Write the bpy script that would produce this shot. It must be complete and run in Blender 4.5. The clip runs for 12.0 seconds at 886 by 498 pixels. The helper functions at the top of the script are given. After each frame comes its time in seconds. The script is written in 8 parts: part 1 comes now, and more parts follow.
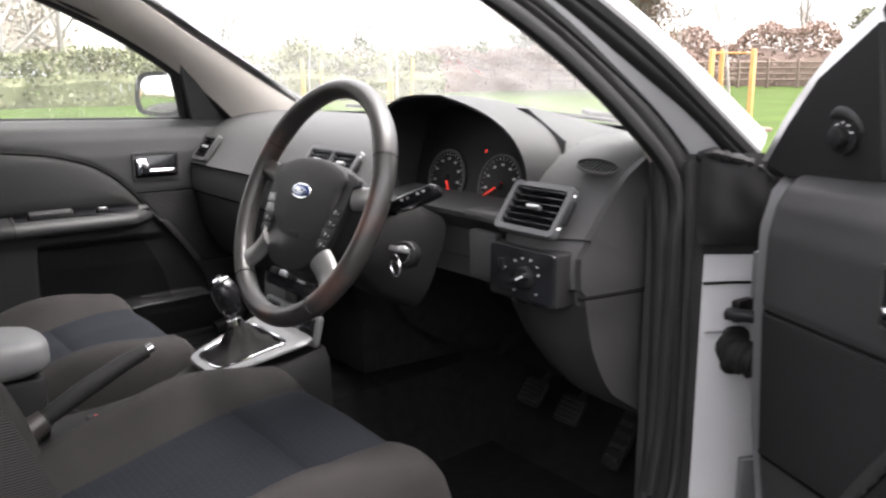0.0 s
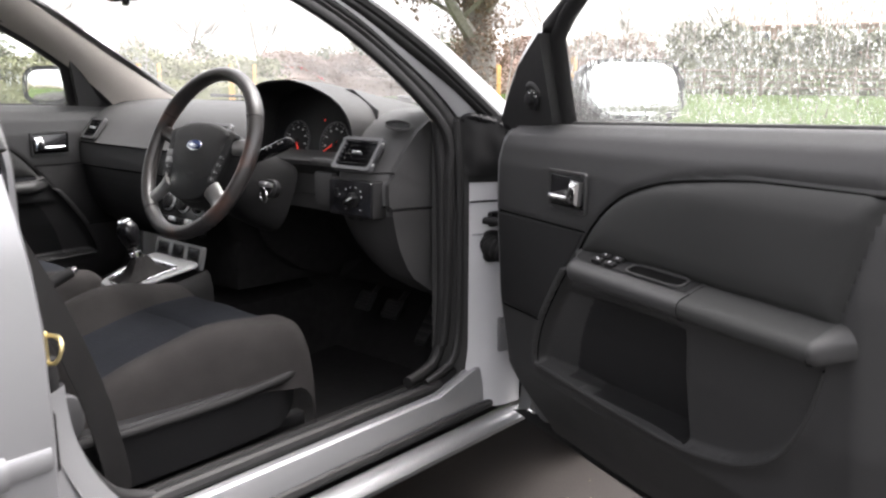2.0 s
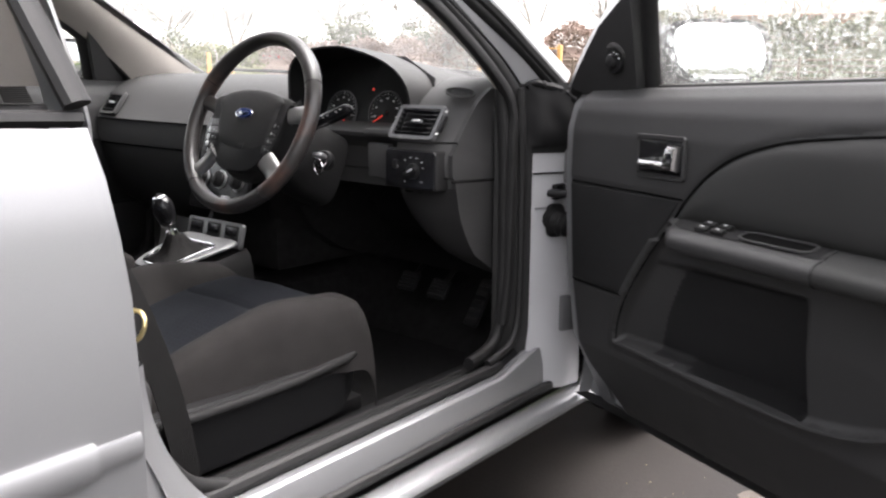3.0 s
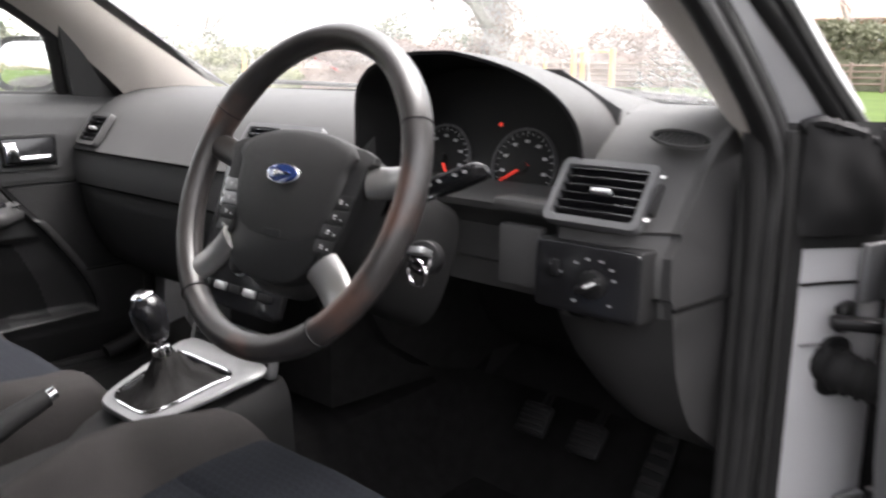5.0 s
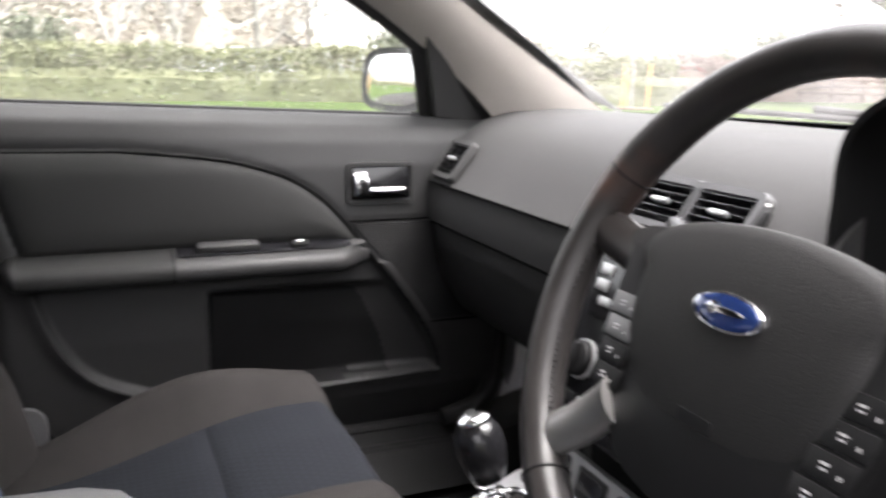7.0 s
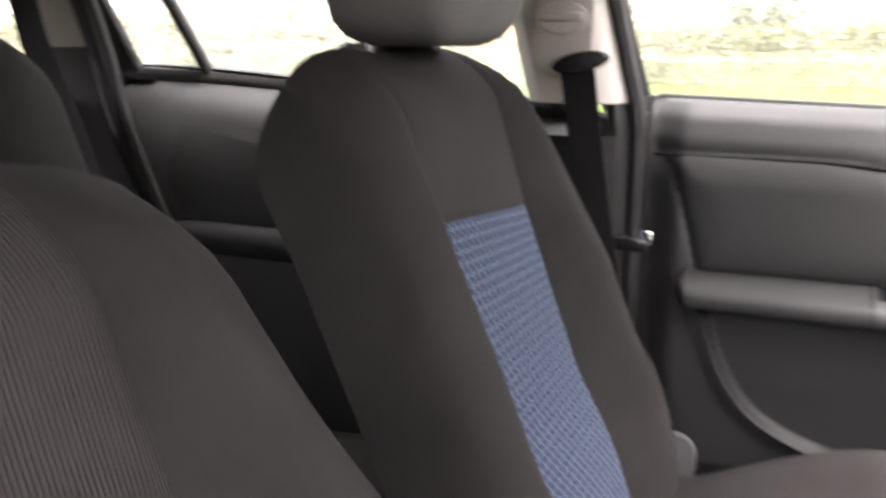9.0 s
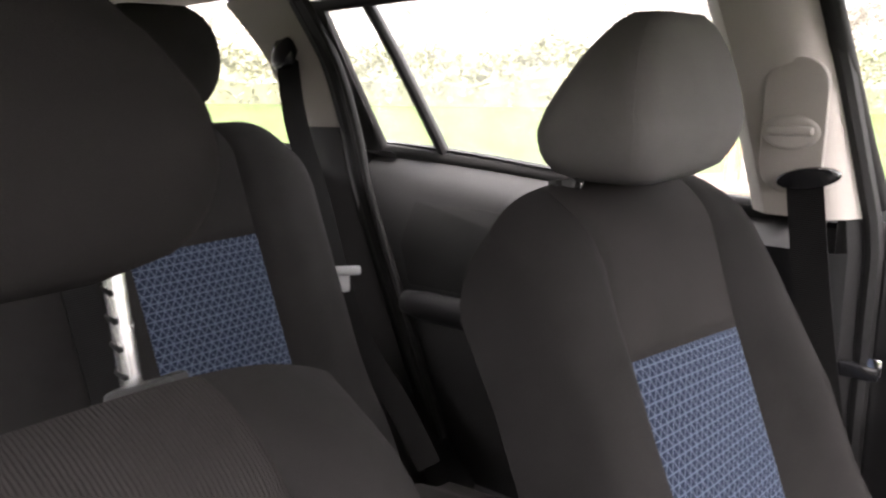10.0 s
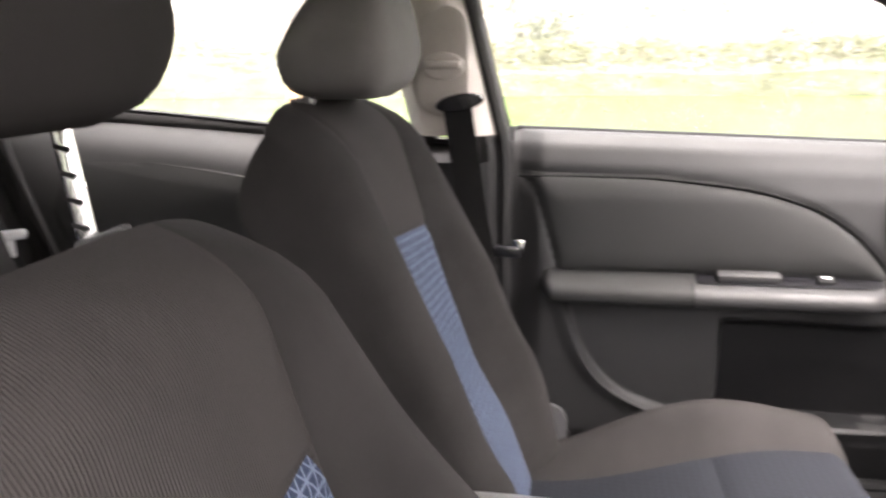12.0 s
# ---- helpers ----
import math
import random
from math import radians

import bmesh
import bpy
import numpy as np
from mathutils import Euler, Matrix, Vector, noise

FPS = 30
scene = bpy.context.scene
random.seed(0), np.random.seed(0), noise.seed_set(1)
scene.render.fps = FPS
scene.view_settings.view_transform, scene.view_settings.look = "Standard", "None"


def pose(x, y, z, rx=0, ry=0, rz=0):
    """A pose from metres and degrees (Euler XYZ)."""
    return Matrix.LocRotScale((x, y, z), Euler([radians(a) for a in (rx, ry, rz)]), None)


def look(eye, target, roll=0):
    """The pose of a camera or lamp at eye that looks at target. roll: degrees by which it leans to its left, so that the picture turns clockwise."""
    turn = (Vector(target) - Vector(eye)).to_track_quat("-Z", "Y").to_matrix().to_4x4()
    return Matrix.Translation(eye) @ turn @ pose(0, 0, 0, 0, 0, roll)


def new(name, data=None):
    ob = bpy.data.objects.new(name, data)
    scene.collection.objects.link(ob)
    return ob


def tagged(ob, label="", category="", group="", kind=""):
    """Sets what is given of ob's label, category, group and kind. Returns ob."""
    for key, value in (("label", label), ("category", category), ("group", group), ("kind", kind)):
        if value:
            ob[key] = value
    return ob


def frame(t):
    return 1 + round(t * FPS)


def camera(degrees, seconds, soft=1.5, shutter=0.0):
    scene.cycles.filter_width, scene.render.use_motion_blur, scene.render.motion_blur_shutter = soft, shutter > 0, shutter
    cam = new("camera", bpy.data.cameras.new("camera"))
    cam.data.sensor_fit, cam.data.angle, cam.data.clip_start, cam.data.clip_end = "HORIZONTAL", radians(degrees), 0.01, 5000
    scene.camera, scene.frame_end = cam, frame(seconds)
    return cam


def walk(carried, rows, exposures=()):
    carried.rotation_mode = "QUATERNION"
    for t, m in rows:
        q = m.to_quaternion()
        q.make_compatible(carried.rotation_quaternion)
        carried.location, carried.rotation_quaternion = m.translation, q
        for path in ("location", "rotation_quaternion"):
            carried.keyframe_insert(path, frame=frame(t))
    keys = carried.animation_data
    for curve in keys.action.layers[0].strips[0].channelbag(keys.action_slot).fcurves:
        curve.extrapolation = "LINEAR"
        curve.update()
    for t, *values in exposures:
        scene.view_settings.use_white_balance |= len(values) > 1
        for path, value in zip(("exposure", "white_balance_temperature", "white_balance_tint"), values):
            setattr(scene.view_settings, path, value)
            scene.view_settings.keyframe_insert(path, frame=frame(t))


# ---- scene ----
cam = camera(56.0, 12.0, soft=2.3, shutter=0.5)
PATH = [
    (0, (1.525, -0.646, 1.121), (-0.016, 0.556, 0.697), -0.3),
    (0.5, (1.629, -0.663, 1.141), (0.11, 0.567, 0.718), -0.2),
    (1, (1.737, -0.787, 1.133), (0.266, 0.502, 0.719), -0.1),
    (1.5, (1.891, -0.92, 1.107), (0.531, 0.49, 0.702), -0.0),
    (2, (2.032, -1.066, 1.088), (0.736, 0.402, 0.679), 0.1),
    (2.5, (1.989, -1.14, 1.045), (0.724, 0.351, 0.625), 0.1),
    (2.7, (1.927, -1.149, 1.038), (0.669, 0.346, 0.612), 0.1),
    (4.3, (1.388, -0.771, 1.026), (0.16, 0.747, 0.592), 0.4),
    (4.5, (1.309, -0.718, 1.027), (0.063, 0.788, 0.601), 0.4),
    (5, (1.13, -0.605, 1.054), (-0.176, 0.848, 0.628), 0.6),
    (5.5, (0.985, -0.498, 1.058), (-0.459, 0.819, 0.633), 0.6),
    (6, (0.895, -0.442, 1.065), (-0.685, 0.711, 0.649), 0.9),
    (6.5, (0.8, -0.399, 1.074), (-0.883, 0.598, 0.656), 0.9),
    (6.7, (0.767, -0.382, 1.071), (-0.959, 0.54, 0.657), 1.0),
    (8.3, (0.593, -0.333, 1.072), (-1.333, -0.558, 0.583), 1.0),
    (8.5, (0.57, -0.345, 1.05), (-1.336, -0.708, 0.564), 0.6),
    (9, (0.504, -0.361, 1.084), (-1.286, -1.115, 0.609), 0.1),
    (9.5, (0.477, -0.342, 1.176), (-1.149, -1.419, 0.734), -0.1),
    (10, (0.496, -0.319, 1.204), (-1.01, -1.564, 0.778), -0.1),
    (10.5, (0.53, -0.317, 1.209), (-0.943, -1.595, 0.765), -0.9),
    (11, (0.607, -0.341, 1.194), (-1.007, -1.434, 0.749), -0.9),
    (11.5, (0.674, -0.393, 1.165), (-1.141, -1.105, 0.718), -0.7),
    (12, (0.729, -0.448, 1.133), (-1.196, -0.758, 0.686), -0.2),
]
EXPOSURES = [(0, 3.12, 6600, 15), (1.2, 3.05, 6600, 15), (2.2, 2.8, 6600, 15), (2.7, 2.75, 6600, 15), (4.3, 3.12, 6600, 15), (5.5, 3.15, 6600, 15), (6.7, 3.15, 6600, 15), (8.3, 3.85, 6850, 20), (8.7, 4.0, 6850, 20), (9.1, 4.2, 6850, 20), (9.5, 4.15, 6850, 20), (10.5, 4.0, 6850, 20), (11.3, 4.25, 7000, 20), (12, 4.3, 7000, 20)]
walk(cam, [(t, look(eye, target, roll)) for t, eye, target, roll in PATH], exposures=EXPOSURES)
# ---- settings ----
SKY_STRENGTH = 0.15
MIRROR_TIP = 15
WHEEL_C, WHEEL_TILT, WHEEL_R = (0.345, 0.0, 0.914), 24, 0.192
RECLINE, BLUE_T = 19, 0.66

# ---- world, sun, light ----
SUN_EL, SUN_AZ = radians(70), radians(30)
world = bpy.data.worlds.new("overcast_sky")
scene.world = world
world.use_nodes = True
wn, wl = world.node_tree.nodes, world.node_tree.links
wn.clear()
sky = wn.new("ShaderNodeTexSky")
sky.sky_type, sky.sun_disc, sky.sun_elevation, sky.sun_rotation = "NISHITA", False, SUN_EL, SUN_AZ
sky.air_density, sky.dust_density, sky.ozone_density = 1.0, 6.0, 1.0
soft_sky = wn.new("ShaderNodeHueSaturation")
soft_sky.inputs["Saturation"].default_value = 0.12
backg = wn.new("ShaderNodeBackground")
backg.inputs["Strength"].default_value = SKY_STRENGTH
wout = wn.new("ShaderNodeOutputWorld")
wl.new(sky.outputs[0], soft_sky.inputs["Color"])
wl.new(soft_sky.outputs[0], backg.inputs[0])
wl.new(backg.outputs[0], wout.inputs[0])
sun_data = bpy.data.lights.new("sun", "SUN")
sun_data.energy, sun_data.angle, sun_data.color = 0.42, radians(50), (1.0, 0.97, 0.93)
sun = new("sun", sun_data)
sun.matrix_world = look((1.05, 1.85, 5.8), (0, 0, 0))


# ---- materials ----
def nodes_of(name):
    m = bpy.data.materials.new(name)
    m.use_nodes = True
    return m, m.node_tree.nodes, m.node_tree.links, m.node_tree.nodes["Principled BSDF"]


def mat(name, color, rough=0.6, metal=0.0, var=0.25, scale=8.0, grain=0.0, gscale=900.0, coat=0.0, spec=0.5, rvar=0.1, sheen=0.0, rib=0.0):
    """Base colour with large blotches and fine speckle, roughness variation and a fine bump, in metres."""
    m, n, l, p = nodes_of(name)
    tc = n.new("ShaderNodeTexCoord")
    big = n.new("ShaderNodeTexNoise")
    big.inputs["Scale"].default_value, big.inputs["Detail"].default_value = scale, 6
    fine = n.new("ShaderNodeTexNoise")
    fine.inputs["Scale"].default_value, fine.inputs["Detail"].default_value = gscale, 2
    l.new(tc.outputs["Object"], big.inputs["Vector"])
    l.new(tc.outputs["Object"], fine.inputs["Vector"])
    mix = n.new("ShaderNodeMath")
    mix.operation = "MULTIPLY_ADD"
    l.new(fine.outputs["Fac"], mix.inputs[0])
    mix.inputs[1].default_value = 0.5
    half = n.new("ShaderNodeMath")
    half.operation = "MULTIPLY"
    l.new(big.outputs["Fac"], half.inputs[0])
    half.inputs[1].default_value = 0.5
    l.new(half.outputs[0], mix.inputs[2])
    ramp = n.new("ShaderNodeValToRGB")
    lo, hi = [c * (1 - var) for c in color], [min(1, c * (1 + var)) for c in color]
    ramp.color_ramp.elements[0].position, ramp.color_ramp.elements[0].color = 0.3, (*lo, 1)
    ramp.color_ramp.elements[1].position, ramp.color_ramp.elements[1].color = 0.7, (*hi, 1)
    l.new(mix.outputs[0], ramp.inputs[0])
    l.new(ramp.outputs[0], p.inputs["Base Color"])
    rr = n.new("ShaderNodeMapRange")
    rr.inputs["To Min"].default_value, rr.inputs["To Max"].default_value = max(0.02, rough - rvar), min(1, rough + rvar)
    l.new(big.outputs["Fac"], rr.inputs["Value"])
    l.new(rr.outputs[0], p.inputs["Roughness"])
    p.inputs["Metallic"].default_value = metal
    p.inputs["Coat Weight"].default_value = coat
    p.inputs["Coat Roughness"].default_value = 0.06
    p.inputs["Specular IOR Level"].default_value = spec
    p.inputs["Sheen Weight"].default_value = sheen
    if rib:
        w = n.new("ShaderNodeTexWave")
        w.bands_direction = "X"
        w.inputs["Scale"].default_value, w.inputs["Distortion"].default_value = 0.314 / rib, 0.8
        l.new(tc.outputs["Object"], w.inputs["Vector"])
        add = n.new("ShaderNodeMath")
        l.new(fine.outputs["Fac"], add.inputs[0])
        l.new(w.outputs["Fac"], add.inputs[1])
        tone = n.new("ShaderNodeMapRange")
        tone.inputs["To Min"].default_value, tone.inputs["To Max"].default_value = 0.92, 1.06
        l.new(w.outputs["Fac"], tone.inputs["Value"])
        tint = n.new("ShaderNodeVectorMath")
        tint.operation = "SCALE"
        l.new(ramp.outputs[0], tint.inputs[0])
        l.new(tone.outputs[0], tint.inputs["Scale"])
        l.new(tint.outputs[0], p.inputs["Base Color"])
    if grain:
        b = n.new("ShaderNodeBump")
        b.inputs["Strength"].default_value, b.inputs["Distance"].default_value = grain, 0.001
        l.new(add.outputs[0] if rib else fine.outputs["Fac"], b.inputs["Height"])
        l.new(b.outputs[0], p.inputs["Normal"])
    return m


def lattice_fabric(name, dark, light, pitch, strength):
    """Woven upholstery with a lattice of small triangles, laid out in the panel's own metres (its UV)."""
    m, n, l, p = nodes_of(name)
    uv = n.new("ShaderNodeUVMap")
    top = None
    for ang, off in ((0, pitch / 2), (60, 0), (-60, 0)):
        mp = n.new("ShaderNodeMapping")
        mp.inputs["Rotation"].default_value = (0, 0, radians(ang))
        mp.inputs["Location"].default_value = (0, off, 0)
        l.new(uv.outputs[0], mp.inputs["Vector"])
        w = n.new("ShaderNodeTexWave")
        w.bands_direction = "Y"
        w.inputs["Scale"].default_value = 0.314 / pitch
        w.inputs["Distortion"].default_value = 0.2
        w.inputs["Detail Scale"].default_value = 2.0
        l.new(mp.outputs[0], w.inputs["Vector"])
        if top is None:
            top = w.outputs["Fac"]
        else:
            mx = n.new("ShaderNodeMath")
            mx.operation = "MAXIMUM"
            l.new(top, mx.inputs[0])
            l.new(w.outputs["Fac"], mx.inputs[1])
            top = mx.outputs[0]
    fine = n.new("ShaderNodeTexNoise")
    fine.inputs["Scale"].default_value = 1400
    l.new(uv.outputs[0], fine.inputs["Vector"])
    ramp = n.new("ShaderNodeValToRGB")
    ramp.color_ramp.elements[0].position, ramp.color_ramp.elements[0].color = 0.90, (*dark, 1)
    ramp.color_ramp.elements[1].position, ramp.color_ramp.elements[1].color = 0.985, (*light, 1)
    l.new(top, ramp.inputs[0])
    mul = n.new("ShaderNodeMix")
    mul.data_type, mul.blend_type = "RGBA", "MULTIPLY"
    mul.inputs["Factor"].default_value = 0.5
    l.new(ramp.outputs[0], mul.inputs["A"])
    l.new(fine.outputs["Color"], mul.inputs["B"])
    l.new(mul.outputs["Result"], p.inputs["Base Color"])
    p.inputs["Roughness"].default_value = 0.95
    p.inputs["Specular IOR Level"].default_value = 0.1
    b = n.new("ShaderNodeBump")
    b.inputs["Strength"].default_value, b.inputs["Distance"].default_value = strength, 0.001
    l.new(top, b.inputs["Height"])
    l.new(b.outputs[0], p.inputs["Normal"])
    return m


def ribbed(name, color, rough, period, direction="Z", depth=0.6):
    """Plastic or cloth with fine parallel ribs."""
    m, n, l, p = nodes_of(name)
    tc = n.new("ShaderNodeTexCoord")
    w = n.new("ShaderNodeTexWave")
    w.bands_direction = direction
    w.inputs["Scale"].default_value = 0.314 / period
    l.new(tc.outputs["Object"], w.inputs["Vector"])
    no = n.new("ShaderNodeTexNoise")
    no.inputs["Scale"].default_value = 30
    l.new(tc.outputs["Object"], no.inputs["Vector"])
    ramp = n.new("ShaderNodeValToRGB")
    ramp.color_ramp.elements[0].color = (*[c * 0.7 for c in color], 1)
    ramp.color_ramp.elements[1].color = (*[c * 1.3 for c in color], 1)
    l.new(no.outputs["Fac"], ramp.inputs[0])
    l.new(ramp.outputs[0], p.inputs["Base Color"])
    p.inputs["Roughness"].default_value, p.inputs["Specular IOR Level"].default_value = rough, 0.15
    b = n.new("ShaderNodeBump")
    b.inputs["Strength"].default_value, b.inputs["Distance"].default_value = depth, 0.0015
    l.new(w.outputs["Fac"], b.inputs["Height"])
    l.new(b.outputs[0], p.inputs["Normal"])
    return m


def pane_glass(name, tint=(1, 1, 1), dirt_haze=0.03):
    """Clear pane: lets light straight through, mirrors by Fresnel, with a faint film of grime that also carries haze.
    """
    m, n, l, p = nodes_of(name)
    n.remove(p)
    out = n["Material Output"]
    tr = n.new("ShaderNodeBsdfTransparent")
    tr.inputs[0].default_value = (*tint, 1)
    gl = n.new("ShaderNodeBsdfGlossy")
    gl.inputs["Roughness"].default_value = 0.02
    fr = n.new("ShaderNodeLayerWeight")
    fr.inputs["Blend"].default_value = 0.5
    pw = n.new("ShaderNodeMath")
    pw.operation, pw.inputs[1].default_value = "POWER", 5.0
    l.new(fr.outputs["Facing"], pw.inputs[0])
    sc = n.new("ShaderNodeMath")
    sc.operation, sc.inputs[1].default_value, sc.inputs[2].default_value = "MULTIPLY_ADD", 0.8, 0.035
    l.new(pw.outputs[0], sc.inputs[0])
    mx = n.new("ShaderNodeMixShader")
    l.new(sc.outputs[0], mx.inputs[0])
    l.new(tr.outputs[0], mx.inputs[1])
    l.new(gl.outputs[0], mx.inputs[2])
    df = n.new("ShaderNodeBsdfDiffuse")
    df.inputs[0].default_value = (0.8, 0.8, 0.78, 1)
    tl = n.new("ShaderNodeBsdfTranslucent")
    tl.inputs[0].default_value = (0.85, 0.85, 0.84, 1)
    film = n.new("ShaderNodeMixShader")
    film.inputs[0].default_value = 0.5
    l.new(df.outputs[0], film.inputs[1])
    l.new(tl.outputs[0], film.inputs[2])
    no = n.new("ShaderNodeTexNoise")
    no.inputs["Scale"].default_value = 14
    mr = n.new("ShaderNodeMapRange")
    mr.inputs["To Min"].default_value, mr.inputs["To Max"].default_value = 0.0, dirt_haze * 2
    l.new(no.outputs["Fac"], mr.inputs["Value"])
    mx2 = n.new("ShaderNodeMixShader")
    l.new(mr.outputs[0], mx2.inputs[0])
    l.new(mx.outputs[0], mx2.inputs[1])
    l.new(film.outputs[0], mx2.inputs[2])
    l.new(mx2.outputs[0], out.inputs[0])
    return m


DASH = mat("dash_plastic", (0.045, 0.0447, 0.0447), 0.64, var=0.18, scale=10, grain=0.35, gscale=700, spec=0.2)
# two darker copies of the dash plastic: shade of turned-away faces as colour
DASHEND_SHADED = mat("dash_end_shaded", (0.030, 0.0297, 0.030), 0.62, var=0.2, scale=10, grain=0.35, gscale=700, spec=0.3)
LOWDASH_SHADED = mat("lower_dash_shaded", (0.014, 0.0138, 0.014), 0.66, var=0.2, scale=10, grain=0.35, gscale=700, spec=0.2)
TRIM = mat("door_trim_plastic", (0.0185, 0.0184, 0.0187), 0.58, var=0.18, scale=9, grain=0.35, gscale=750, spec=0.45)
VINYL = mat("door_insert_vinyl", (0.0195, 0.0198, 0.0195), 0.66, var=0.2, scale=7, grain=0.3, gscale=1200, spec=0.25)
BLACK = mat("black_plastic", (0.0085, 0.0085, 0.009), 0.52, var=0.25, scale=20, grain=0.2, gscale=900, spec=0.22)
GLOSSBLACK = mat("gloss_black_plastic", (0.008, 0.008, 0.009), 0.22, var=0.2, scale=20)
RUBBER = mat("rubber_seal", (0.0125, 0.0123, 0.0125), 0.55, var=0.3, scale=25, grain=0.25, gscale=500, spec=0.3)
HOUSING = mat("wet_black_housing", (0.005, 0.005, 0.0055), 0.35, var=0.3, spec=0.2)
SWITCH = mat("matt_black_rubber", (0.009, 0.009, 0.0092), 0.75, var=0.25, scale=25, grain=0.2, gscale=600, spec=0.2)
SEAM = mat("dark_seam", (0.006, 0.006, 0.006), 0.9, var=0.3, spec=0.0)
LEATHER = mat("wheel_leather", (0.026, 0.023, 0.022), 0.34, var=0.35, scale=26, grain=0.22, gscale=1100, rvar=0.12)
CLOTH = mat("dark_seat_cloth", (0.0185, 0.0172, 0.0169), 0.95, var=0.35, scale=12, grain=0.7, gscale=1500, spec=0.1)
CLOTH_MID = mat("charcoal_centre_cloth", (0.0265, 0.0242, 0.0234), 0.95, var=0.3, scale=10, grain=0.8, gscale=1300, spec=0.1, rib=0.0030)
# passenger's headrest: same cloth, paled for the light falling on it
HEADCLOTH_LIT = mat("headrest_cloth_lit", (0.105, 0.100, 0.096), 0.95, var=0.25, scale=9, grain=0.6, gscale=1500, spec=0.2)
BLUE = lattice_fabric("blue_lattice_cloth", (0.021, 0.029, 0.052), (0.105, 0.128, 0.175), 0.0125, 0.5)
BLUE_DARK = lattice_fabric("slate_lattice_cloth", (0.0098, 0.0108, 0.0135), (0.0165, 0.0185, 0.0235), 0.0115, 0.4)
CARPET = mat("black_carpet", (0.010, 0.0098, 0.0099), 0.95, spec=0.05, var=0.5, scale=40, grain=1.0, gscale=800)
PILLAR = mat("beige_pillar_trim", (0.37, 0.342, 0.312), 0.75, var=0.08, scale=12, grain=0.3, gscale=900)
LINING = mat("roof_lining", (0.50, 0.47, 0.43), 0.9, var=0.06, scale=9, grain=0.3, gscale=1200)
# lighter, less metallic copy of the car paint; jamb brightness put into colour
PAINT_BRIGHT = mat("brightened_silver_paint", (0.40, 0.402, 0.41), 0.42, 0.15, var=0.08, scale=6, rvar=0.08)
PAINT = mat("silver_metallic_paint", (0.225, 0.227, 0.234), 0.40, 0.55, var=0.06, scale=5, coat=0.4, rvar=0.06)
SATIN = mat("satin_aluminium_trim", (0.52, 0.525, 0.53), 0.36, 0.75, var=0.1, scale=30, grain=0.1, gscale=900)
SATIN_DARK = mat("dull_silver_plastic", (0.16, 0.161, 0.164), 0.45, 0.45, var=0.12, scale=30, grain=0.1, gscale=900)
VENTGREY = mat("vent_bezel_grey", (0.075, 0.075, 0.078), 0.45, 0.2, var=0.12, scale=20, grain=0.2)
SPOKE = mat("satin_spoke_metal", (0.26, 0.255, 0.25), 0.36, 0.7, var=0.12, scale=30, grain=0.1, gscale=900)
PAD = mat("airbag_pad_skin", (0.0135, 0.0132, 0.0132), 0.6, var=0.2, scale=14, grain=0.45, gscale=900, spec=0.35)
CHROME = mat("chrome", (0.85, 0.85, 0.86), 0.08, 1.0, var=0.05, scale=30, rvar=0.04)
STEEL = mat("brushed_post_steel", (0.66, 0.66, 0.66), 0.24, 1.0, var=0.1, scale=60)
BRASS = mat("passivated_steel", (0.60, 0.50, 0.26), 0.35, 0.9, var=0.2, scale=60)
GREYVINYL = mat("grey_armrest_vinyl", (0.095, 0.0945, 0.095), 0.5, var=0.12, scale=14, grain=0.4, gscale=800)
WEB = ribbed("belt_webbing", (0.0065, 0.0062, 0.0062), 0.75, 0.0028, "Z", 0.5)
RIBS = ribbed("ribbed_grille", (0.012, 0.012, 0.0125), 0.6, 0.0034, "Z", 1.0)
RED = mat("red_plastic", (0.55, 0.03, 0.03), 0.4, var=0.15)
DIALWHITE = mat("dial_print", (0.42, 0.42, 0.42), 0.7, var=0.05)
WHITE = mat("white_marking", (0.75, 0.75, 0.74), 0.6, var=0.05)
BLUEBADGE = mat("blue_enamel", (0.012, 0.028, 0.11), 0.15, 0.2, var=0.1, coat=1.0)
LCD = mat("lcd_panel", (0.13, 0.14, 0.10), 0.3, var=0.1)
MIRROR = mat("mirror_silver", (0.92, 0.93, 0.93), 0.01, 1.0, var=0.01, rvar=0.005)
GLASS = pane_glass("window_glass", (0.96, 0.98, 0.97), 0.03)
WETGLASS = pane_glass("wet_driver_glass", (0.96, 0.98, 0.97), 0.04)
# rear panes: thicker film, holding white window glare besides the mist
HAZEGLASS = pane_glass("misted_hazed_glass", (0.96, 0.98, 0.97), 0.065)
# windscreen film stands for mist on the glass and for distance haze
SCREEN = pane_glass("windscreen_glass", (0.95, 0.975, 0.965), 0.10)


def lamp_mat(name, color, strength):
    m, n, l, p = nodes_of(name)
    p.inputs["Base Color"].default_value = (*color, 1)
    p.inputs["Emission Color"].default_value = (*color, 1)
    p.inputs["Emission Strength"].default_value = strength
    return m


REDGLOW = lamp_mat("lit_red_needle", (0.8, 0.05, 0.03), 0.10)


def water_mat():
    m, n, l, p = nodes_of("rain_water")
    p.inputs["Base Color"].default_value = (1, 1, 1, 1)
    p.inputs["Transmission Weight"].default_value = 1.0
    p.inputs["IOR"].default_value = 1.33
    p.inputs["Roughness"].default_value = 0.0
    return m


WATER = water_mat()


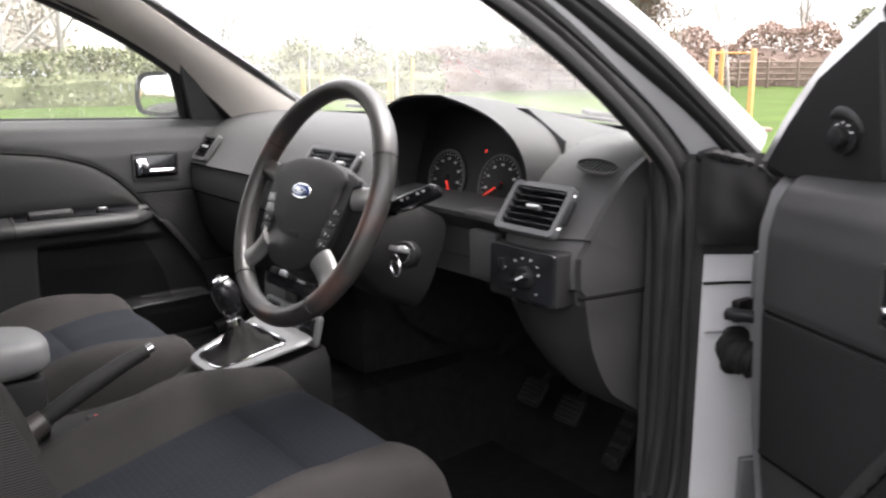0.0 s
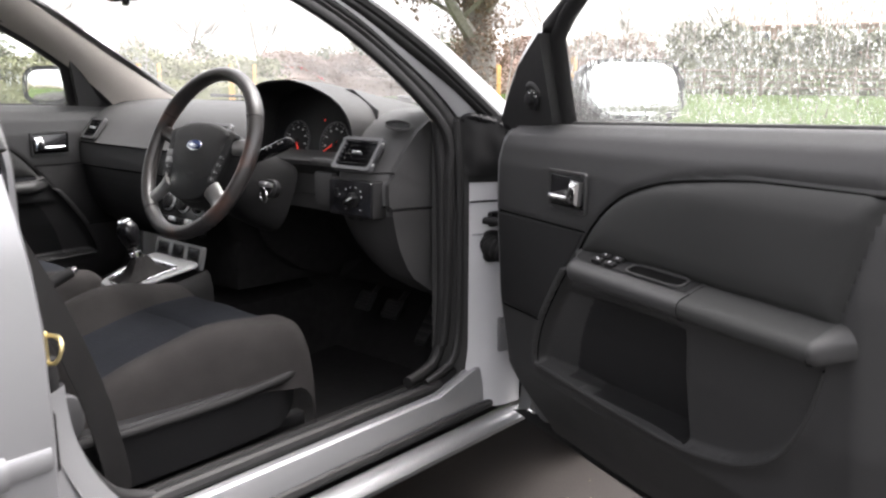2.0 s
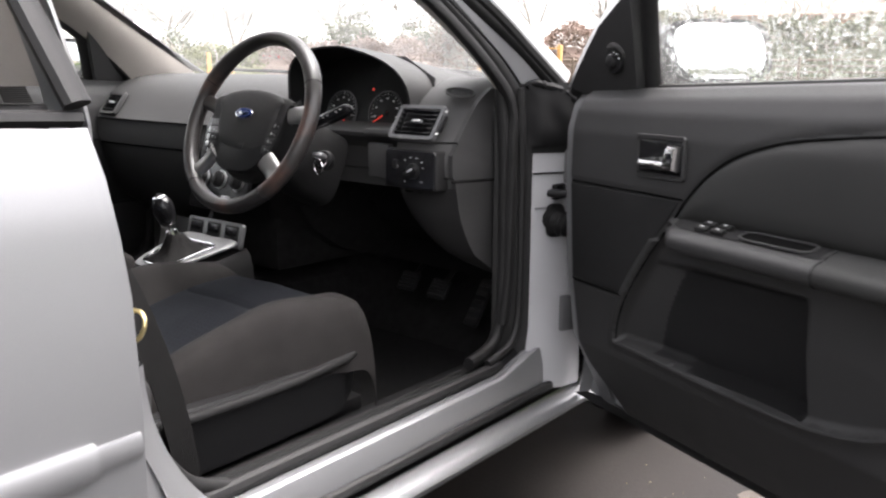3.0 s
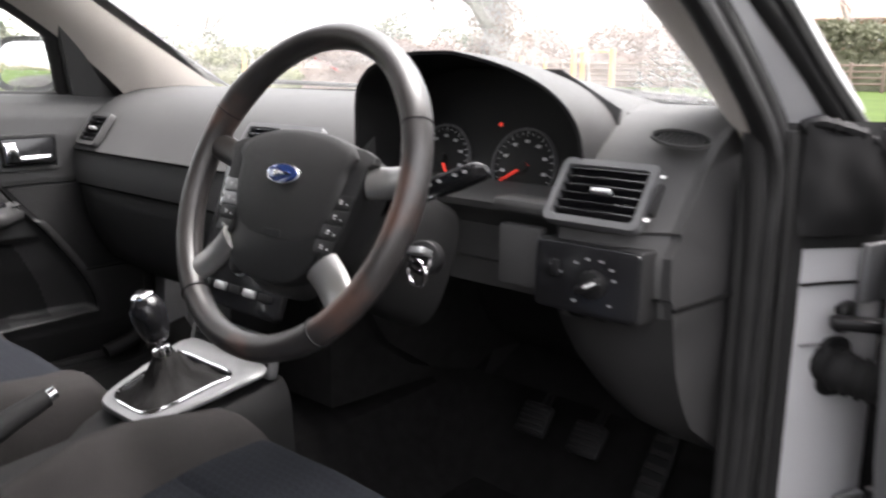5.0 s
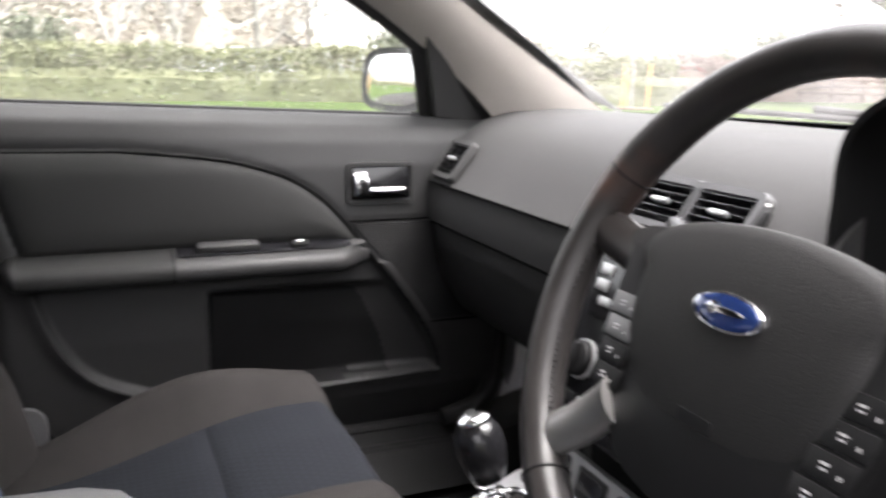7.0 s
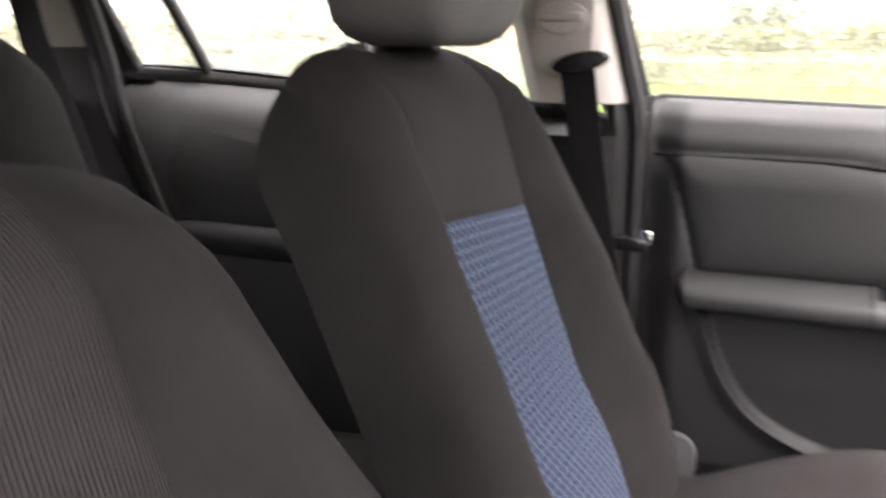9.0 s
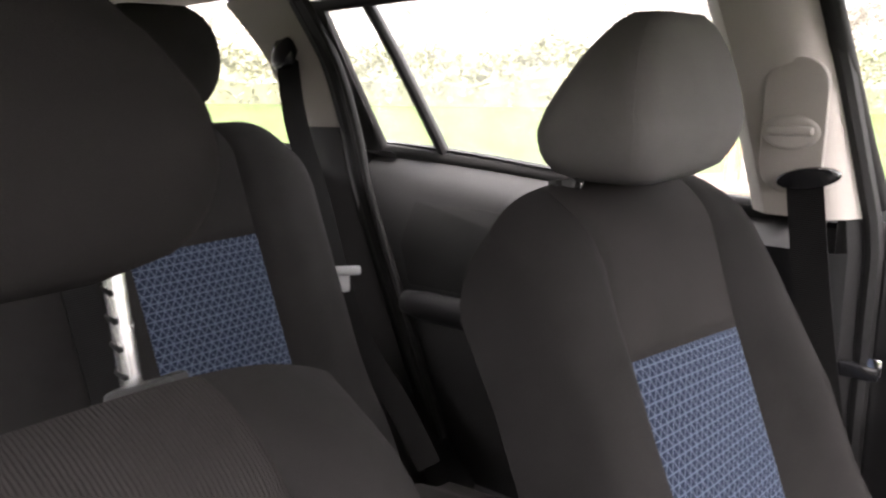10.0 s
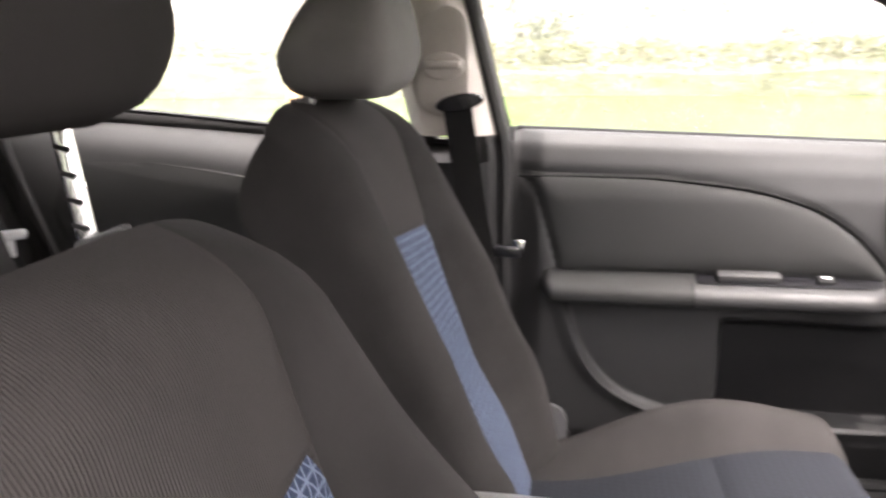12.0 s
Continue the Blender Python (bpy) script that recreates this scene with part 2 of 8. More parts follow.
def worn_leather():
    m = mat("wheel_leather", (0.022, 0.020, 0.0195), 0.36, var=0.35, scale=26, grain=0.25, gscale=1100, rvar=0.12)
    n, l = m.node_tree.nodes, m.node_tree.links
    p = n["Principled BSDF"]
    tc = n.new("ShaderNodeTexCoord")
    rub = n.new("ShaderNodeTexNoise")
    rub.inputs["Scale"].default_value, rub.inputs["Detail"].default_value = 9.0, 5
    l.new(tc.outputs["Object"], rub.inputs["Vector"])
    r = n.new("ShaderNodeValToRGB")
    r.color_ramp.elements[0].position, r.color_ramp.elements[0].color = 0.54, (0, 0, 0, 1)
    r.color_ramp.elements[1].position, r.color_ramp.elements[1].color = 0.72, (1, 1, 1, 1)
    l.new(rub.outputs["Fac"], r.inputs[0])
    mx = n.new("ShaderNodeMix")
    mx.data_type = "RGBA"
    old = p.inputs["Base Color"].links[0].from_socket
    l.new(r.outputs[0], mx.inputs["Factor"])
    l.new(old, mx.inputs["A"])
    mx.inputs["B"].default_value = (0.075, 0.038, 0.028, 1)
    l.new(mx.outputs["Result"], p.inputs["Base Color"])
    return m


WORN = worn_leather()


# ---- mesh tools ----
def tidy(bm, angle=35):
    bmesh.ops.remove_doubles(bm, verts=bm.verts, dist=1e-5)
    bmesh.ops.recalc_face_normals(bm, faces=bm.faces)
    return bm


def world_of(ob):
    m = Matrix(ob.matrix_basis)
    while ob.parent:
        ob = ob.parent
        m = ob.matrix_basis @ m
    return m


def to_mesh(name, bm, material, angle=38, clean=True):
    if clean:
        tidy(bm)
    me = bpy.data.meshes.new(name)
    bm.to_mesh(me)
    bm.free()
    me.materials.append(material)
    me.polygons.foreach_set("use_smooth", [True] * len(me.polygons))
    me.set_sharp_from_angle(angle=radians(angle))
    return me


def thing(name, m, label, category, group="", kind=""):
    ob = new(name)
    ob.empty_display_size = 0.05
    ob.matrix_basis = m
    return tagged(ob, label, category, group, kind)


def part(name, bm, material, parent, label="", local=False, angle=38, clean=True):
    """One mesh object under a thing or a part. The bmesh is in world metres unless local."""
    if not local:
        bm.transform(world_of(parent).inverted())
    ob = new(name, to_mesh(name, bm, material, angle, clean))
    ob.parent = parent
    return tagged(ob, label)


def solo(name, bm, material, label, category, group="", kind="", angle=38, clean=True):
    """A thing that is one mesh, in world metres."""
    ob = new(name, to_mesh(name, bm, material, angle, clean))
    return tagged(ob, label, category, group, kind)


def join(*bms):
    out = bms[0]
    for b in bms[1:]:
        me = bpy.data.meshes.new("tmp")
        b.to_mesh(me)
        b.free()
        out.from_mesh(me)
        bpy.data.meshes.remove(me)
    return out


def rbox(cx, cy, cz, sx, sy, sz, r=0.006, seg=2, rot=(0, 0, 0)):
    bm = bmesh.new()
    bmesh.ops.create_cube(bm, size=1)
    bmesh.ops.scale(bm, vec=(sx, sy, sz), verts=bm.verts)
    if r > 0:
        bmesh.ops.bevel(bm, geom=list(bm.edges), offset=min(r, 0.49 * min(sx, sy, sz)), segments=seg, profile=0.5, affect="EDGES")
    bm.transform(pose(cx, cy, cz, *rot))
    return bm


def spline(pts, n, closed=False):
    """n points evenly spread along a Catmull-Rom curve through pts."""
    pts = [Vector(p) for p in pts]
    k, out = len(pts), []
    span = k if closed else k - 1
    for s in range(span):
        a, b, c, d = (pts[(s + o) % k] if closed else pts[min(max(s + o, 0), k - 1)] for o in (-1, 0, 1, 2))
        for q in range(12):
            t = q / 12
            out.append(0.5 * ((2 * b) + (c - a) * t + (2 * a - 5 * b + 4 * c - d) * t * t + (3 * b - a - 3 * c + d) * t ** 3))
    out.append(pts[0] if closed else pts[-1])
    lens = [0.0]
    for a, b in zip(out, out[1:]):
        lens.append(lens[-1] + (b - a).length)
    res, j = [], 0
    for i in range(n):
        want = lens[-1] * i / (n if closed else n - 1)
        while j < len(lens) - 2 and lens[j + 1] < want:
            j += 1
        f = (want - lens[j]) / max(1e-9, lens[j + 1] - lens[j])
        res.append(out[j].lerp(out[j + 1], min(1, f)))
    return res


def grid(P, uv=None, closed_u=False):
    """A mesh from rows of points; uv: metres for the pattern."""
    bm = bmesh.new()
    rows = [[bm.verts.new(p) for p in row] for row in P]
    lay = bm.loops.layers.uv.new("UVMap") if uv else None
    nr, nc = len(P), len(P[0])
    for i in range(nr - 1):
        for j in range(nc - (0 if closed_u else 1)):
            q = [(i, j), (i, (j + 1) % nc), (i + 1, (j + 1) % nc), (i + 1, j)]
            try:
                f = bm.faces.new([rows[a][b] for a, b in q])
            except ValueError:
                continue
            if lay:
                for lp, (a, b) in zip(f.loops, q):
                    lp[lay].uv = uv[a][b]
    return bm


def loft(rings, caps=True):
    bm = grid(rings, closed_u=True)
    bm.verts.ensure_lookup_table()
    n = len(rings[0])
    if caps:
        vs = list(bm.verts)
        bm.faces.new(list(reversed(vs[:n])))
        bm.faces.new(vs[-n:])
    return bm


def tube(pts, r, n=10, flat=1.0, caps=True, closed=False):
    """A round (or flattened) bar along pts; r one radius or one a point."""
    pts = [Vector(p) for p in pts]
    k = len(pts)
    rs = r if isinstance(r, (list, tuple)) else [r] * k
    up, rings = None, []
    for i, p in enumerate(pts):
        a = pts[(i - 1) % k] if closed or i > 0 else p
        b = pts[(i + 1) % k] if closed or i < k - 1 else p
        t = (b - a).normalized()
        if up is None:
            up = t.orthogonal().normalized()
        up = (up - t * up.dot(t)).normalized()
        side = t.cross(up)
        rings.append([p + up * math.cos(2 * math.pi * j / n) * rs[i] * flat + side * math.sin(2 * math.pi * j / n) * rs[i] for j in range(n)])
    if closed:
        rings.append(rings[0])
    return loft(rings, caps and not closed)


def strap(pts, widths, ups, thick=0.0015):
    """A flat band along pts; widths and the way across it (ups) at each point."""
    rings = []
    pts = [Vector(p) for p in pts]
    for i, p in enumerate(pts):
        t = (pts[min(i + 1, len(pts) - 1)] - pts[max(i - 1, 0)]).normalized()
        w = Vector(ups[i] if isinstance(ups, list) else ups)
        w = (w - t * w.dot(t)).normalized()
        nrm = t.cross(w)
        h = (widths[i] if isinstance(widths, list) else widths) / 2
        rings.append([p + w * h + nrm * thick, p - w * h + nrm * thick, p - w * h - nrm * thick, p + w * h - nrm * thick])
    return loft(rings)


def rrect(w, h, r, n=5):
    out = []
    for cx, cy, a0 in ((w / 2 - r, h / 2 - r, 0), (-w / 2 + r, h / 2 - r, 90), (-w / 2 + r, -h / 2 + r, 180), (w / 2 - r, -h / 2 + r, 270)):
        for i in range(n + 1):
            a = radians(a0 + 90 * i / n)
            out.append((cx + r * math.cos(a), cy + r * math.sin(a)))
    return out


def oval(a, b, n=28):
    return [(a * math.cos(2 * math.pi * i / n), b * math.sin(2 * math.pi * i / n)) for i in range(n)]


def plate(outline, t, m, soft=0.0015, dome=0.0):
    """A plate with a rounded rim: outline in x, y, thickness t up the local z, placed by m."""
    cx, cy = sum(p[0] for p in outline) / len(outline), sum(p[1] for p in outline) / len(outline)
    big = max(max(abs(p[0] - cx), abs(p[1] - cy)) for p in outline)
    rings = []
    for inset, z in ((0, 0), (0, max(t - soft, t * 0.3)), (soft * 0.35, t - soft * 0.3), (soft, t)):
        k = 1 - inset / big
        rings.append([Vector((cx + (x - cx) * k, cy + (y - cy) * k, z)) for x, y in outline])
    if dome:
        for k, z in ((0.75, 0.55), (0.45, 0.85), (0.15, 1.0)):
            rings.append([Vector((cx + (x - cx) * k, cy + (y - cy) * k, t + dome * z)) for x, y in outline])
    bm = loft(rings)
    bm.transform(m)
    return bm


def frame_plate(outer, inner, t, m, soft=0.0015):
    """A flat ring between two outlines with as many points each."""
    rings = [[Vector((x, y, z)) for x, y in o] for o, z in ((outer, 0), (outer, t - soft), ([(x * 0.5 + (a * 0.5), y * 0.5 + b * 0.5) if 0 else (x + (a - x) * 0.12, y + (b - y) * 0.12) for (x, y), (a, b) in zip(outer, inner)], t), ([(a + (x - a) * 0.12, b + (y - b) * 0.12) for (x, y), (a, b) in zip(outer, inner)], t), (inner, t - soft), (inner, 0))]
    bm = grid(rings + [rings[0]], closed_u=True)
    bm.transform(m)
    return bm


def lerp_table(tab, v):
    if v <= tab[0][0]:
        return tab[0][1]
    for (a, b), (c, d) in zip(tab, tab[1:]):
        if v <= c:
            return b + (d - b) * (v - a) / (c - a)
    return tab[-1][1]


def smooth(a, b, v):
    t = min(1, max(0, (v - a) / (b - a)))
    return t * t * (3 - 2 * t)


def mirrored(bm, side):
    """Turns a left-right twin: side -1 reflects in the car's centre plane."""
    if side < 0:
        bm.transform(Matrix.Diagonal((-1, 1, 1, 1)))
        bmesh.ops.reverse_faces(bm, faces=bm.faces)
    return bm


def between(la, lb, n=24, m=6, bulge=(0, 0, 0), thick=0.0):
    """A sheet between two curves, bulging along a vector."""
    a, b = spline(la, n), spline(lb, n)
    bv = Vector(bulge)
    P = [[p.lerp(q, j / m) + bv * math.sin(math.pi * j / m) for j in range(m + 1)] for p, q in zip(a, b)]
    bm = grid(P)
    if thick:
        bmesh.ops.recalc_face_normals(bm, faces=bm.faces)
        bmesh.ops.solidify(bm, geom=list(bm.faces), thickness=thick)
    return bm


def shifted(line, dx, dy, dz):
    return [(x + dx, y + dy, z + dz) for x, y, z in line]


# ---- ground ----
def disc_ground():
    bm = bmesh.new()
    n, rows = 64, []
    for r in (4, 10, 20, 35, 60, 110, 220, 500, 1200, 3000):
        rows.append([bm.verts.new((r * math.cos(2 * math.pi * i / n), r * math.sin(2 * math.pi * i / n), 0.12 * noise.noise(Vector((r * math.cos(2 * math.pi * i / n) / 25, r * math.sin(2 * math.pi * i / n) / 25, 0))) if 30 < r < 200 else 0)) for i in range(n)])
    bm.faces.new(rows[0])
    for a, b in zip(rows, rows[1:]):
        for i in range(n):
            bm.faces.new([a[i], b[i], b[(i + 1) % n], a[(i + 1) % n]])
    return bm


GRASS = mat("mown_grass", (0.040, 0.060, 0.017), 0.95, var=0.4, scale=0.5, grain=0.8, gscale=30, spec=0.03)
ASPHALT = mat("wet_asphalt", (0.017, 0.0150, 0.0138), 0.55, var=0.45, scale=2.2, grain=0.9, gscale=160, rvar=0.25, spec=0.12)
LITTER = mat("leaf_scraps", (0.16, 0.12, 0.075), 0.7, var=0.5, scale=15, grain=0.4, gscale=300)
CONCRETE = mat("pale_concrete", (0.075, 0.066, 0.058), 0.7, var=0.6, scale=6, grain=0.6, gscale=220, spec=0.1)
solo("ground", disc_ground(), GRASS, "wide mown green park lawn reaching a far hedge", "lawn", kind="structure")
bm = plate([(x, y) for x, y in ((-4.2, -40), (14, -40), (14, 5.2), (9, 5.6), (4, 5.2), (-1, 4.6), (-4.2, 3.6))], 0.012, pose(0, 0, 0), 0.004)
solo("car_park", bm, ASPHALT, "dark wet asphalt car park under the car", "asphalt", kind="structure")
random.seed(3)
blot = [((0.34 + 0.10 * noise.noise(Vector((2.2 * math.cos(a * math.pi / 36), 2.2 * math.sin(a * math.pi / 36), 4.1))) + 0.05 * noise.noise(Vector((7 * math.cos(a * math.pi / 36), 7 * math.sin(a * math.pi / 36), 1.3)))) * math.cos(a * math.pi / 36), (0.24 + 0.09 * noise.noise(Vector((2.2 * math.cos(a * math.pi / 36), 2.2 * math.sin(a * math.pi / 36), 4.1))) + 0.04 * noise.noise(Vector((7 * math.cos(a * math.pi / 36), 7 * math.sin(a * math.pi / 36), 1.3)))) * math.sin(a * math.pi / 36)) for a in range(72)]
solo("repair_patch", plate(blot, 0.003, pose(1.50, 0.84, 0.012, 0, 0, -25), 0.001), CONCRETE, "pale concrete repair patch in wet asphalt", "patch", kind="structure")
grit = bmesh.new()
grit_rng = random.Random(41)
for k in range(170):
    gx, gy, gr, ga = grit_rng.uniform(0.95, 2.1), grit_rng.uniform(-0.6, 1.3), grit_rng.uniform(0.0012, 0.0036), grit_rng.uniform(0, 6.28)
    vs = [grit.verts.new((gx + gr * e * math.cos(ga + b), gy + gr * e * math.sin(ga + b), 0.013 + h)) for b, e, h in ((0, 1.4, 0.001), (1.3, 0.8, 0.004), (2.6, 1.0, 0.002), (4.2, 0.9, 0.005))]
    top_v = grit.verts.new((gx, gy, 0.018 + gr * 0.4))
    for q in range(4):
        grit.faces.new((vs[q], vs[(q + 1) % 4], top_v))
    grit.faces.new(vs[::-1])
solo("leaf_litter", grit, LITTER, "small pale grit and leaf scraps on wet asphalt", "litter", kind="stuff")

# ---- car body ----
car = thing("car_body", pose(0, 0, 0), "silver five-door estate body with its driver's door open", "car")
GLINE = [(0.685, 0.60, 0.985), (0.672, 0.42, 1.09), (0.645, 0.23, 1.20), (0.61, 0.06, 1.30), (0.565, -0.10, 1.375)]
TLINE = [(0.742, 0.390, 0.955), (0.735, 0.295, 1.05), (0.720, 0.135, 1.165), (0.695, -0.02, 1.248), (0.662, -0.18, 1.312), (0.636, -0.38, 1.350), (0.63, -0.66, 1.365)]
FLINE = [(0.815, 0.50, 0.985), (0.79, 0.42, 1.053), (0.769, 0.30, 1.140), (0.745, 0.15, 1.227), (0.718, 0.0, 1.296), (0.688, -0.16, 1.346), (0.667, -0.36, 1.366), (0.662, -0.66, 1.38)]
MLINE = [(0.757, 0.45, 0.965), (0.750, 0.36, 1.05), (0.742, 0.235, 1.13), (0.732, 0.125, 1.195), (0.712, 0.005, 1.255), (0.676, -0.16, 1.32), (0.65, -0.36, 1.356), (0.64, -0.66, 1.37)]
for side in (1, -1):
    part("pillar_trim", mirrored(between(shifted(GLINE, -0.034, -0.024, 0) if side > 0 else GLINE, TLINE[:5], 28, 8, (-0.018, -0.006, 0), 0.004), side), PILLAR, car, "beige windscreen pillar trim")
    part("door_seal", mirrored(tube(spline([(0.753, 0.380, 0.45), (0.755, 0.392, 0.55), (0.756, 0.396, 0.70), (0.756, 0.398, 0.85)] + shifted(TLINE, 0.012, 0.004, 0), 60), 0.023, 12, 0.62), side), RUBBER, car, "black rubber door seal")
    part("door_seal_outer", mirrored(between(shifted(TLINE, 0.020, 0.004, -0.004), MLINE, 40, 6, (0.014, -0.004, 0.004), 0.004), side), RUBBER, car, "broad black seal along the pillar")
    part("pillar_flange", mirrored(between(MLINE, FLINE, 40, 5, (0.004, 0, 0.004), 0.003), side), PAINT_BRIGHT, car, "silver door flange of the pillar")
    mixed = lambda fs: [tuple(a + (b - a) * f for a, b in zip(p, q)) for p, q, f in zip(MLINE, FLINE, fs)]
    part("flange_seal", mirrored(between(shifted(MLINE, 0.003, -0.006, 0), shifted(mixed((0.10, 0.10, 0.22, 0.40, 0.45, 0.5, 0.5, 0.5)), 0.003, -0.006, 0), 40, 4, (0.004, -0.004, 0)), side), RUBBER, car, "black rubber lip on the flange")
    part("frame_seal", mirrored(between(shifted(mixed((0.70, 0.66, 0.50, 0.50, 0.55, 0.6, 0.6, 0.6)), 0.003, -0.007, 0), shifted(FLINE, 0.002, -0.004, 0), 40, 5, (0.008, -0.008, 0.002)), side), RUBBER, car, "broad black outer door seal")
    part("gutter_rubber", mirrored(tube(spline(shifted(FLINE, 0.003, 0.004, 0.002), 40), 0.014, 8), side), RUBBER, car)
    part("pillar_skin", mirrored(between(shifted(FLINE[:6], 0.006, 0.014, 0.006), shifted(GLINE, 0.018, 0.035, 0.012), 28, 6, (0.022, 0.012, 0.026), 0.003), side), PAINT, car)
    part("roof_rail", mirrored(between(FLINE[4:], [(0.60, 0.08, 1.325), (0.575, -0.10, 1.395), (0.56, -0.32, 1.415), (0.56, -0.66, 1.42)], 20, 4, (0.01, 0, 0.01), 0.003), side), PAINT, car)

# windscreen, with the glass bowed forward, and roof
SCR_B = [(x, 0.60 + 0.24 * (1 - (x / 0.70) ** 2), 0.985) for x in np.linspace(-0.70, 0.70, 15)]
SCR_T = [(x, -0.09 + 0.10 * (1 - (x / 0.58) ** 2), 1.378 + 0.012 * (1 - (x / 0.58) ** 2)) for x in np.linspace(-0.58, 0.58, 15)]
screen = part("windscreen", between(SCR_B, SCR_T, 30, 10, (0, 0.02, 0.02)), SCREEN, car, "rain-misted laminated windscreen")
screen.visible_shadow = False
part("screen_band", between(shifted(SCR_B, 0, -0.004, -0.001), [(x, y - 0.028, z + 0.016) for x, y, z in SCR_B], 30, 2, (0, 0, 0), 0.002), GLOSSBLACK, car, "black ceramic band along the windscreen foot")
def screen_at(u, v):
    """A spot on the windscreen: u across from the passenger's side, v up."""
    xb, xt = -0.70 + 1.40 * u, -0.58 + 1.16 * u
    b = Vector((xb, 0.60 + 0.24 * (1 - (xb / 0.70) ** 2), 0.985))
    t = Vector((xt, -0.09 + 0.10 * (1 - (xt / 0.58) ** 2), 1.378 + 0.012 * (1 - (xt / 0.58) ** 2)))
    return b.lerp(t, v) + Vector((0, 0.02, 0.02)) * math.sin(math.pi * v)


def unwiped(u, v):
    if u > 0.765:
        return 0.02 < v < 0.215 * math.sqrt(max(0, 1 - (max(0, 0.93 - u) / 0.165) ** 2))
    return u < 0.066 * max(0, math.sin(math.pi * (v - 0.12) / 0.62)) and 0.12 < v < 0.74


def screen_rain():
    rnd, bm = random.Random(8), bmesh.new()
    left = {True: 900, False: 700}
    while max(left.values()) > 0:
        driver_side = left[True] > 0
        u, v = (rnd.uniform(0.765, 0.99), rnd.uniform(0.02, 0.22)) if driver_side else (rnd.uniform(0.004, 0.07), rnd.uniform(0.12, 0.74))
        left[driver_side] -= 1
        if not unwiped(u, v):
            continue
        c, du, dv = screen_at(u, v), screen_at(u + 0.004, v) - screen_at(u, v), screen_at(u, v + 0.01) - screen_at(u, v)
        du.normalize()
        dv.normalize()
        nrm = du.cross(dv)
        r = rnd.uniform(0.0015, 0.0042)
        ring = [bm.verts.new(c + nrm * 0.001 + du * r * math.cos(k * math.pi / 4) + dv * r * rnd.uniform(0.9, 1.6) * math.sin(k * math.pi / 4)) for k in range(8)]
        tip = bm.verts.new(c + nrm * (0.001 + r * 0.5))
        for k in range(8):
            bm.faces.new([ring[k], ring[(k + 1) % 8], tip])
        bm.faces.new(ring[::-1])
    return bm


part("screen_rain", screen_rain(), WATER, car, "beads of rain beyond the wipers' sweep", clean=False).visible_shadow = False
ROOF = []
for i in range(15):
    y = -0.10 - i * 0.17
    zc = 1.418 - 0.05 * smooth(-1.6, -2.5, y) - 0.03 * smooth(-0.4, -0.1, y)
    ROOF.append([(0.58 * s, y + 0.10 * (1 - s * s) * (1 - i / 14), zc - 0.022 * s * s) for s in np.linspace(-1, 1, 13)])
part("roof", grid(ROOF), PAINT, car, "silver roof skin")
part("roof_lining", grid([[(x, y - 0.02, z - 0.035) for x, y, z in r] for r in ROOF]), LINING, car, "pale cloth roof lining")

# front end seen past the windscreen
BON = []
for i in range(14):
    y = 0.74 + i * 0.085
    BON.append([(0.76 * s, y + 0.10 * (1 - s * s), 0.965 - 0.20 * (i / 13) ** 1.6 - 0.035 * s ** 2 - 0.02 * abs(s) ** 6) for s in np.linspace(-1, 1, 17)])
part("bonnet", grid(BON), PAINT, car, "silver bonnet")
part("nose_panel", grid([BON[-1]] + [[(w * q, y + 0.10 * (1 - q * q), z) for q in np.linspace(-1, 1, 17)] for w, y, z in ((0.84, 1.965, 0.735), (0.885, 2.005, 0.66), (0.892, 2.030, 0.54), (0.888, 2.030, 0.40), (0.865, 1.995, 0.26))]), PAINT, car, "silver nose and front bumper")
part("scuttle", between([(x, 0.585 + 0.24 * (1 - (x / 0.70) ** 2), 0.968) for x in np.linspace(-0.74, 0.74, 15)], [(x, 0.735 + 0.115 * (1 - (x / 0.76) ** 2), 0.952) for x in np.linspace(-0.76, 0.76, 15)], 24, 3, (0, 0, -0.006), 0.004), BLACK, car, "black plastic wiper cowl")
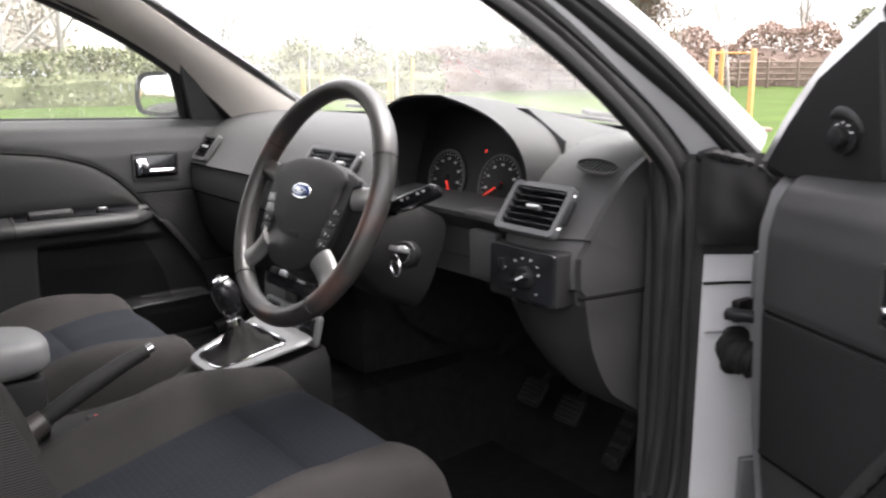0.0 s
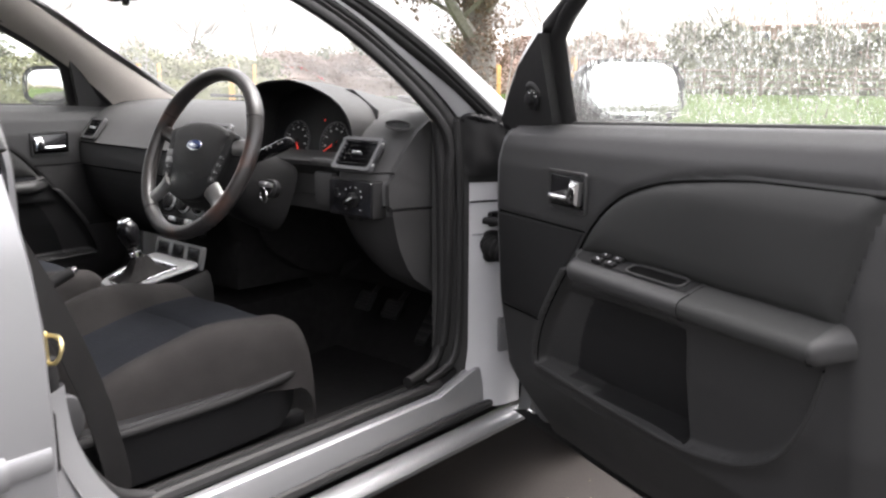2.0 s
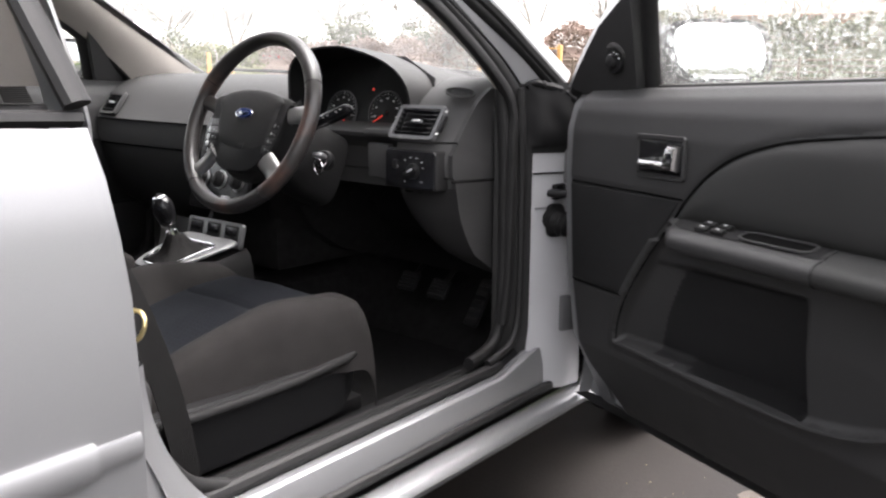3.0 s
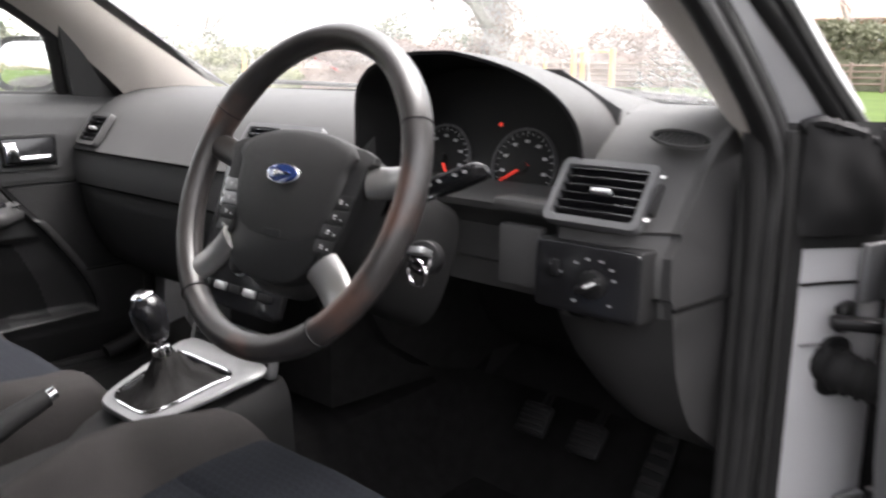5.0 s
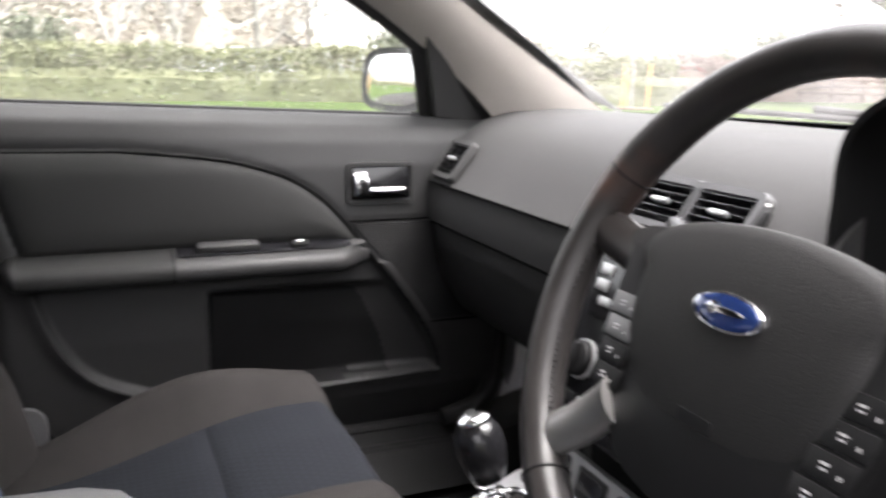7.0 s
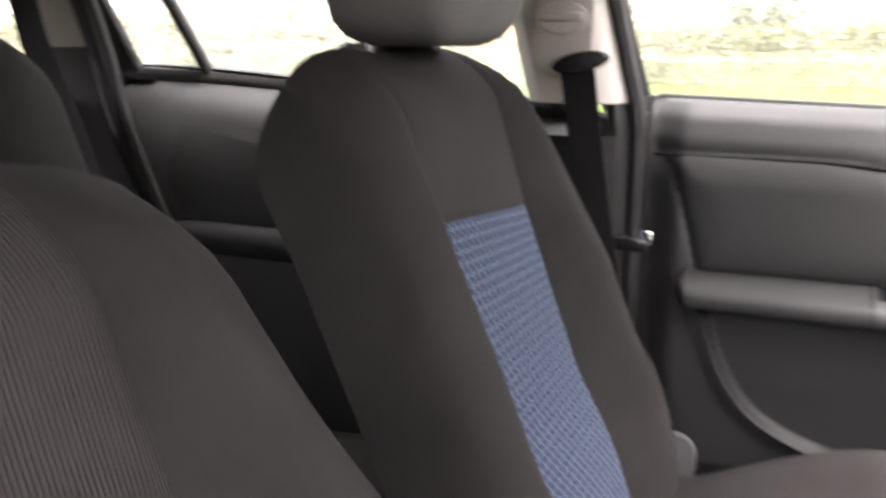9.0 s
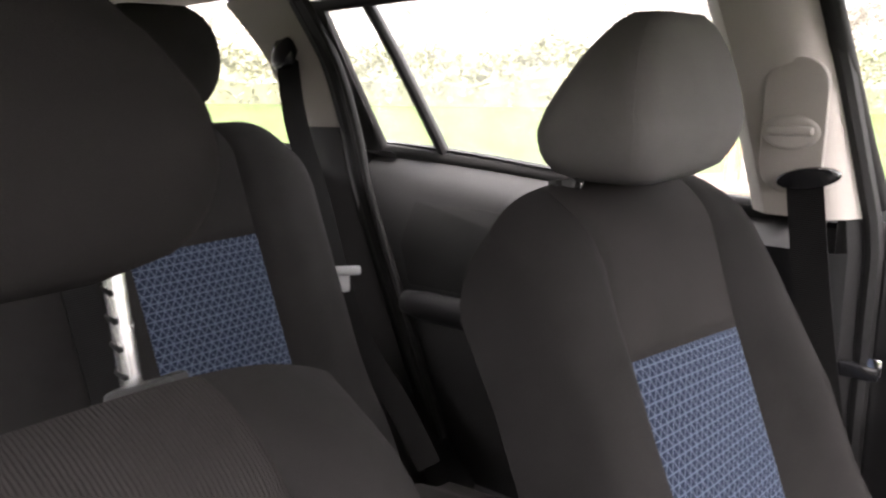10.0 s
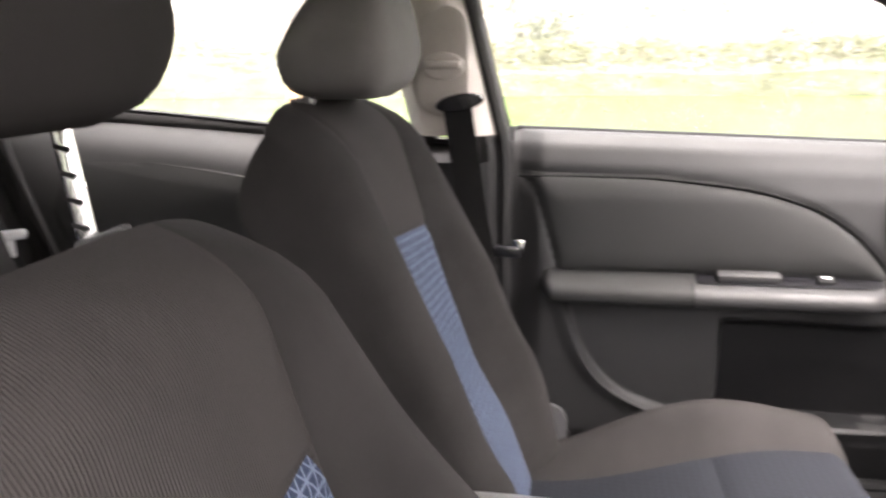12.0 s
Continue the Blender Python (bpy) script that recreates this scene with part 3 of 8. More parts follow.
for side in (1, -1):
    wing = []
    for i in range(16):
        y = 0.56 + i * 0.096
        drop = 0.16 * max(0, (y - 0.9) / 1.1) ** 1.7
        wing.append([(0.765, y, 0.962 - drop), (0.80, y, 0.965 - drop), (0.84, y, 0.945 - drop), (0.872, y, 0.88 - drop), (0.89, y, 0.74 - drop * 0.6), (0.895, y, 0.58), (0.885, y, 0.42), (0.86, y, 0.27)])
    part("front_wing", mirrored(grid(wing), side), PAINT, car, "silver front wing")
    # sill: trim, painted tread with two ribs, rubber, rocker
    def rail(xs, y0=-0.62, y1=0.50):
        rows = []
        for k in range(13):
            y = y0 + (y1 - y0) * k / 12
            rise = 0.05 * smooth(0.30, 0.50, y) + 0.05 * smooth(-0.46, -0.62, y)
            rows.append([(x, y, z + rise * w) for x, z, w in xs])
        return grid(rows)
    part("sill_tread", mirrored(rail([(0.780, 0.338, 1), (0.784, 0.350, 1), (0.790, 0.351, 1), (0.793, 0.345, 1), (0.799, 0.344, 1), (0.802, 0.348, 1), (0.808, 0.345, 1), (0.811, 0.337, 1), (0.815, 0.318, 0.6), (0.817, 0.285, 0.3)]), side), PAINT, car, "wet silver door sill with two pressed ribs")
    part("sill_seal", mirrored(join(tube([(0.824, -0.62 + k * 0.1, 0.288) for k in range(12)], 0.011, 8), tube([(0.775, -0.54 + k * 0.098, 0.362) for k in range(10)], 0.013, 8)), side), RUBBER, car, "black rubber sill seal")
    part("rocker", mirrored(rail([(0.817, 0.258, 0), (0.838, 0.268, 0), (0.862, 0.270, 0), (0.880, 0.264, 0), (0.888, 0.253, 0), (0.884, 0.240, 0), (0.860, 0.222, 0), (0.80, 0.205, 0)], -1.5, 0.78), side), PAINT, car, "silver rocker panel")
    part("sill_trim", mirrored(rail([(0.60, 0.30, 0), (0.66, 0.325, 0), (0.69, 0.340, 0.5), (0.694, 0.345, 0.5), (0.700, 0.345, 0.5), (0.704, 0.340, 0.5), (0.716, 0.343, 0.7), (0.720, 0.349, 0.7), (0.727, 0.349, 0.8), (0.731, 0.344, 0.8), (0.752, 0.348, 1), (0.764, 0.358, 1), (0.774, 0.360, 1), (0.779, 0.338, 1)]), side), SWITCH, car, "black ribbed sill trim")
    # A-post: the door's front jamb
    post = []
    for k in range(15):
        z = 0.28 + k * 0.051
        f = 0.03 * smooth(0.45, 0.28, z)
        post.append([(0.715, 0.345 - f, z), (0.735, 0.365 - f, z), (0.755, 0.395 - f, z), (0.79, 0.435 - f, z), (0.815, 0.47 - f * 0.3, z), (0.845, 0.505, z), (0.855, 0.56, z)])
    part("hinge_post", mirrored(grid([[(x, y - 0.001, z) for x, y, z in r[3:]] for r in post if r[0][2] < 0.88]), side), PAINT_BRIGHT, car, "silver front door jamb")
    part("hinge_post_rubber", mirrored(grid([[(x, y - 0.005, z) for x, y, z in r[3:]] for r in post if r[0][2] > 0.84]), side), SWITCH, car, "black rubber above the jamb")
    part("jamb_trim", mirrored(grid([r[1:4] for r in post]), side), RUBBER, car, "black jamb trim")
    SEAL = [(0.742, 0.375, 0.985), (0.745, 0.385, 0.85), (0.745, 0.388, 0.70), (0.745, 0.388, 0.55), (0.745, 0.380, 0.45), (0.744, 0.350, 0.40), (0.742, 0.27, 0.378)]
    part("jamb_seal", mirrored(tube(spline(SEAL, 40), 0.019, 12, 0.75), side), RUBBER, car, "black rubber jamb seal")
    part("jamb_seal_lip", mirrored(tube(spline(shifted(SEAL, 0.030, 0.030, 0), 40), 0.009, 8), side), RUBBER, car)
    part("kick_panel", mirrored(grid([[(0.728, 0.372, z), (0.742, 0.378, z)] for z in np.linspace(0.36, 0.98, 6)]), side), BLACK, car)
    # B-post
    rows = []
    for k in range(23):
        z = 0.36 + k * 0.046
        ym = -0.642 - 0.24 * max(0, z - 0.98)
        wide = 0.058 + 0.07 * smooth(0.62, 0.36, z)
        xin = lerp_table([(0.36, 0.70), (0.6, 0.685), (0.98, 0.675), (1.2, 0.655), (1.38, 0.60)], z)
        rows.append([(xin + 0.10, ym + wide + 0.005, z), (xin + 0.05, ym + wide + 0.004, z), (xin + 0.018, ym + wide - 0.012, z), (xin + 0.002, ym + wide - 0.035, z), (xin, ym, z), (xin + 0.004, ym - wide - 0.02, z), (xin + 0.03, ym - wide - 0.045, z), (xin + 0.08, ym - wide - 0.05, z)])
    low = [r for r in rows if r[0][2] < 0.995]
    high = [[(x - 0.003, y + 0.022 * (i > 3), z) for i, (x, y, z) in enumerate(r[1:])] for r in rows if r[0][2] > 0.96]
    part("centre_pillar_lower_trim", mirrored(grid([r[2:] for r in low]), side), BLACK, car, "black lower centre pillar trim")
    jamb = [[(r[0][0] + 0.03, r[0][1] - 0.02, r[0][2])] + [r[0], r[1], r[2]] for r in rows]
    split = 0 if side > 0 else 14
    part("centre_pillar_jamb", mirrored(grid(jamb[split:]), side), PAINT, car, "silver centre pillar door jamb")
    if split:
        part("centre_pillar_jamb_trim", mirrored(grid(jamb[:split + 1]), side), RUBBER, car, "black lower door jamb")
    part("centre_pillar_trim", mirrored(grid(high), side), PILLAR, car, "beige upper centre pillar trim")
    part("centre_pillar_seal", mirrored(tube([Vector(r[1]) + Vector((0.002, 0.008, 0)) for r in rows], 0.013, 8), side), RUBBER, car)
    # rear quarter: C-pillar, boot side, roof edge over the rear door
    CF = [(0.66, -1.70, 1.36), (0.715, -1.655, 1.22), (0.745, -1.63, 1.08), (0.75, -1.60, 0.95), (0.75, -1.50, 0.70), (0.75, -1.40, 0.45)]
    CB = [(0.64, -1.86, 1.34), (0.70, -1.80, 1.22), (0.73, -1.76, 1.08), (0.735, -1.74, 0.95), (0.735, -1.72, 0.70), (0.735, -1.70, 0.45)]
    part("rear_pillar_trim", mirrored(between(CF[:3], CB[:3], 16, 5, (-0.012, 0, 0), 0.004), side), PILLAR, car, "beige rear pillar trim")
    part("rear_side_trim", mirrored(between(CF[2:], CB[2:], 16, 5, (-0.012, 0, 0), 0.004), side), TRIM, car, "dark rear side trim")
    part("rear_door_seal", mirrored(tube(spline(shifted(CF, 0.012, 0.02, 0), 34), 0.017, 9), side), RUBBER, car, "black rear door seal")
    part("rear_door_seal_front", mirrored(tube(spline(shifted(CF, 0.0, 0.052, 0), 34), 0.009, 8), side), RUBBER, car)
    part("roof_side_lining", mirrored(between([(0.60, -0.62, 1.368), (0.645, -1.1, 1.362), (0.655, -1.72, 1.352), (0.62, -2.42, 1.325)], [(0.52, -0.62, 1.385), (0.52, -1.1, 1.380), (0.52, -1.72, 1.376), (0.52, -2.42, 1.335)], 16, 3), side), LINING, car)
    part("roof_edge", mirrored(between([(0.668, -0.62, 1.382), (0.702, -1.1, 1.372), (0.700, -1.72, 1.362), (0.66, -2.45, 1.330)], [(0.575, -0.62, 1.400), (0.575, -1.1, 1.400), (0.575, -1.72, 1.398), (0.575, -2.45, 1.350)], 16, 4, (0.006, 0, 0.006), 0.003), side), PAINT, car, "silver roof edge")
    part("quarter_panel", mirrored(grid([[(0.90, y, 0.26), (0.905, y, 0.6), (0.885, y, 0.9), (0.83, y, 1.0), (0.79, y, 1.03)] for y in np.linspace(-1.52, -2.64, 8)]), side), PAINT, car, "silver rear quarter panel")
    part("rear_pillar_skin", mirrored(between([(0.80, -1.62, 1.02), (0.76, -1.66, 1.2), (0.69, -1.72, 1.37)], [(0.79, -1.80, 1.02), (0.735, -1.83, 1.2), (0.62, -1.85, 1.36)], 12, 3), side), PAINT, car)
    part("quarter_glass", mirrored(between([(0.79, -1.80, 1.03), (0.735, -1.83, 1.2), (0.665, -1.85, 1.352)], [(0.755, -2.42, 1.05), (0.712, -2.39, 1.2), (0.648, -2.35, 1.335)], 10, 3), side), HAZEGLASS, car, "rain-misted load bay side glass").visible_shadow = False
    part("tail_pillar", mirrored(between([(0.755, -2.42, 1.03), (0.712, -2.39, 1.2), (0.648, -2.35, 1.345)], [(0.71, -2.64, 1.03), (0.655, -2.58, 1.2), (0.59, -2.48, 1.345)], 10, 3, (0.01, 0, 0), 0.01), side), PAINT, car, "silver rear corner pillar")
part("tailgate_glass", grid([[(0.59 * s, -2.48, 1.345), (0.655 * s, -2.58, 1.2), (0.71 * s, -2.64, 1.03)] for s in np.linspace(-1, 1, 9)]), GLASS, car, "steep tailgate glass").visible_shadow = False
part("tailgate", grid([[(0.72 * s, -2.64, 1.03), (0.78 * s, -2.68, 0.98), (0.80 * s, -2.70, 0.7), (0.80 * s, -2.68, 0.3)] for s in np.linspace(-1, 1, 9)]), PAINT, car)
part("parcel_shelf", rbox(0, -2.12, 0.975, 1.42, 0.95, 0.02, 0.006), BLACK, car, "black load cover")
# floor pan, tunnel, bulkhead
FL = []
for i in range(20):
    y = 0.82 - i * 0.145
    FL.append([(x, y, 0.28 + lerp_table([(0, 0.20), (0.09, 0.19), (0.14, 0.06), (0.2, 0.0), (0.62, 0.0), (0.74, 0.03)], abs(x)) + 0.26 * smooth(0.50, 0.82, y)) for x in np.linspace(-0.74, 0.74, 31)])
part("floor_carpet", grid(FL), CARPET, car, "black carpeted floor and tunnel")
part("bulkhead", grid([[(x, 0.78, z) for z in (0.3, 0.6, 0.95)] for x in np.linspace(-0.76, 0.76, 6)]), CARPET, car)
part("underbody", rbox(0, -0.8, 0.22, 1.56, 3.3, 0.05, 0.01), BLACK, car)
for wx, wy in ((0.78, 1.10), (-0.78, 1.10), (0.78, -1.66), (-0.78, -1.66)):
    s = 1 if wx > 0 else -1
    tyre = loft([[Vector((wx + s * o, wy + r * math.cos(a * math.pi / 18), 0.315 + r * math.sin(a * math.pi / 18))) for a in range(36)] for o, r in ((-0.10, 0.20), (-0.10, 0.29), (-0.08, 0.313), (0.08, 0.313), (0.10, 0.29), (0.10, 0.21), (0.08, 0.20))])
    wheel = part("wheel", tyre, RUBBER, car, "black road tyre")
    part("rim", loft([[Vector((wx + s * o, wy + r * math.cos(a * math.pi / 18), 0.315 + r * math.sin(a * math.pi / 18))) for a in range(36)] for o, r in ((0.03, 0.205), (0.085, 0.20), (0.07, 0.16), (0.06, 0.05), (0.075, 0.03))]), SATIN, wheel)

# added block that closes the see-through gap between door and pillar
part("pillar_filler", rbox(-0.785, -0.608, 0.64, 0.150, 0.020, 0.76, 0.004), RUBBER, car, "black filler added in the gap behind the closed door")
# silver foot of the driver's centre pillar, flaring forward into the sill
foot_rows = []
for k in range(15):
    z = 0.335 + 0.285 * k / 14
    yf = -0.552 + 0.125 * (1 - k / 14) ** 2.2
    foot_rows.append([(0.772, yf + 0.004, z), (0.780, yf + 0.012, z), (0.792, yf + 0.010, z), (0.806, yf - 0.008, z), (0.818, yf - 0.030, z), (0.826, -0.600, z)])
part("centre_pillar_foot", grid(foot_rows), PAINT, car, "silver foot of the centre pillar")
part("foot_seal", tube(spline([(0.770, -0.556, 0.66), (0.768, -0.548, 0.58), (0.766, -0.522, 0.48), (0.766, -0.470, 0.40), (0.768, -0.400, 0.366)], 22), 0.013, 10), RUBBER, car, "black rubber seal round the pillar foot")
# striker on the driver's centre pillar
striker = part("striker", join(tube(spline([(0.788, -0.560, 0.703), (0.822, -0.556, 0.705), (0.836, -0.560, 0.690), (0.824, -0.566, 0.668), (0.788, -0.565, 0.662)], 20), 0.0032, 8), rbox(0.788, -0.575, 0.683, 0.012, 0.03, 0.055, 0.003)), BRASS, car, "passivated steel door striker loop")
part("jamb_buffer", rbox(0.815, -0.585, 0.545, 0.022, 0.03, 0.10, 0.008), RUBBER, car, "black jamb buffer")
part("jamb_plug", plate(oval(0.020, 0.016), 0.004, pose(0.828, -0.540, 0.330, 0, 90, 0), 0.002), BLACK, car, "black oval jamb grommet")
part("door_check", join(rbox(0.865, 0.455, 0.755, 0.08, 0.026, 0.016, 0.005, 2, (0, 0, 25)), rbox(0.835, 0.475, 0.755, 0.016, 0.04, 0.036, 0.005)), HOUSING, car, "dark steel door check strap")
CRUMPLE = [[Vector((0.786 + 0.074 * u, 0.418 + 0.088 * u, 0.858 + 0.138 * v)) + Vector((0.6, -0.8, 0.0)) * (0.010 * math.sin(math.pi * u) * math.sin(math.pi * v) + 0.010 * noise.noise(Vector((u * 3.0 + v, v * 2.4, 1.7)))) for u in np.linspace(0, 1, 16)] for v in np.linspace(0, 1, 20)]
part("hinge_boot", grid(CRUMPLE), SWITCH, car, "crumpled black rubber seal behind the door hinge", angle=70)
part("seal_fold", tube(spline([(0.776, 0.425, 0.985), (0.792, 0.428, 0.996), (0.812, 0.452, 0.990), (0.836, 0.482, 0.978), (0.852, 0.505, 0.955)], 18), [0.006 + 0.004 * math.sin(k * 1.3) ** 2 for k in range(18)], 8), BLACK, car, "folded end of the rubber seal")
for hz, tall in ((0.812, 0.075), (0.470, 0.085)):
    hinge = part("door_hinge", rbox(0.858, 0.500, hz, 0.014, 0.050, tall, 0.004, 2, (0, 0, -20)), SATIN_DARK, car, "grey painted door hinge")
    part("hinge_pin", tube([(0.884, 0.512, hz - tall * 0.62), (0.884, 0.512, hz + tall * 0.62)], 0.009, 12), HOUSING, hinge, "dark hinge pin")
    part("hinge_bolt", plate(oval(0.010, 0.010, 6), 0.008, Matrix.Translation((0.850, 0.492, hz + 0.012)) @ Matrix.Rotation(radians(-90), 4, "Y") @ Matrix.Rotation(radians(20), 4, "X"), 0.002), SATIN_DARK, hinge)
bellows = [Vector((0.822, 0.478, 0.690)), Vector((0.842, 0.462, 0.688)), Vector((0.864, 0.462, 0.684)), Vector((0.892, 0.470, 0.680))]
part("wiring_boot", tube(spline(bellows, 26), [0.024 + 0.004 * (k % 4 < 2) for k in range(26)], 14), SWITCH, car, "ribbed black rubber wiring boot", angle=30)
part("boot_flange", plate(rrect(0.044, 0.078, 0.016), 0.008, Matrix.Translation((0.826, 0.476, 0.688)) @ Matrix.Rotation(radians(58), 4, "Z") @ Matrix.Rotation(radians(90), 4, "X"), 0.003), BLACK, car, "black flange of the wiring boot")
part("jamb_crease", tube([(0.792, 0.434, 0.795), (0.816, 0.468, 0.796), (0.846, 0.503, 0.797)], 0.0022, 6), SEAM, car)
part("jamb_lip", tube([(0.796, 0.440, 0.716), (0.817, 0.468, 0.717), (0.832, 0.487, 0.718)], 0.0022, 6), PAINT, car)


# ---- doors ----
XIN = [(0.27, 0.838), (0.34, 0.80), (0.45, 0.748), (0.6, 0.726), (0.8, 0.716), (0.9, 0.718), (0.94, 0.727), (0.965, 0.742), (0.985, 0.768)]
XOUT = [(0.22, 0.865), (0.30, 0.885), (0.45, 0.900), (0.6, 0.907), (0.75, 0.902), (0.9, 0.886), (0.99, 0.852)]
HINGE = Vector((0.88, 0.552, 0.26))
REARHINGE = Vector((0.88, -0.60, 0.26))


def door_kit(side, base, open_deg, label, name, group="", seat_of=Matrix.Identity(4)):
    """The door's empty at its hinge, and a function that adds parts given in closed, right-hand metres."""
    at = Vector((base.x * side, base.y, base.z))
    ob = thing(name, Matrix.Translation(at) @ Matrix.Rotation(radians(open_deg), 4, "Z") @ seat_of, label, "car door", group)

    def add(pname, bm, material, parent=None, plabel="", angle=38):
        bm.transform(Matrix.Translation(-base))
        return part(pname, mirrored(bm, side), material, parent or ob, plabel, local=True, angle=angle)
    return ob, add


def on_panel(outline, proud, profile=((1.0, -0.004), (1.0, 0.5), (0.985, 0.86), (0.96, 1.0), (0.7, 1.0), (0.4, 1.0), (0.12, 1.0)), table=XIN, dome=0.0):
    """A padded panel lying on the door's inner face: outline of (y, z), stood off by proud."""
    cy, cz = sum(p[0] for p in outline) / len(outline), sum(p[1] for p in outline) / len(outline)
    rings = []
    for k, h in profile:
        ring = []
        for y, z in outline:
            yy, zz = cy + (y - cy) * k, cz + (z - cz) * k
            off = h * proud if h > 0 else h
            ring.append(Vector((lerp_table(table, zz) - off - dome * (1 - k), yy, zz)))
        rings.append(ring)
    return loft(rings)


def outline2(pts, n):
    return [(v.x, v.y) for v in spline([(y, z, 0) for y, z in pts], n)]


ARCH = [(-0.547, 0.932), (-0.371, 0.931), (-0.299, 0.929), (-0.18, 0.917), (-0.115, 0.905), (-0.043, 0.880), (0.015, 0.842), (0.060, 0.795), (0.091, 0.753)]
FOOT = [(0.091, 0.753), (0.125, 0.716), (0.180, 0.645), (0.228, 0.572), (0.252, 0.520), (0.258, 0.487)]
LIP = [(0.258, 0.487), (0.229, 0.488), (0.10, 0.484), (-0.026, 0.481), (-0.14, 0.481), (-0.22, 0.486), (-0.314, 0.508), (-0.391, 0.553), (-0.441, 0.627), (-0.466, 0.705)]


def signed_from(Y, Z, outline):
    """Distance of many spots from a closed outline of (y, z), positive inside it."""
    best, inside = np.full(Y.shape, 9.0), np.zeros(Y.shape, bool)
    for (a, b), (c, d) in zip(outline, outline[1:] + outline[:1]):
        ly, lz = c - a, d - b
        k = np.clip(((Y - a) * ly + (Z - b) * lz) / max(1e-9, ly * ly + lz * lz), 0, 1)
        best = np.minimum(best, np.hypot(Y - a - k * ly, Z - b - k * lz))
        if abs(d - b) > 1e-9:
            inside ^= ((b > Z) != (d > Z)) & (Y < ly * (Z - b) / (d - b) + a)
    return np.where(inside, best, -best)


def belt_z(y):
    """Height of the belt line, rising to the rear."""
    return 0.984 + 0.030 * (0.24 - y)


def drop_specks(count, area, x_of, seed, size=(0.0006, 0.0017)):
    """Rain drops beaded on a pane: low domes."""
    rnd = random.Random(seed)
    verts, faces = [], []
    (y0, y1), (z0, z1) = area
    for _ in range(count):
        y, z = rnd.uniform(y0, y1), z0 + (z1 - z0) * rnd.random() ** 1.15
        r = rnd.uniform(*size) * (1.5 if rnd.random() < 0.1 else 1)
        tall = rnd.choice((1, 1.2, 1.6, 2.6, 5.0, 9.0))
        x = x_of(y, z)
        if x is None:
            continue
        b = len(verts)
        verts.append((x + r * 0.55, y, z))
        for k in range(7):
            a = 2 * math.pi * k / 7
            verts.append((x + r * 0.32, y + r * 0.62 * math.cos(a), z + tall * r * 0.62 * math.sin(a)))
        for k in range(7):
            a = 2 * math.pi * k / 7
            verts.append((x, y + r * math.cos(a), z + tall * r * math.sin(a)))
        for k in range(7):
            q = (k + 1) % 7
            faces.append((b, b + 1 + k, b + 1 + q))
            faces.append((b + 1 + k, b + 8 + k, b + 8 + q, b + 1 + q))
        faces.append(tuple(b + 8 + k for k in reversed(range(7))))
    me = bpy.data.meshes.new("drops")
    me.from_pydata(verts, [], faces)
    bm = bmesh.new()
    bm.from_mesh(me)
    bpy.data.meshes.remove(me)
    return bm


WIN = [(0.245, 0.984), (0.222, 1.06), (0.190, 1.150), (0.14, 1.185), (0.02, 1.245), (-0.12, 1.303), (-0.30, 1.343), (-0.50, 1.357), (-0.650, 1.352), (-0.628, 1.22), (-0.604, 1.10), (-0.582, 1.009)]


def lean(z):
    """How far the window leans in above the belt."""
    return 0.800 - 0.42 * max(0, z - 0.985)


def glazed(add, win, table_x, drops, seed, rim=0.016, framed=99):
    """Pane with its frame, the frame running round the outline but for the belt."""
    pane = add("window_pane", loft([[Vector((table_x(z) + 0.012 + o, y, z)) for y, z in win] for o in (0, 0.004)]), (WETGLASS if drops > 5000 else GLASS) if framed else HAZEGLASS, None, "clear rain-beaded side window")
    pane.visible_shadow = False
    if drops:
        ys, zs = [p[0] for p in win], [p[1] for p in win]

        def where(y, z):
            inside = False
            for (a, b), (c, d) in zip(win, win[1:] + win[:1]):
                if (b > z) != (d > z) and y < (c - a) * (z - b) / (d - b) + a:
                    inside = not inside
            return table_x(z) + 0.0165 if inside else None
        add("rain_drops", drop_specks(drops, ((min(ys), max(ys)), (min(zs), max(zs))), where, seed), WATER, pane, "beads of rain").visible_shadow = False
    run = [Vector((table_x(z), y, z)) for y, z in (win[:framed] if framed else win + win[:1])]
    add("window_frame", tube(run, rim, 10, 0.75, caps=True), RUBBER, None, "black window frame")
    return pane


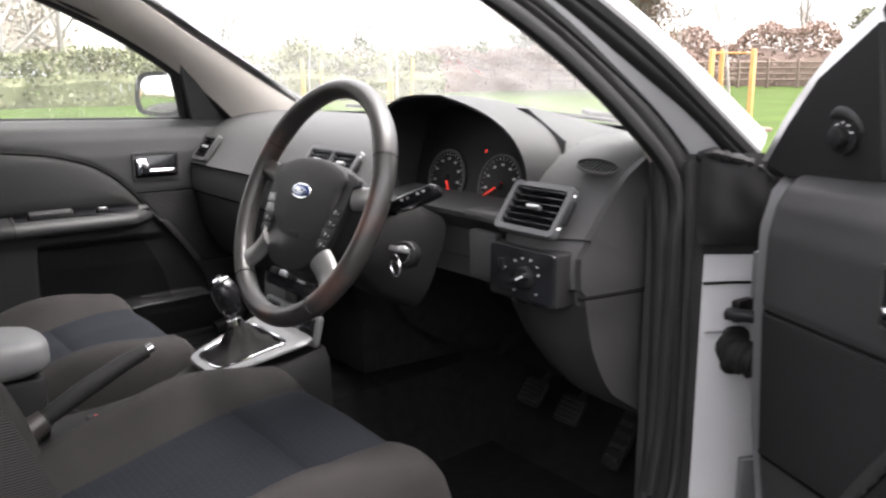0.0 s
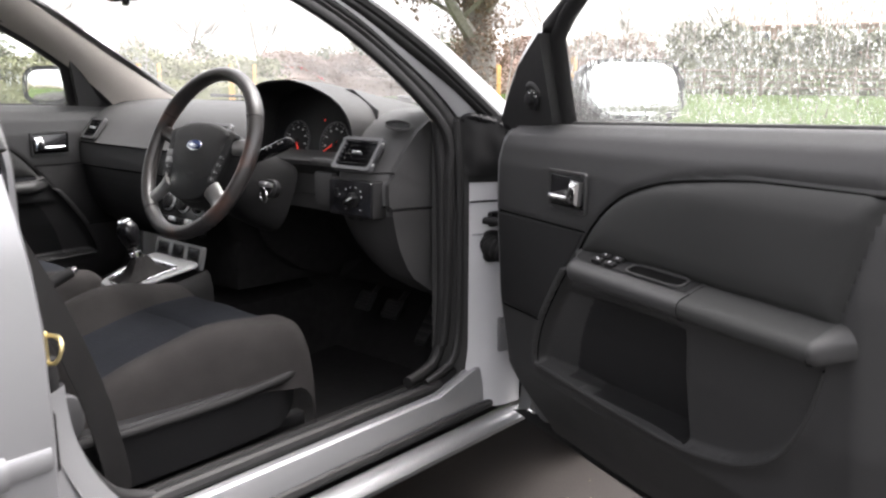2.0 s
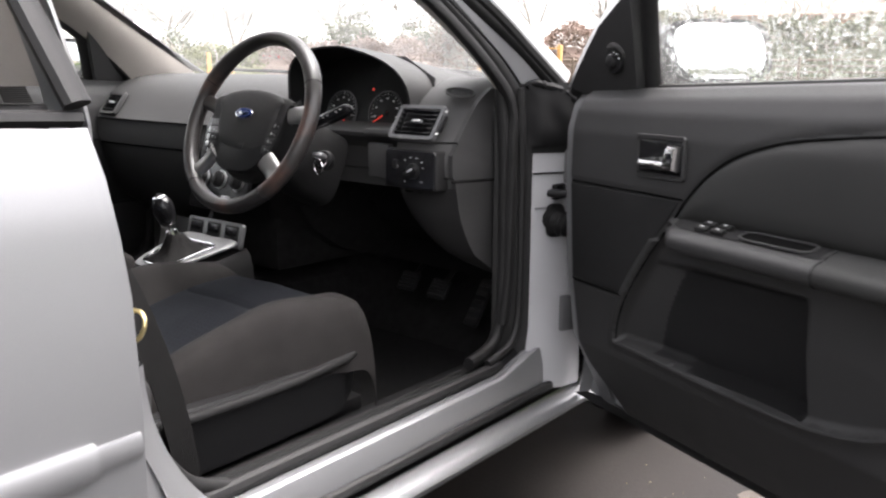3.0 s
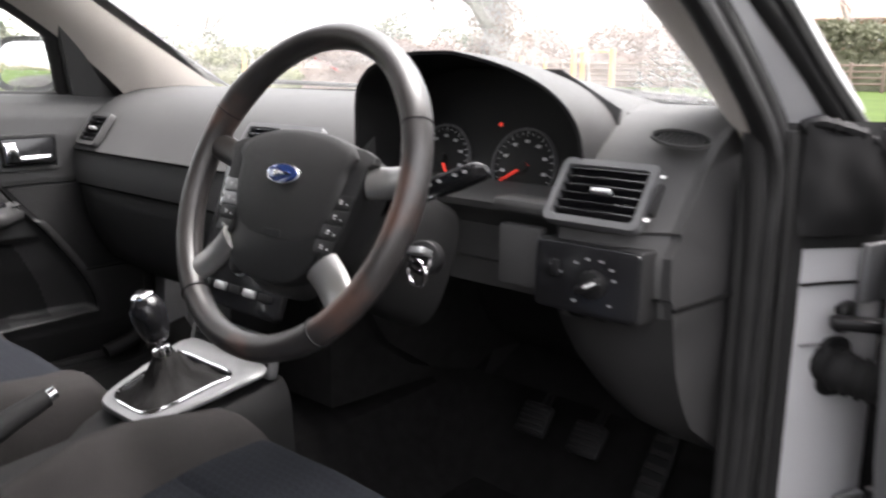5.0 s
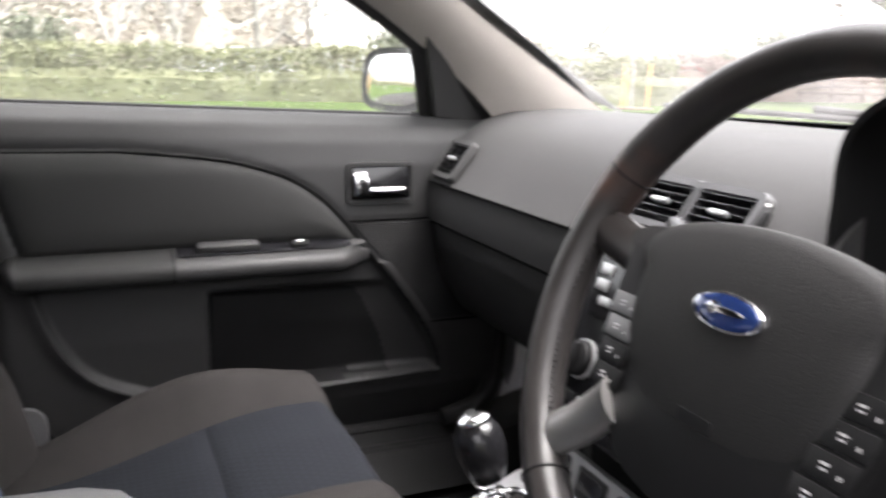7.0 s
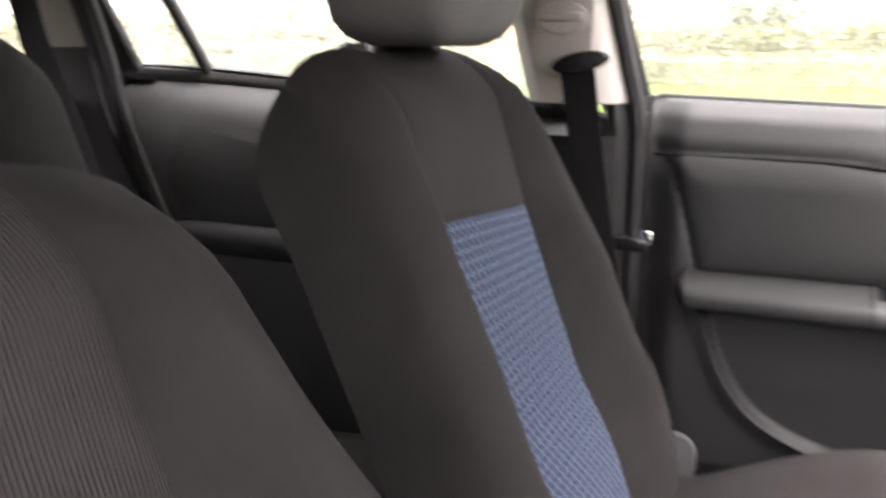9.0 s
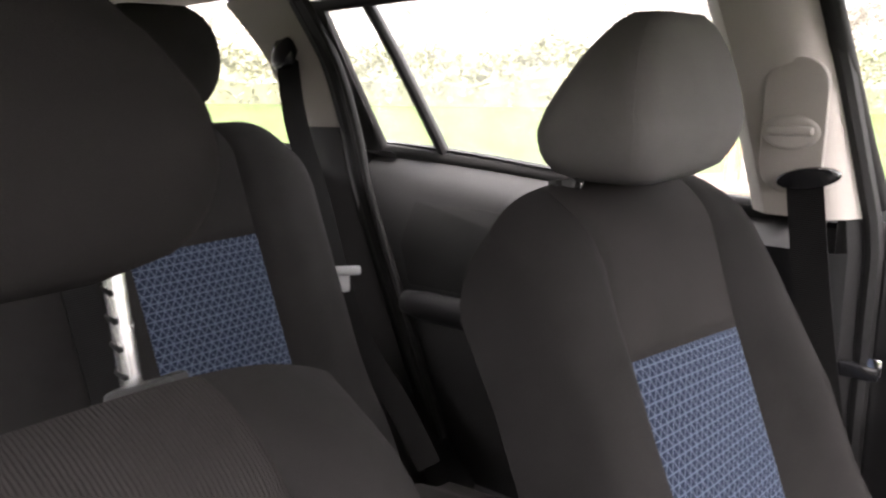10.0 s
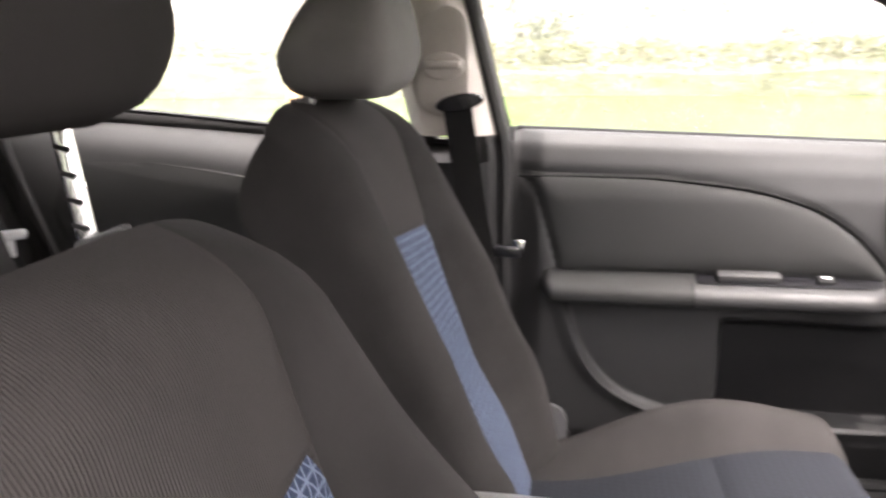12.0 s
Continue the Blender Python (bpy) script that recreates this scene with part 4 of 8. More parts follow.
def front_door(side, open_deg, label, driver):
    ob, add = door_kit(side, HINGE, open_deg, label, "front_door", seat_of=pose(0, 0.020, 0.003, -0.7) if driver else Matrix.Identity(4))
    # one moulding: insert, pocket and grab recess pressed into it
    zs = list(np.linspace(0.295, 0.89, 108)) + [0.897, 0.904, 0.911, 0.918, 0.925, 0.932, 0.939, 0.946, 0.953, 0.959, 0.965, 0.970, 0.975, 0.980, 0.985]
    ys = np.linspace(0.415, -0.56, 182)
    Y, Z = np.meshgrid(ys, np.array(zs))
    arch, foot, lip = outline2(ARCH, 34), outline2(FOOT, 16), outline2(LIP, 40)
    ins = arch + [(0.02, 0.764), (-0.20, 0.766), (-0.40, 0.764), (-0.474, 0.762), (-0.490, 0.82), (-0.515, 0.905)]
    pocket = foot + lip[1:] + [(-0.462, 0.735), (0.06, 0.740)]
    d_ins, d_poc = signed_from(Y, Z, ins), signed_from(Y, Z, pocket)
    X = np.interp(Z, [z for z, x in XIN], [x for z, x in XIN])
    ease = lambda a, b, v: (lambda t: t * t * (3 - 2 * t))(np.clip((v - a) / (b - a), 0, 1))
    X = X + 0.022 * ease(0.375, 0.415, Y) ** 2 + 0.03 * ease(-0.50, -0.56, Y)
    X = X - np.where(d_ins > 0, 0.011 * (1 - np.exp(-np.maximum(d_ins, 0) / 0.022)), 0) + 0.004 * np.exp(-(d_ins / 0.006) ** 2)
    front = np.interp(Z, [q[1] for q in foot[::-1]], [q[0] for q in foot[::-1]])
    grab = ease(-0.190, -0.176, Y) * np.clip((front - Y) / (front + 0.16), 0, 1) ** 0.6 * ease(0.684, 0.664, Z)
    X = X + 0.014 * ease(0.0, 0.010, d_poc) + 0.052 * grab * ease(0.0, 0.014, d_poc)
    low = np.where(Z < 0.72, 1.0, 0.0)
    X = X - 0.007 * np.exp(-(np.minimum(d_poc, 0) / 0.016) ** 2) * (d_poc < 0) * low
    X = X + 0.003 * np.exp(-((Z - 0.799) / 0.004) ** 2) * (Y > 0.07) * (d_ins < 0) + 0.003 * np.exp(-((Z - 0.590) / 0.004) ** 2) * (Y > 0.22)
    Y = Y - 0.075 * ease(0.47, 0.30, Z) ** 2 * ease(0.10, 0.415, Y)
    LIFT = 0.030 * (0.24 - Y) * ease(0.90, 0.985, Z)
    V = [[Vector((X[i, j], Y[i, j], Z[i, j] + LIFT[i, j])) for j in range(len(ys))] for i in range(len(zs))]
    V.append([Vector((0.792, y, belt_z(y) + 0.001)) for y in ys])

    def cut(want):
        keep, verts, faces = {}, [], []
        for i in range(len(V) - 1):
            for j in range(len(ys) - 1):
                k = min(i, len(zs) - 2)
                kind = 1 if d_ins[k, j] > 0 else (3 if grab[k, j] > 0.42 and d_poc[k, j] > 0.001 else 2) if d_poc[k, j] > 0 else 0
                if kind == want:
                    loop = []
                    for p in ((i, j), (i, j + 1), (i + 1, j + 1), (i + 1, j)):
                        if p not in keep:
                            keep[p] = len(verts)
                            verts.append(tuple(V[p[0]][p[1]]))
                        loop.append(keep[p])
                    faces.append(loop)
        me = bpy.data.meshes.new("moulding")
        me.from_pydata(verts, [], faces)
        bm = bmesh.new()
        bm.from_mesh(me)
        bpy.data.meshes.remove(me)
        return bm
    add("trim_panel", cut(0), TRIM, None, "dark grey moulded door trim", 60)
    add("insert_panel", cut(1), VINYL, None, "padded charcoal insert under a curved seam", 60)
    add("door_bin", cut(2), TRIM, None, "lower door bin with a dark grab recess", 60)
    # deepest cells of the bin in black: the recess's shade as colour
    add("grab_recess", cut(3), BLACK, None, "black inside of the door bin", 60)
    add("arch_seam", tube([Vector((lerp_table(XIN, z) + 0.0005, y, z)) for y, z in arch + foot[1:]], 0.0024, 6), SEAM)
    add("bin_lip", tube([Vector((lerp_table(XIN, z) - 0.0045, y, z - 0.003)) for y, z in lip], 0.0042, 8), TRIM, None, "raised lip of the bin")

    def section(y):
        """The armrest's outline at y, from the insert over the nose to the underside."""
        out = 0.717 - 0.057 * smooth(0.100, 0.030, y) ** 0.7
        k = 0.25 + 0.75 * smooth(0.100, 0.060, y)
        top = lerp_table(XIN, 0.77) + 0.006
        return [Vector((x, y, 0.737 + (z - 0.737) * (k if x < 0.70 else 1))) for x, z in ((top, 0.768), (top - (top - out) * 0.15, 0.7675), (top - (top - out) * 0.4, 0.763), (top - (top - out) * 0.62, 0.757), (out + 0.014, 0.7535), (out + 0.007, 0.7505), (out + 0.002, 0.7455), (out, 0.739), (out + 0.001, 0.730), (out + 0.005, 0.723), (out + 0.013, 0.7195), (0.722, 0.728), (0.735, 0.740))]
    add("armrest_grip", grid([section(y) for y in np.linspace(0.104, -0.2455, 34)]), TRIM, None, "smooth curved armrest grip", 70)
    add("armrest_pad", grid([section(y) for y in np.linspace(-0.248, -0.480, 17)]), VINYL, None, "padded rear armrest", 70)
    add("armrest_seam", tube([p + Vector((0.0015, 0, 0)) for p in section(-0.2467)[3:11]], 0.0018, 5), SEAM)
    tail = []
    for k in range(9):
        q = k / 8
        y = -0.4802 - 0.034 * q
        w = 1 - smooth(0.15, 1.0, q)
        tail.append([Vector((0.731 + (p.x - 0.731) * w, y, 0.745 + (p.z + 0.002 - 0.745) * (0.55 + 0.45 * w))) for p in section(-0.46)])
    add("armrest_tail", grid(tail), TRIM, None, "moulded end of the armrest", 70)

    def shelf(y, q, lift=0.0):
        run = section(y)
        a, b = run[0], run[4]
        d = b - a
        return a.lerp(b, q) + Vector((0, 0, 0.002 * math.sin(math.pi * q))) + Vector((d.z, 0, -d.x)).normalized() * lift
    add("switch_panel", grid([[shelf(y, q, 0.0015) for q in (0.02, 0.2, 0.4, 0.6, 0.80)] for y in np.linspace(0.070, -0.240, 22)]), SWITCH if driver else GLOSSBLACK, None, "black sloping switch panel")
    cup = [(-0.155 + 0.066 * math.copysign(abs(math.cos(b)) ** 0.35, math.cos(b)), 0.45 + 0.30 * math.copysign(abs(math.sin(b)) ** 0.5, math.sin(b))) for b in [2 * math.pi * k / 32 for k in range(33)]]
    if driver:
        # nearly flat plate; the cup's inner shade is put into its black
        add("grab_cup", grid([[shelf(y, q, 0.004) for y, q in cup], [shelf(-0.155 + (y + 0.155) * 0.96, 0.45 + (q - 0.45) * 0.86, 0.0030) for y, q in cup], [shelf(-0.155, 0.45, 0.0026) for y, q in cup]]), SEAM, None, "black grab recess")
        add("cup_lip", tube([shelf(y, q, 0.0032) for y, q in cup], 0.0022, 6), TRIM)
        for k in range(4):
            y, q = -0.012 - 0.034 * (k // 2), 0.30 + 0.34 * (k % 2)
            c = shelf(y, q, 0.0045)
            sw = add("window_switch", rbox(c.x, c.y, c.z, 0.013, 0.026, 0.007, 0.002, 2, (0, -20, 0)), SWITCH, None, "window switch")
            c = shelf(y, q, 0.0086)
            add("switch_mark", join(rbox(c.x, c.y, c.z, 0.0022, 0.007, 0.0006, 0, 1, (0, -20, 0)), rbox(c.x + 0.003, c.y, c.z - 0.001, 0.0016, 0.010, 0.0006, 0, 1, (0, -20, 0))), DIALWHITE, sw)
    else:
        c = shelf(-0.155, 0.45, 0.006)
        add("pull_bar", rbox(c.x, c.y, c.z, 0.022, 0.105, 0.018, 0.006, 2, (0, -20, 0)), TRIM, None, "pull bar")
        c = shelf(-0.030, 0.45, 0.004)
        sw = add("window_switch", rbox(c.x, c.y, c.z, 0.018, 0.028, 0.010, 0.003, 2, (0, -20, 0)), SWITCH, None, "window switch")
        add("switch_mark", rbox(c.x, c.y, c.z + 0.0058, 0.004, 0.014, 0.001, 0, 1, (0, -20, 0)), WHITE, sw)
    # ribbed speaker grille by the hinge, between two seams
    add("speaker_grille", on_panel([(0.072, 0.795), (0.18, 0.795), (0.30, 0.795), (0.385, 0.794), (0.385, 0.70), (0.385, 0.596), (0.30, 0.595), (0.222, 0.595), (0.185, 0.652), (0.130, 0.724), (0.100, 0.758)], 0.0022), RIBS, None, "finely ribbed speaker grille")
    for z, y0 in ((0.799, 0.066), (0.590, 0.225)):
        add("grille_seam", tube([Vector((lerp_table(XIN, z) + 0.001 + 0.022 * smooth(0.375, 0.415, y) ** 2, y, z)) for y in np.linspace(y0, 0.412, 12)], 0.0022, 6), SEAM)
    # inner handle
    hm = Matrix(((0, 0, -1, 0.7165), (1, 0, 0, 0.124), (0, 1, 0, 0.868), (0, 0, 0, 1)))
    add("handle_surround", frame_plate(rrect(0.128, 0.077, 0.008), rrect(0.114, 0.063, 0.005), 0.005, hm, 0.002), TRIM, None, "handle surround")
    add("handle_cup", plate(rrect(0.113, 0.059, 0.006), 0.0015, hm), GLOSSBLACK, None, "dark handle recess")
    add("handle_lever", join(plate([(-0.050, -0.022), (-0.050, -0.006), (0.048, -0.006), (0.052, -0.014), (0.046, -0.022)], 0.014, hm, 0.004, 0.004), plate([(-0.052, -0.022), (-0.056, 0.022), (-0.032, 0.024), (-0.020, -0.006), (-0.020, -0.022)], 0.017, hm, 0.004, 0.004)), CHROME, None, "chrome inner door handle")
    # sail panel with the mirror, its adjuster on the driver's side
    sail = [(0.252, 0.985), (0.228, 1.06), (0.196, 1.158), (0.315, 1.100), (0.40, 1.040), (0.470, 0.985), (0.42, 0.970)]
    add("sail_panel", loft([[Vector((lean(z) - 0.03 - o + 0.02 * (y - 0.25), y, z)) for y, z in sail] for o in (-0.04, 0.0, 0.006)]), TRIM, None, "triangular sail panel")
    if driver:
        am = Matrix(((0, 0, -1, 0.741), (1, 0, 0, 0.290), (0, 1, 0, 1.034), (0, 0, 0, 1)))
        knob = add("mirror_adjuster", join(plate(oval(0.022, 0.022), 0.005, am, 0.002), plate(oval(0.0125, 0.0125), 0.017, am, 0.003)), BLACK, None, "round mirror adjuster")
        add("adjuster_hood", tube(spline([am @ Vector((0.030 * math.cos(q), 0.030 * math.sin(q), 0.003)) for q in [radians(40 + 16 * w) for w in range(9)]], 20), [0.002 + 0.009 * math.sin(math.pi * w / 19) for w in range(20)], 8), TRIM, None, "moulded brow over the adjuster", 60)
        for k in range(5):
            a = radians(20 + 35 * k)
            add("adjuster_mark", plate(rrect(0.005, 0.002, 0.0008), 0.0009, am @ Matrix.Translation((0.0165 * math.cos(a), 0.0165 * math.sin(a), 0.005))), WHITE, knob)
        add("adjuster_mark", plate(oval(0.004, 0.004, 10), 0.0009, am @ Matrix.Translation((0, 0, 0.016))), WHITE, knob)
    # outer skin, edges and bottom
    zz = [0.27, 0.30, 0.38, 0.45, 0.52, 0.6, 0.68, 0.75, 0.83, 0.9, 0.95, 0.985]
    add("door_skin", grid([[Vector((lerp_table(XOUT, z), y, z + (belt_z(y) - 0.985) * smooth(0.9, 0.985, z))) for y in np.linspace(-0.603, 0.52, 24)] for z in zz]), PAINT, None, "silver door skin")
    add("door_front_edge", grid([[Vector((lerp_table(XOUT, z), 0.52, z)), Vector((lerp_table(XOUT, z) - 0.030, 0.514, z)), Vector((lerp_table(XIN, z) + 0.100, 0.496, z)), Vector((lerp_table(XIN, z) + 0.088, 0.470, z)), Vector((lerp_table(XIN, z) + 0.050, 0.462, z)), Vector((lerp_table(XIN, z) + 0.034, 0.452, z)), Vector((lerp_table(XIN, z) + 0.030, 0.425, z)), Vector((lerp_table(XIN, z) + 0.034, 0.408, z))] for z in zz]), PAINT, None, "silver stepped front edge of the door")
    # closed door's silver edge goes black: shade of the door gap as colour
    add("door_rear_edge", grid([[Vector((lerp_table(XOUT, z), -0.603, z)), Vector((lerp_table(XIN, z) + 0.06, -0.590, z)), Vector((lerp_table(XIN, z) + 0.028, -0.559, z))] for z in zz]), PAINT if driver else RUBBER)
    add("door_bottom", grid([[Vector((0.875, y, 0.268)), Vector((0.838, y, 0.270))] for y in np.linspace(-0.575, 0.52, 8)]), BLACK)
    add("belt_strip", tube([(0.800, y, belt_z(y) + 0.001) for y in np.linspace(0.25, -0.556, 9)], 0.006, 8), RUBBER, None, "black belt weatherstrip")
    add("frame_flange", between([(lean(z) - 0.026, y - 0.006, z) for y, z in [(0.470, 0.985), (0.40, 1.040), (0.315, 1.100), (0.205, 1.158)]], [(lean(z) - 0.006, y, z + 0.004) for y, z in [(0.508, 0.980), (0.425, 1.050), (0.325, 1.118), (0.222, 1.172)]], 16, 3, (0, 0, 0), 0.004), PAINT, None, "silver flange of the window frame")
    glazed(add, WIN, lean, 9000 if driver else 1200, 5 + side)
    add("upper_frame", tube([Vector((lean(z) + 0.004, y, z)) for y, z in [(0.492, 0.972), (0.405, 1.045), (0.30, 1.122), (0.21, 1.170)] + [(y, z + 0.014) for y, z in WIN[3:9]]], 0.017, 10, 0.8), PAINT if not driver else RUBBER, None, "door frame over the window")
    # door mirror, its glass turned in to the driver
    mm = Matrix.Translation((0.938 if driver else 0.950, 0.228 if driver else 0.246, 1.050)) @ Matrix.Rotation(radians(-17), 4, "Z") @ Matrix.Rotation(radians(90 - (MIRROR_TIP if driver else 5)), 4, "X")

    def rimmed(k):
        wide, tall = (0.098, 0.058) if driver else (0.110, 0.060)
        return [(k * wide * math.copysign(abs(math.cos(t)) ** 0.55, math.cos(t)) - 0.012 * k * math.sin(t) * (math.cos(t) < 0), k * tall * math.copysign(abs(math.sin(t)) ** 0.6, math.sin(t))) for t in [2 * math.pi * q / 36 for q in range(36)]]
    mir = add("mirror_housing", loft([[mm @ Vector((x, y, z)) for x, y in rimmed(k)] for k, z in ((0.93 if driver else 0.88, 0.013), (1.10, 0.016), (1.16, -0.02), (1.08, -0.06), (0.85, -0.10), (0.4, -0.12))]), HOUSING, None, "black door mirror housing", 60)
    add("mirror_arm", tube([(0.80, 0.30, 1.005), (0.85, 0.295, 1.012), (0.90, 0.28, 1.02)], [0.034, 0.030, 0.03], 10), BLACK, mir)
    add("mirror_glass", plate(rimmed(0.94 if driver else 0.89), 0.004, mm @ Matrix.Translation((0, 0, 0.0115))), MIRROR, mir, "mirror glass")
    return ob


driver_door = front_door(1, 67, "wide-open silver driver's door with dark grey inner trim", True)
front_door(-1, 0, "closed passenger's door with dark grey inner trim", False)


def rear_door(side, label):
    ob, add = door_kit(side, REARHINGE, 0, label, "rear_door")
    ys, zs = np.linspace(-1.585, -0.68, 21), [0.30, 0.34, 0.40, 0.5, 0.6, 0.7, 0.8, 0.9, 0.93, 0.945, 0.96, 0.97]

    def up(y):
        return 0.065 * smooth(-0.55, -1.6, y)
    add("trim_panel", grid([[Vector((lerp_table(XIN, z) + 0.035 + 0.05 * smooth(0.90, 0.975, z), min(y, -0.62 - 0.02) - 0.0, z + up(y) * smooth(0.5, 0.95, z))) for y in ys] for z in zs] + [[Vector((0.815, y, 0.982 + up(y))) for y in ys], [Vector((0.835, y, 0.984 + up(y))) for y in ys]]), TRIM, None, "dark grey rear door trim")
    tab = [(z, x + 0.035) for z, x in XIN]
    ins = outline2([(-1.52, 0.955), (-1.40, 0.952), (-1.22, 0.938), (-1.05, 0.915), (-0.90, 0.88), (-0.78, 0.83), (-0.72, 0.78)], 20) + [(-0.9, 0.772), (-1.2, 0.768), (-1.44, 0.765)]
    add("insert_panel", on_panel(ins, 0.009, table=tab, dome=0.005), VINYL, None, "padded charcoal insert")
    add("armrest", loft([[Vector((0.752 - 0.028 * s - 0.03 * s * math.cos(a), y, 0.735 + 0.03 * s * math.sin(a))) for a in [2 * math.pi * k / 12 for k in range(12)]] for y, s in ((-1.45, 0.3), (-1.43, 0.8), (-1.38, 1), (-1.0, 1), (-0.80, 1), (-0.77, 0.5))]), BLACK, None, "padded armrest", 60)
    zz = [0.27, 0.30, 0.38, 0.45, 0.52, 0.6, 0.68, 0.75, 0.83, 0.9, 0.94, 0.958]
    add("door_skin", grid([[Vector((lerp_table(XOUT, z), y - 0.02 * smooth(0.75, 1.0, z) * (y > -0.7), z + up(y) * smooth(0.6, 0.98, z))) for y in np.linspace(-1.54, -0.612, 20)] for z in zz]), PAINT, None, "wet silver rear door skin")
    add("door_front_edge", grid([[Vector((lerp_table(XOUT, z), -0.612 - 0.02 * smooth(0.75, 1.0, z), z)), Vector((lerp_table(XOUT, z) - 0.012, -0.605 - 0.02 * smooth(0.75, 1.0, z), z)), Vector((lerp_table(XOUT, z) - 0.075, -0.60, z))] for z in zz]), PAINT)
    add("rub_strip", loft([[Vector((lerp_table(XOUT, 0.56) + o, y, 0.562 + h)) for o, h in ((-0.004, 0.024), (0.010, 0.022), (0.015, 0.012), (0.015, -0.012), (0.010, -0.022), (-0.004, -0.024))] for y in np.linspace(-1.5, -0.680, 10)]), PAINT, None, "silver rubbing strip")
    add("rub_strip", loft([[Vector((lerp_table(XOUT, 0.56) + o, y, 0.562 + h)) for o, h in ((-0.004, 0.017), (0.004, 0.016), (0.007, 0.008), (0.007, -0.008), (0.004, -0.016), (-0.004, -0.017))] for y in np.linspace(-0.679, -0.618, 4)]), PAINT)
    rw = [(-0.72, 0.984), (-0.745, 1.12), (-0.775, 1.24), (-0.80, 1.335), (-1.10, 1.345), (-1.40, 1.335), (-1.62, 1.325), (-1.605, 1.22), (-1.585, 1.11), (-1.565, 1.030), (-1.40, 1.020), (-1.05, 0.998)]
    glazed(add, rw, lambda z: 0.828 - 0.42 * max(0, z - 1.0), 700 if side < 0 else 0, 21, 0.016, 0)
    wx = lambda z: 0.828 - 0.42 * max(0, z - 1.0)
    edge = [(-1.560, 0.99), (-1.575, 1.04), (-1.585, 1.11), (-1.605, 1.22), (-1.62, 1.335)]
    add("frame_rear", between([(wx(z) - 0.006, y + 0.012, z) for y, z in edge], [(wx(z) - 0.012, y - 0.085, z) for y, z in edge], 16, 4, (-0.010, 0, 0), 0.003), TRIM, None, "dark rear frame of the door")
    add("quarter_divider", tube([(0.828, -1.408, 1.030), (0.79, -1.432, 1.12), (0.745, -1.465, 1.23), (0.70, -1.502, 1.335)], 0.022, 10, 0.6), RUBBER, None, "black quarter-light divider")
    add("belt_strip", tube([(0.826, y, 0.978 + up(y)) for y in np.linspace(-0.66, -1.54, 8)], 0.007, 6), RUBBER)
    add("outer_belt", tube([(0.850, y, 0.968 + up(y)) for y in np.linspace(-0.63, -1.54, 8)], 0.010, 6), RUBBER)
    add("frame_front", tube([(0.845, -0.63, 0.985), (0.80, -0.66, 1.1), (0.745, -0.69, 1.23), (0.70, -0.72, 1.34)], 0.030, 10, 0.5), RUBBER, None, "black window frame")
    return ob


rear_door(1, "closed silver rear door beaded with rain, with a rubbing strip")
rear_door(-1, "closed rear door with dark grey inner trim")


# ---- dashboard ----
dash = thing("dashboard", pose(0, 0.40, 0.60), "dark grey moulded dashboard under the windscreen", "dashboard")
PROF = [(0.82, 0.985), (0.70, 0.995), (0.58, 1.004), (0.47, 1.006), (0.39, 0.998), (0.335, 0.982), (0.298, 0.960), (0.272, 0.935), (0.250, 0.910), (0.228, 0.882), (0.219, 0.872), (0.223, 0.868), (0.220, 0.845), (0.219, 0.820), (0.222, 0.797), (0.229, 0.792), (0.236, 0.755), (0.242, 0.728), (0.250, 0.70), (0.264, 0.67), (0.280, 0.642), (0.300, 0.615), (0.400, 0.548), (0.52, 0.51)]


def dash_point(x, y, z):
    bow = 0.22 * (1 - (x / 0.72) ** 2)
    far = smooth(0.47, 0.82, y)
    yy = y + (bow - 0.19) * far
    # the ends round back to the doors, the middle leans to the rear below the vents
    yy += 0.05 * smooth(0.60, 0.72, x) ** 2 * (1 if z > 0.86 else 0.6)
    mid = smooth(0.20, 0.13, abs(x))
    yy -= mid * 0.055 * smooth(0.86, 0.62, z) * (y < 0.45)
    if mid > 0.5 and z < 0.62:
        yy = min(yy, 0.22)
    if 0.185 < x < 0.568 and y < 0.40 and z > 0.888:
        yy = max(yy, 0.375)
    # the driver's knee side falls away under the column
    knee = smooth(0.20, 0.24, x) * smooth(0.575, 0.55, x)
    yy += knee * 0.05 * smooth(0.90, 0.84, z) * (y < 0.45)
    yy += smooth(0.20, 0.24, x) * smooth(0.695, 0.685, x) * 0.16 * smooth(0.752, 0.72, z) * (y < 0.45)
    return Vector((x, yy, z))


xs = sorted(set([round(v, 4) for v in np.linspace(-0.725, 0.70, 58)] + [-0.20, -0.13, 0.13, 0.20, 0.24, 0.55, 0.575, 0.184, 0.186, 0.567, 0.569] + [round(v, 4) for v in np.linspace(0.585, 0.695, 12)]))
part("dash_shell", grid([[dash_point(x, y, z) for y, z in PROF[:17]] for x in xs]), DASH, dash, "grained dark grey dash moulding")
def knee_y(x, z):
    return lerp_table([(0.545, 0.405), (0.58, 0.345), (0.615, 0.300), (0.655, 0.272), (0.70, 0.250), (0.755, 0.236), (0.80, 0.224)], z) + 0.03 * smooth(0.60, 0.72, x) ** 2


KNEE = []
for t in np.linspace(0, 1, 18):
    z, x0 = 0.772 - 0.225 * t, 0.560 + 0.145 * t ** 1.5
    KNEE.append([(x0 - 0.004, knee_y(x0, z) + 0.05, z)] + [(x0 + (0.712 - x0) * q, knee_y(x0 + (0.712 - x0) * q, z) - 0.004 + 0.012 * (1 - q) ** 6, z) for q in (0, 0.06, 0.15, 0.35, 0.6, 0.8, 1.0)])
part("lower_dash", grid(KNEE), LOWDASH_SHADED, dash, "lower dash curving away beside the door")
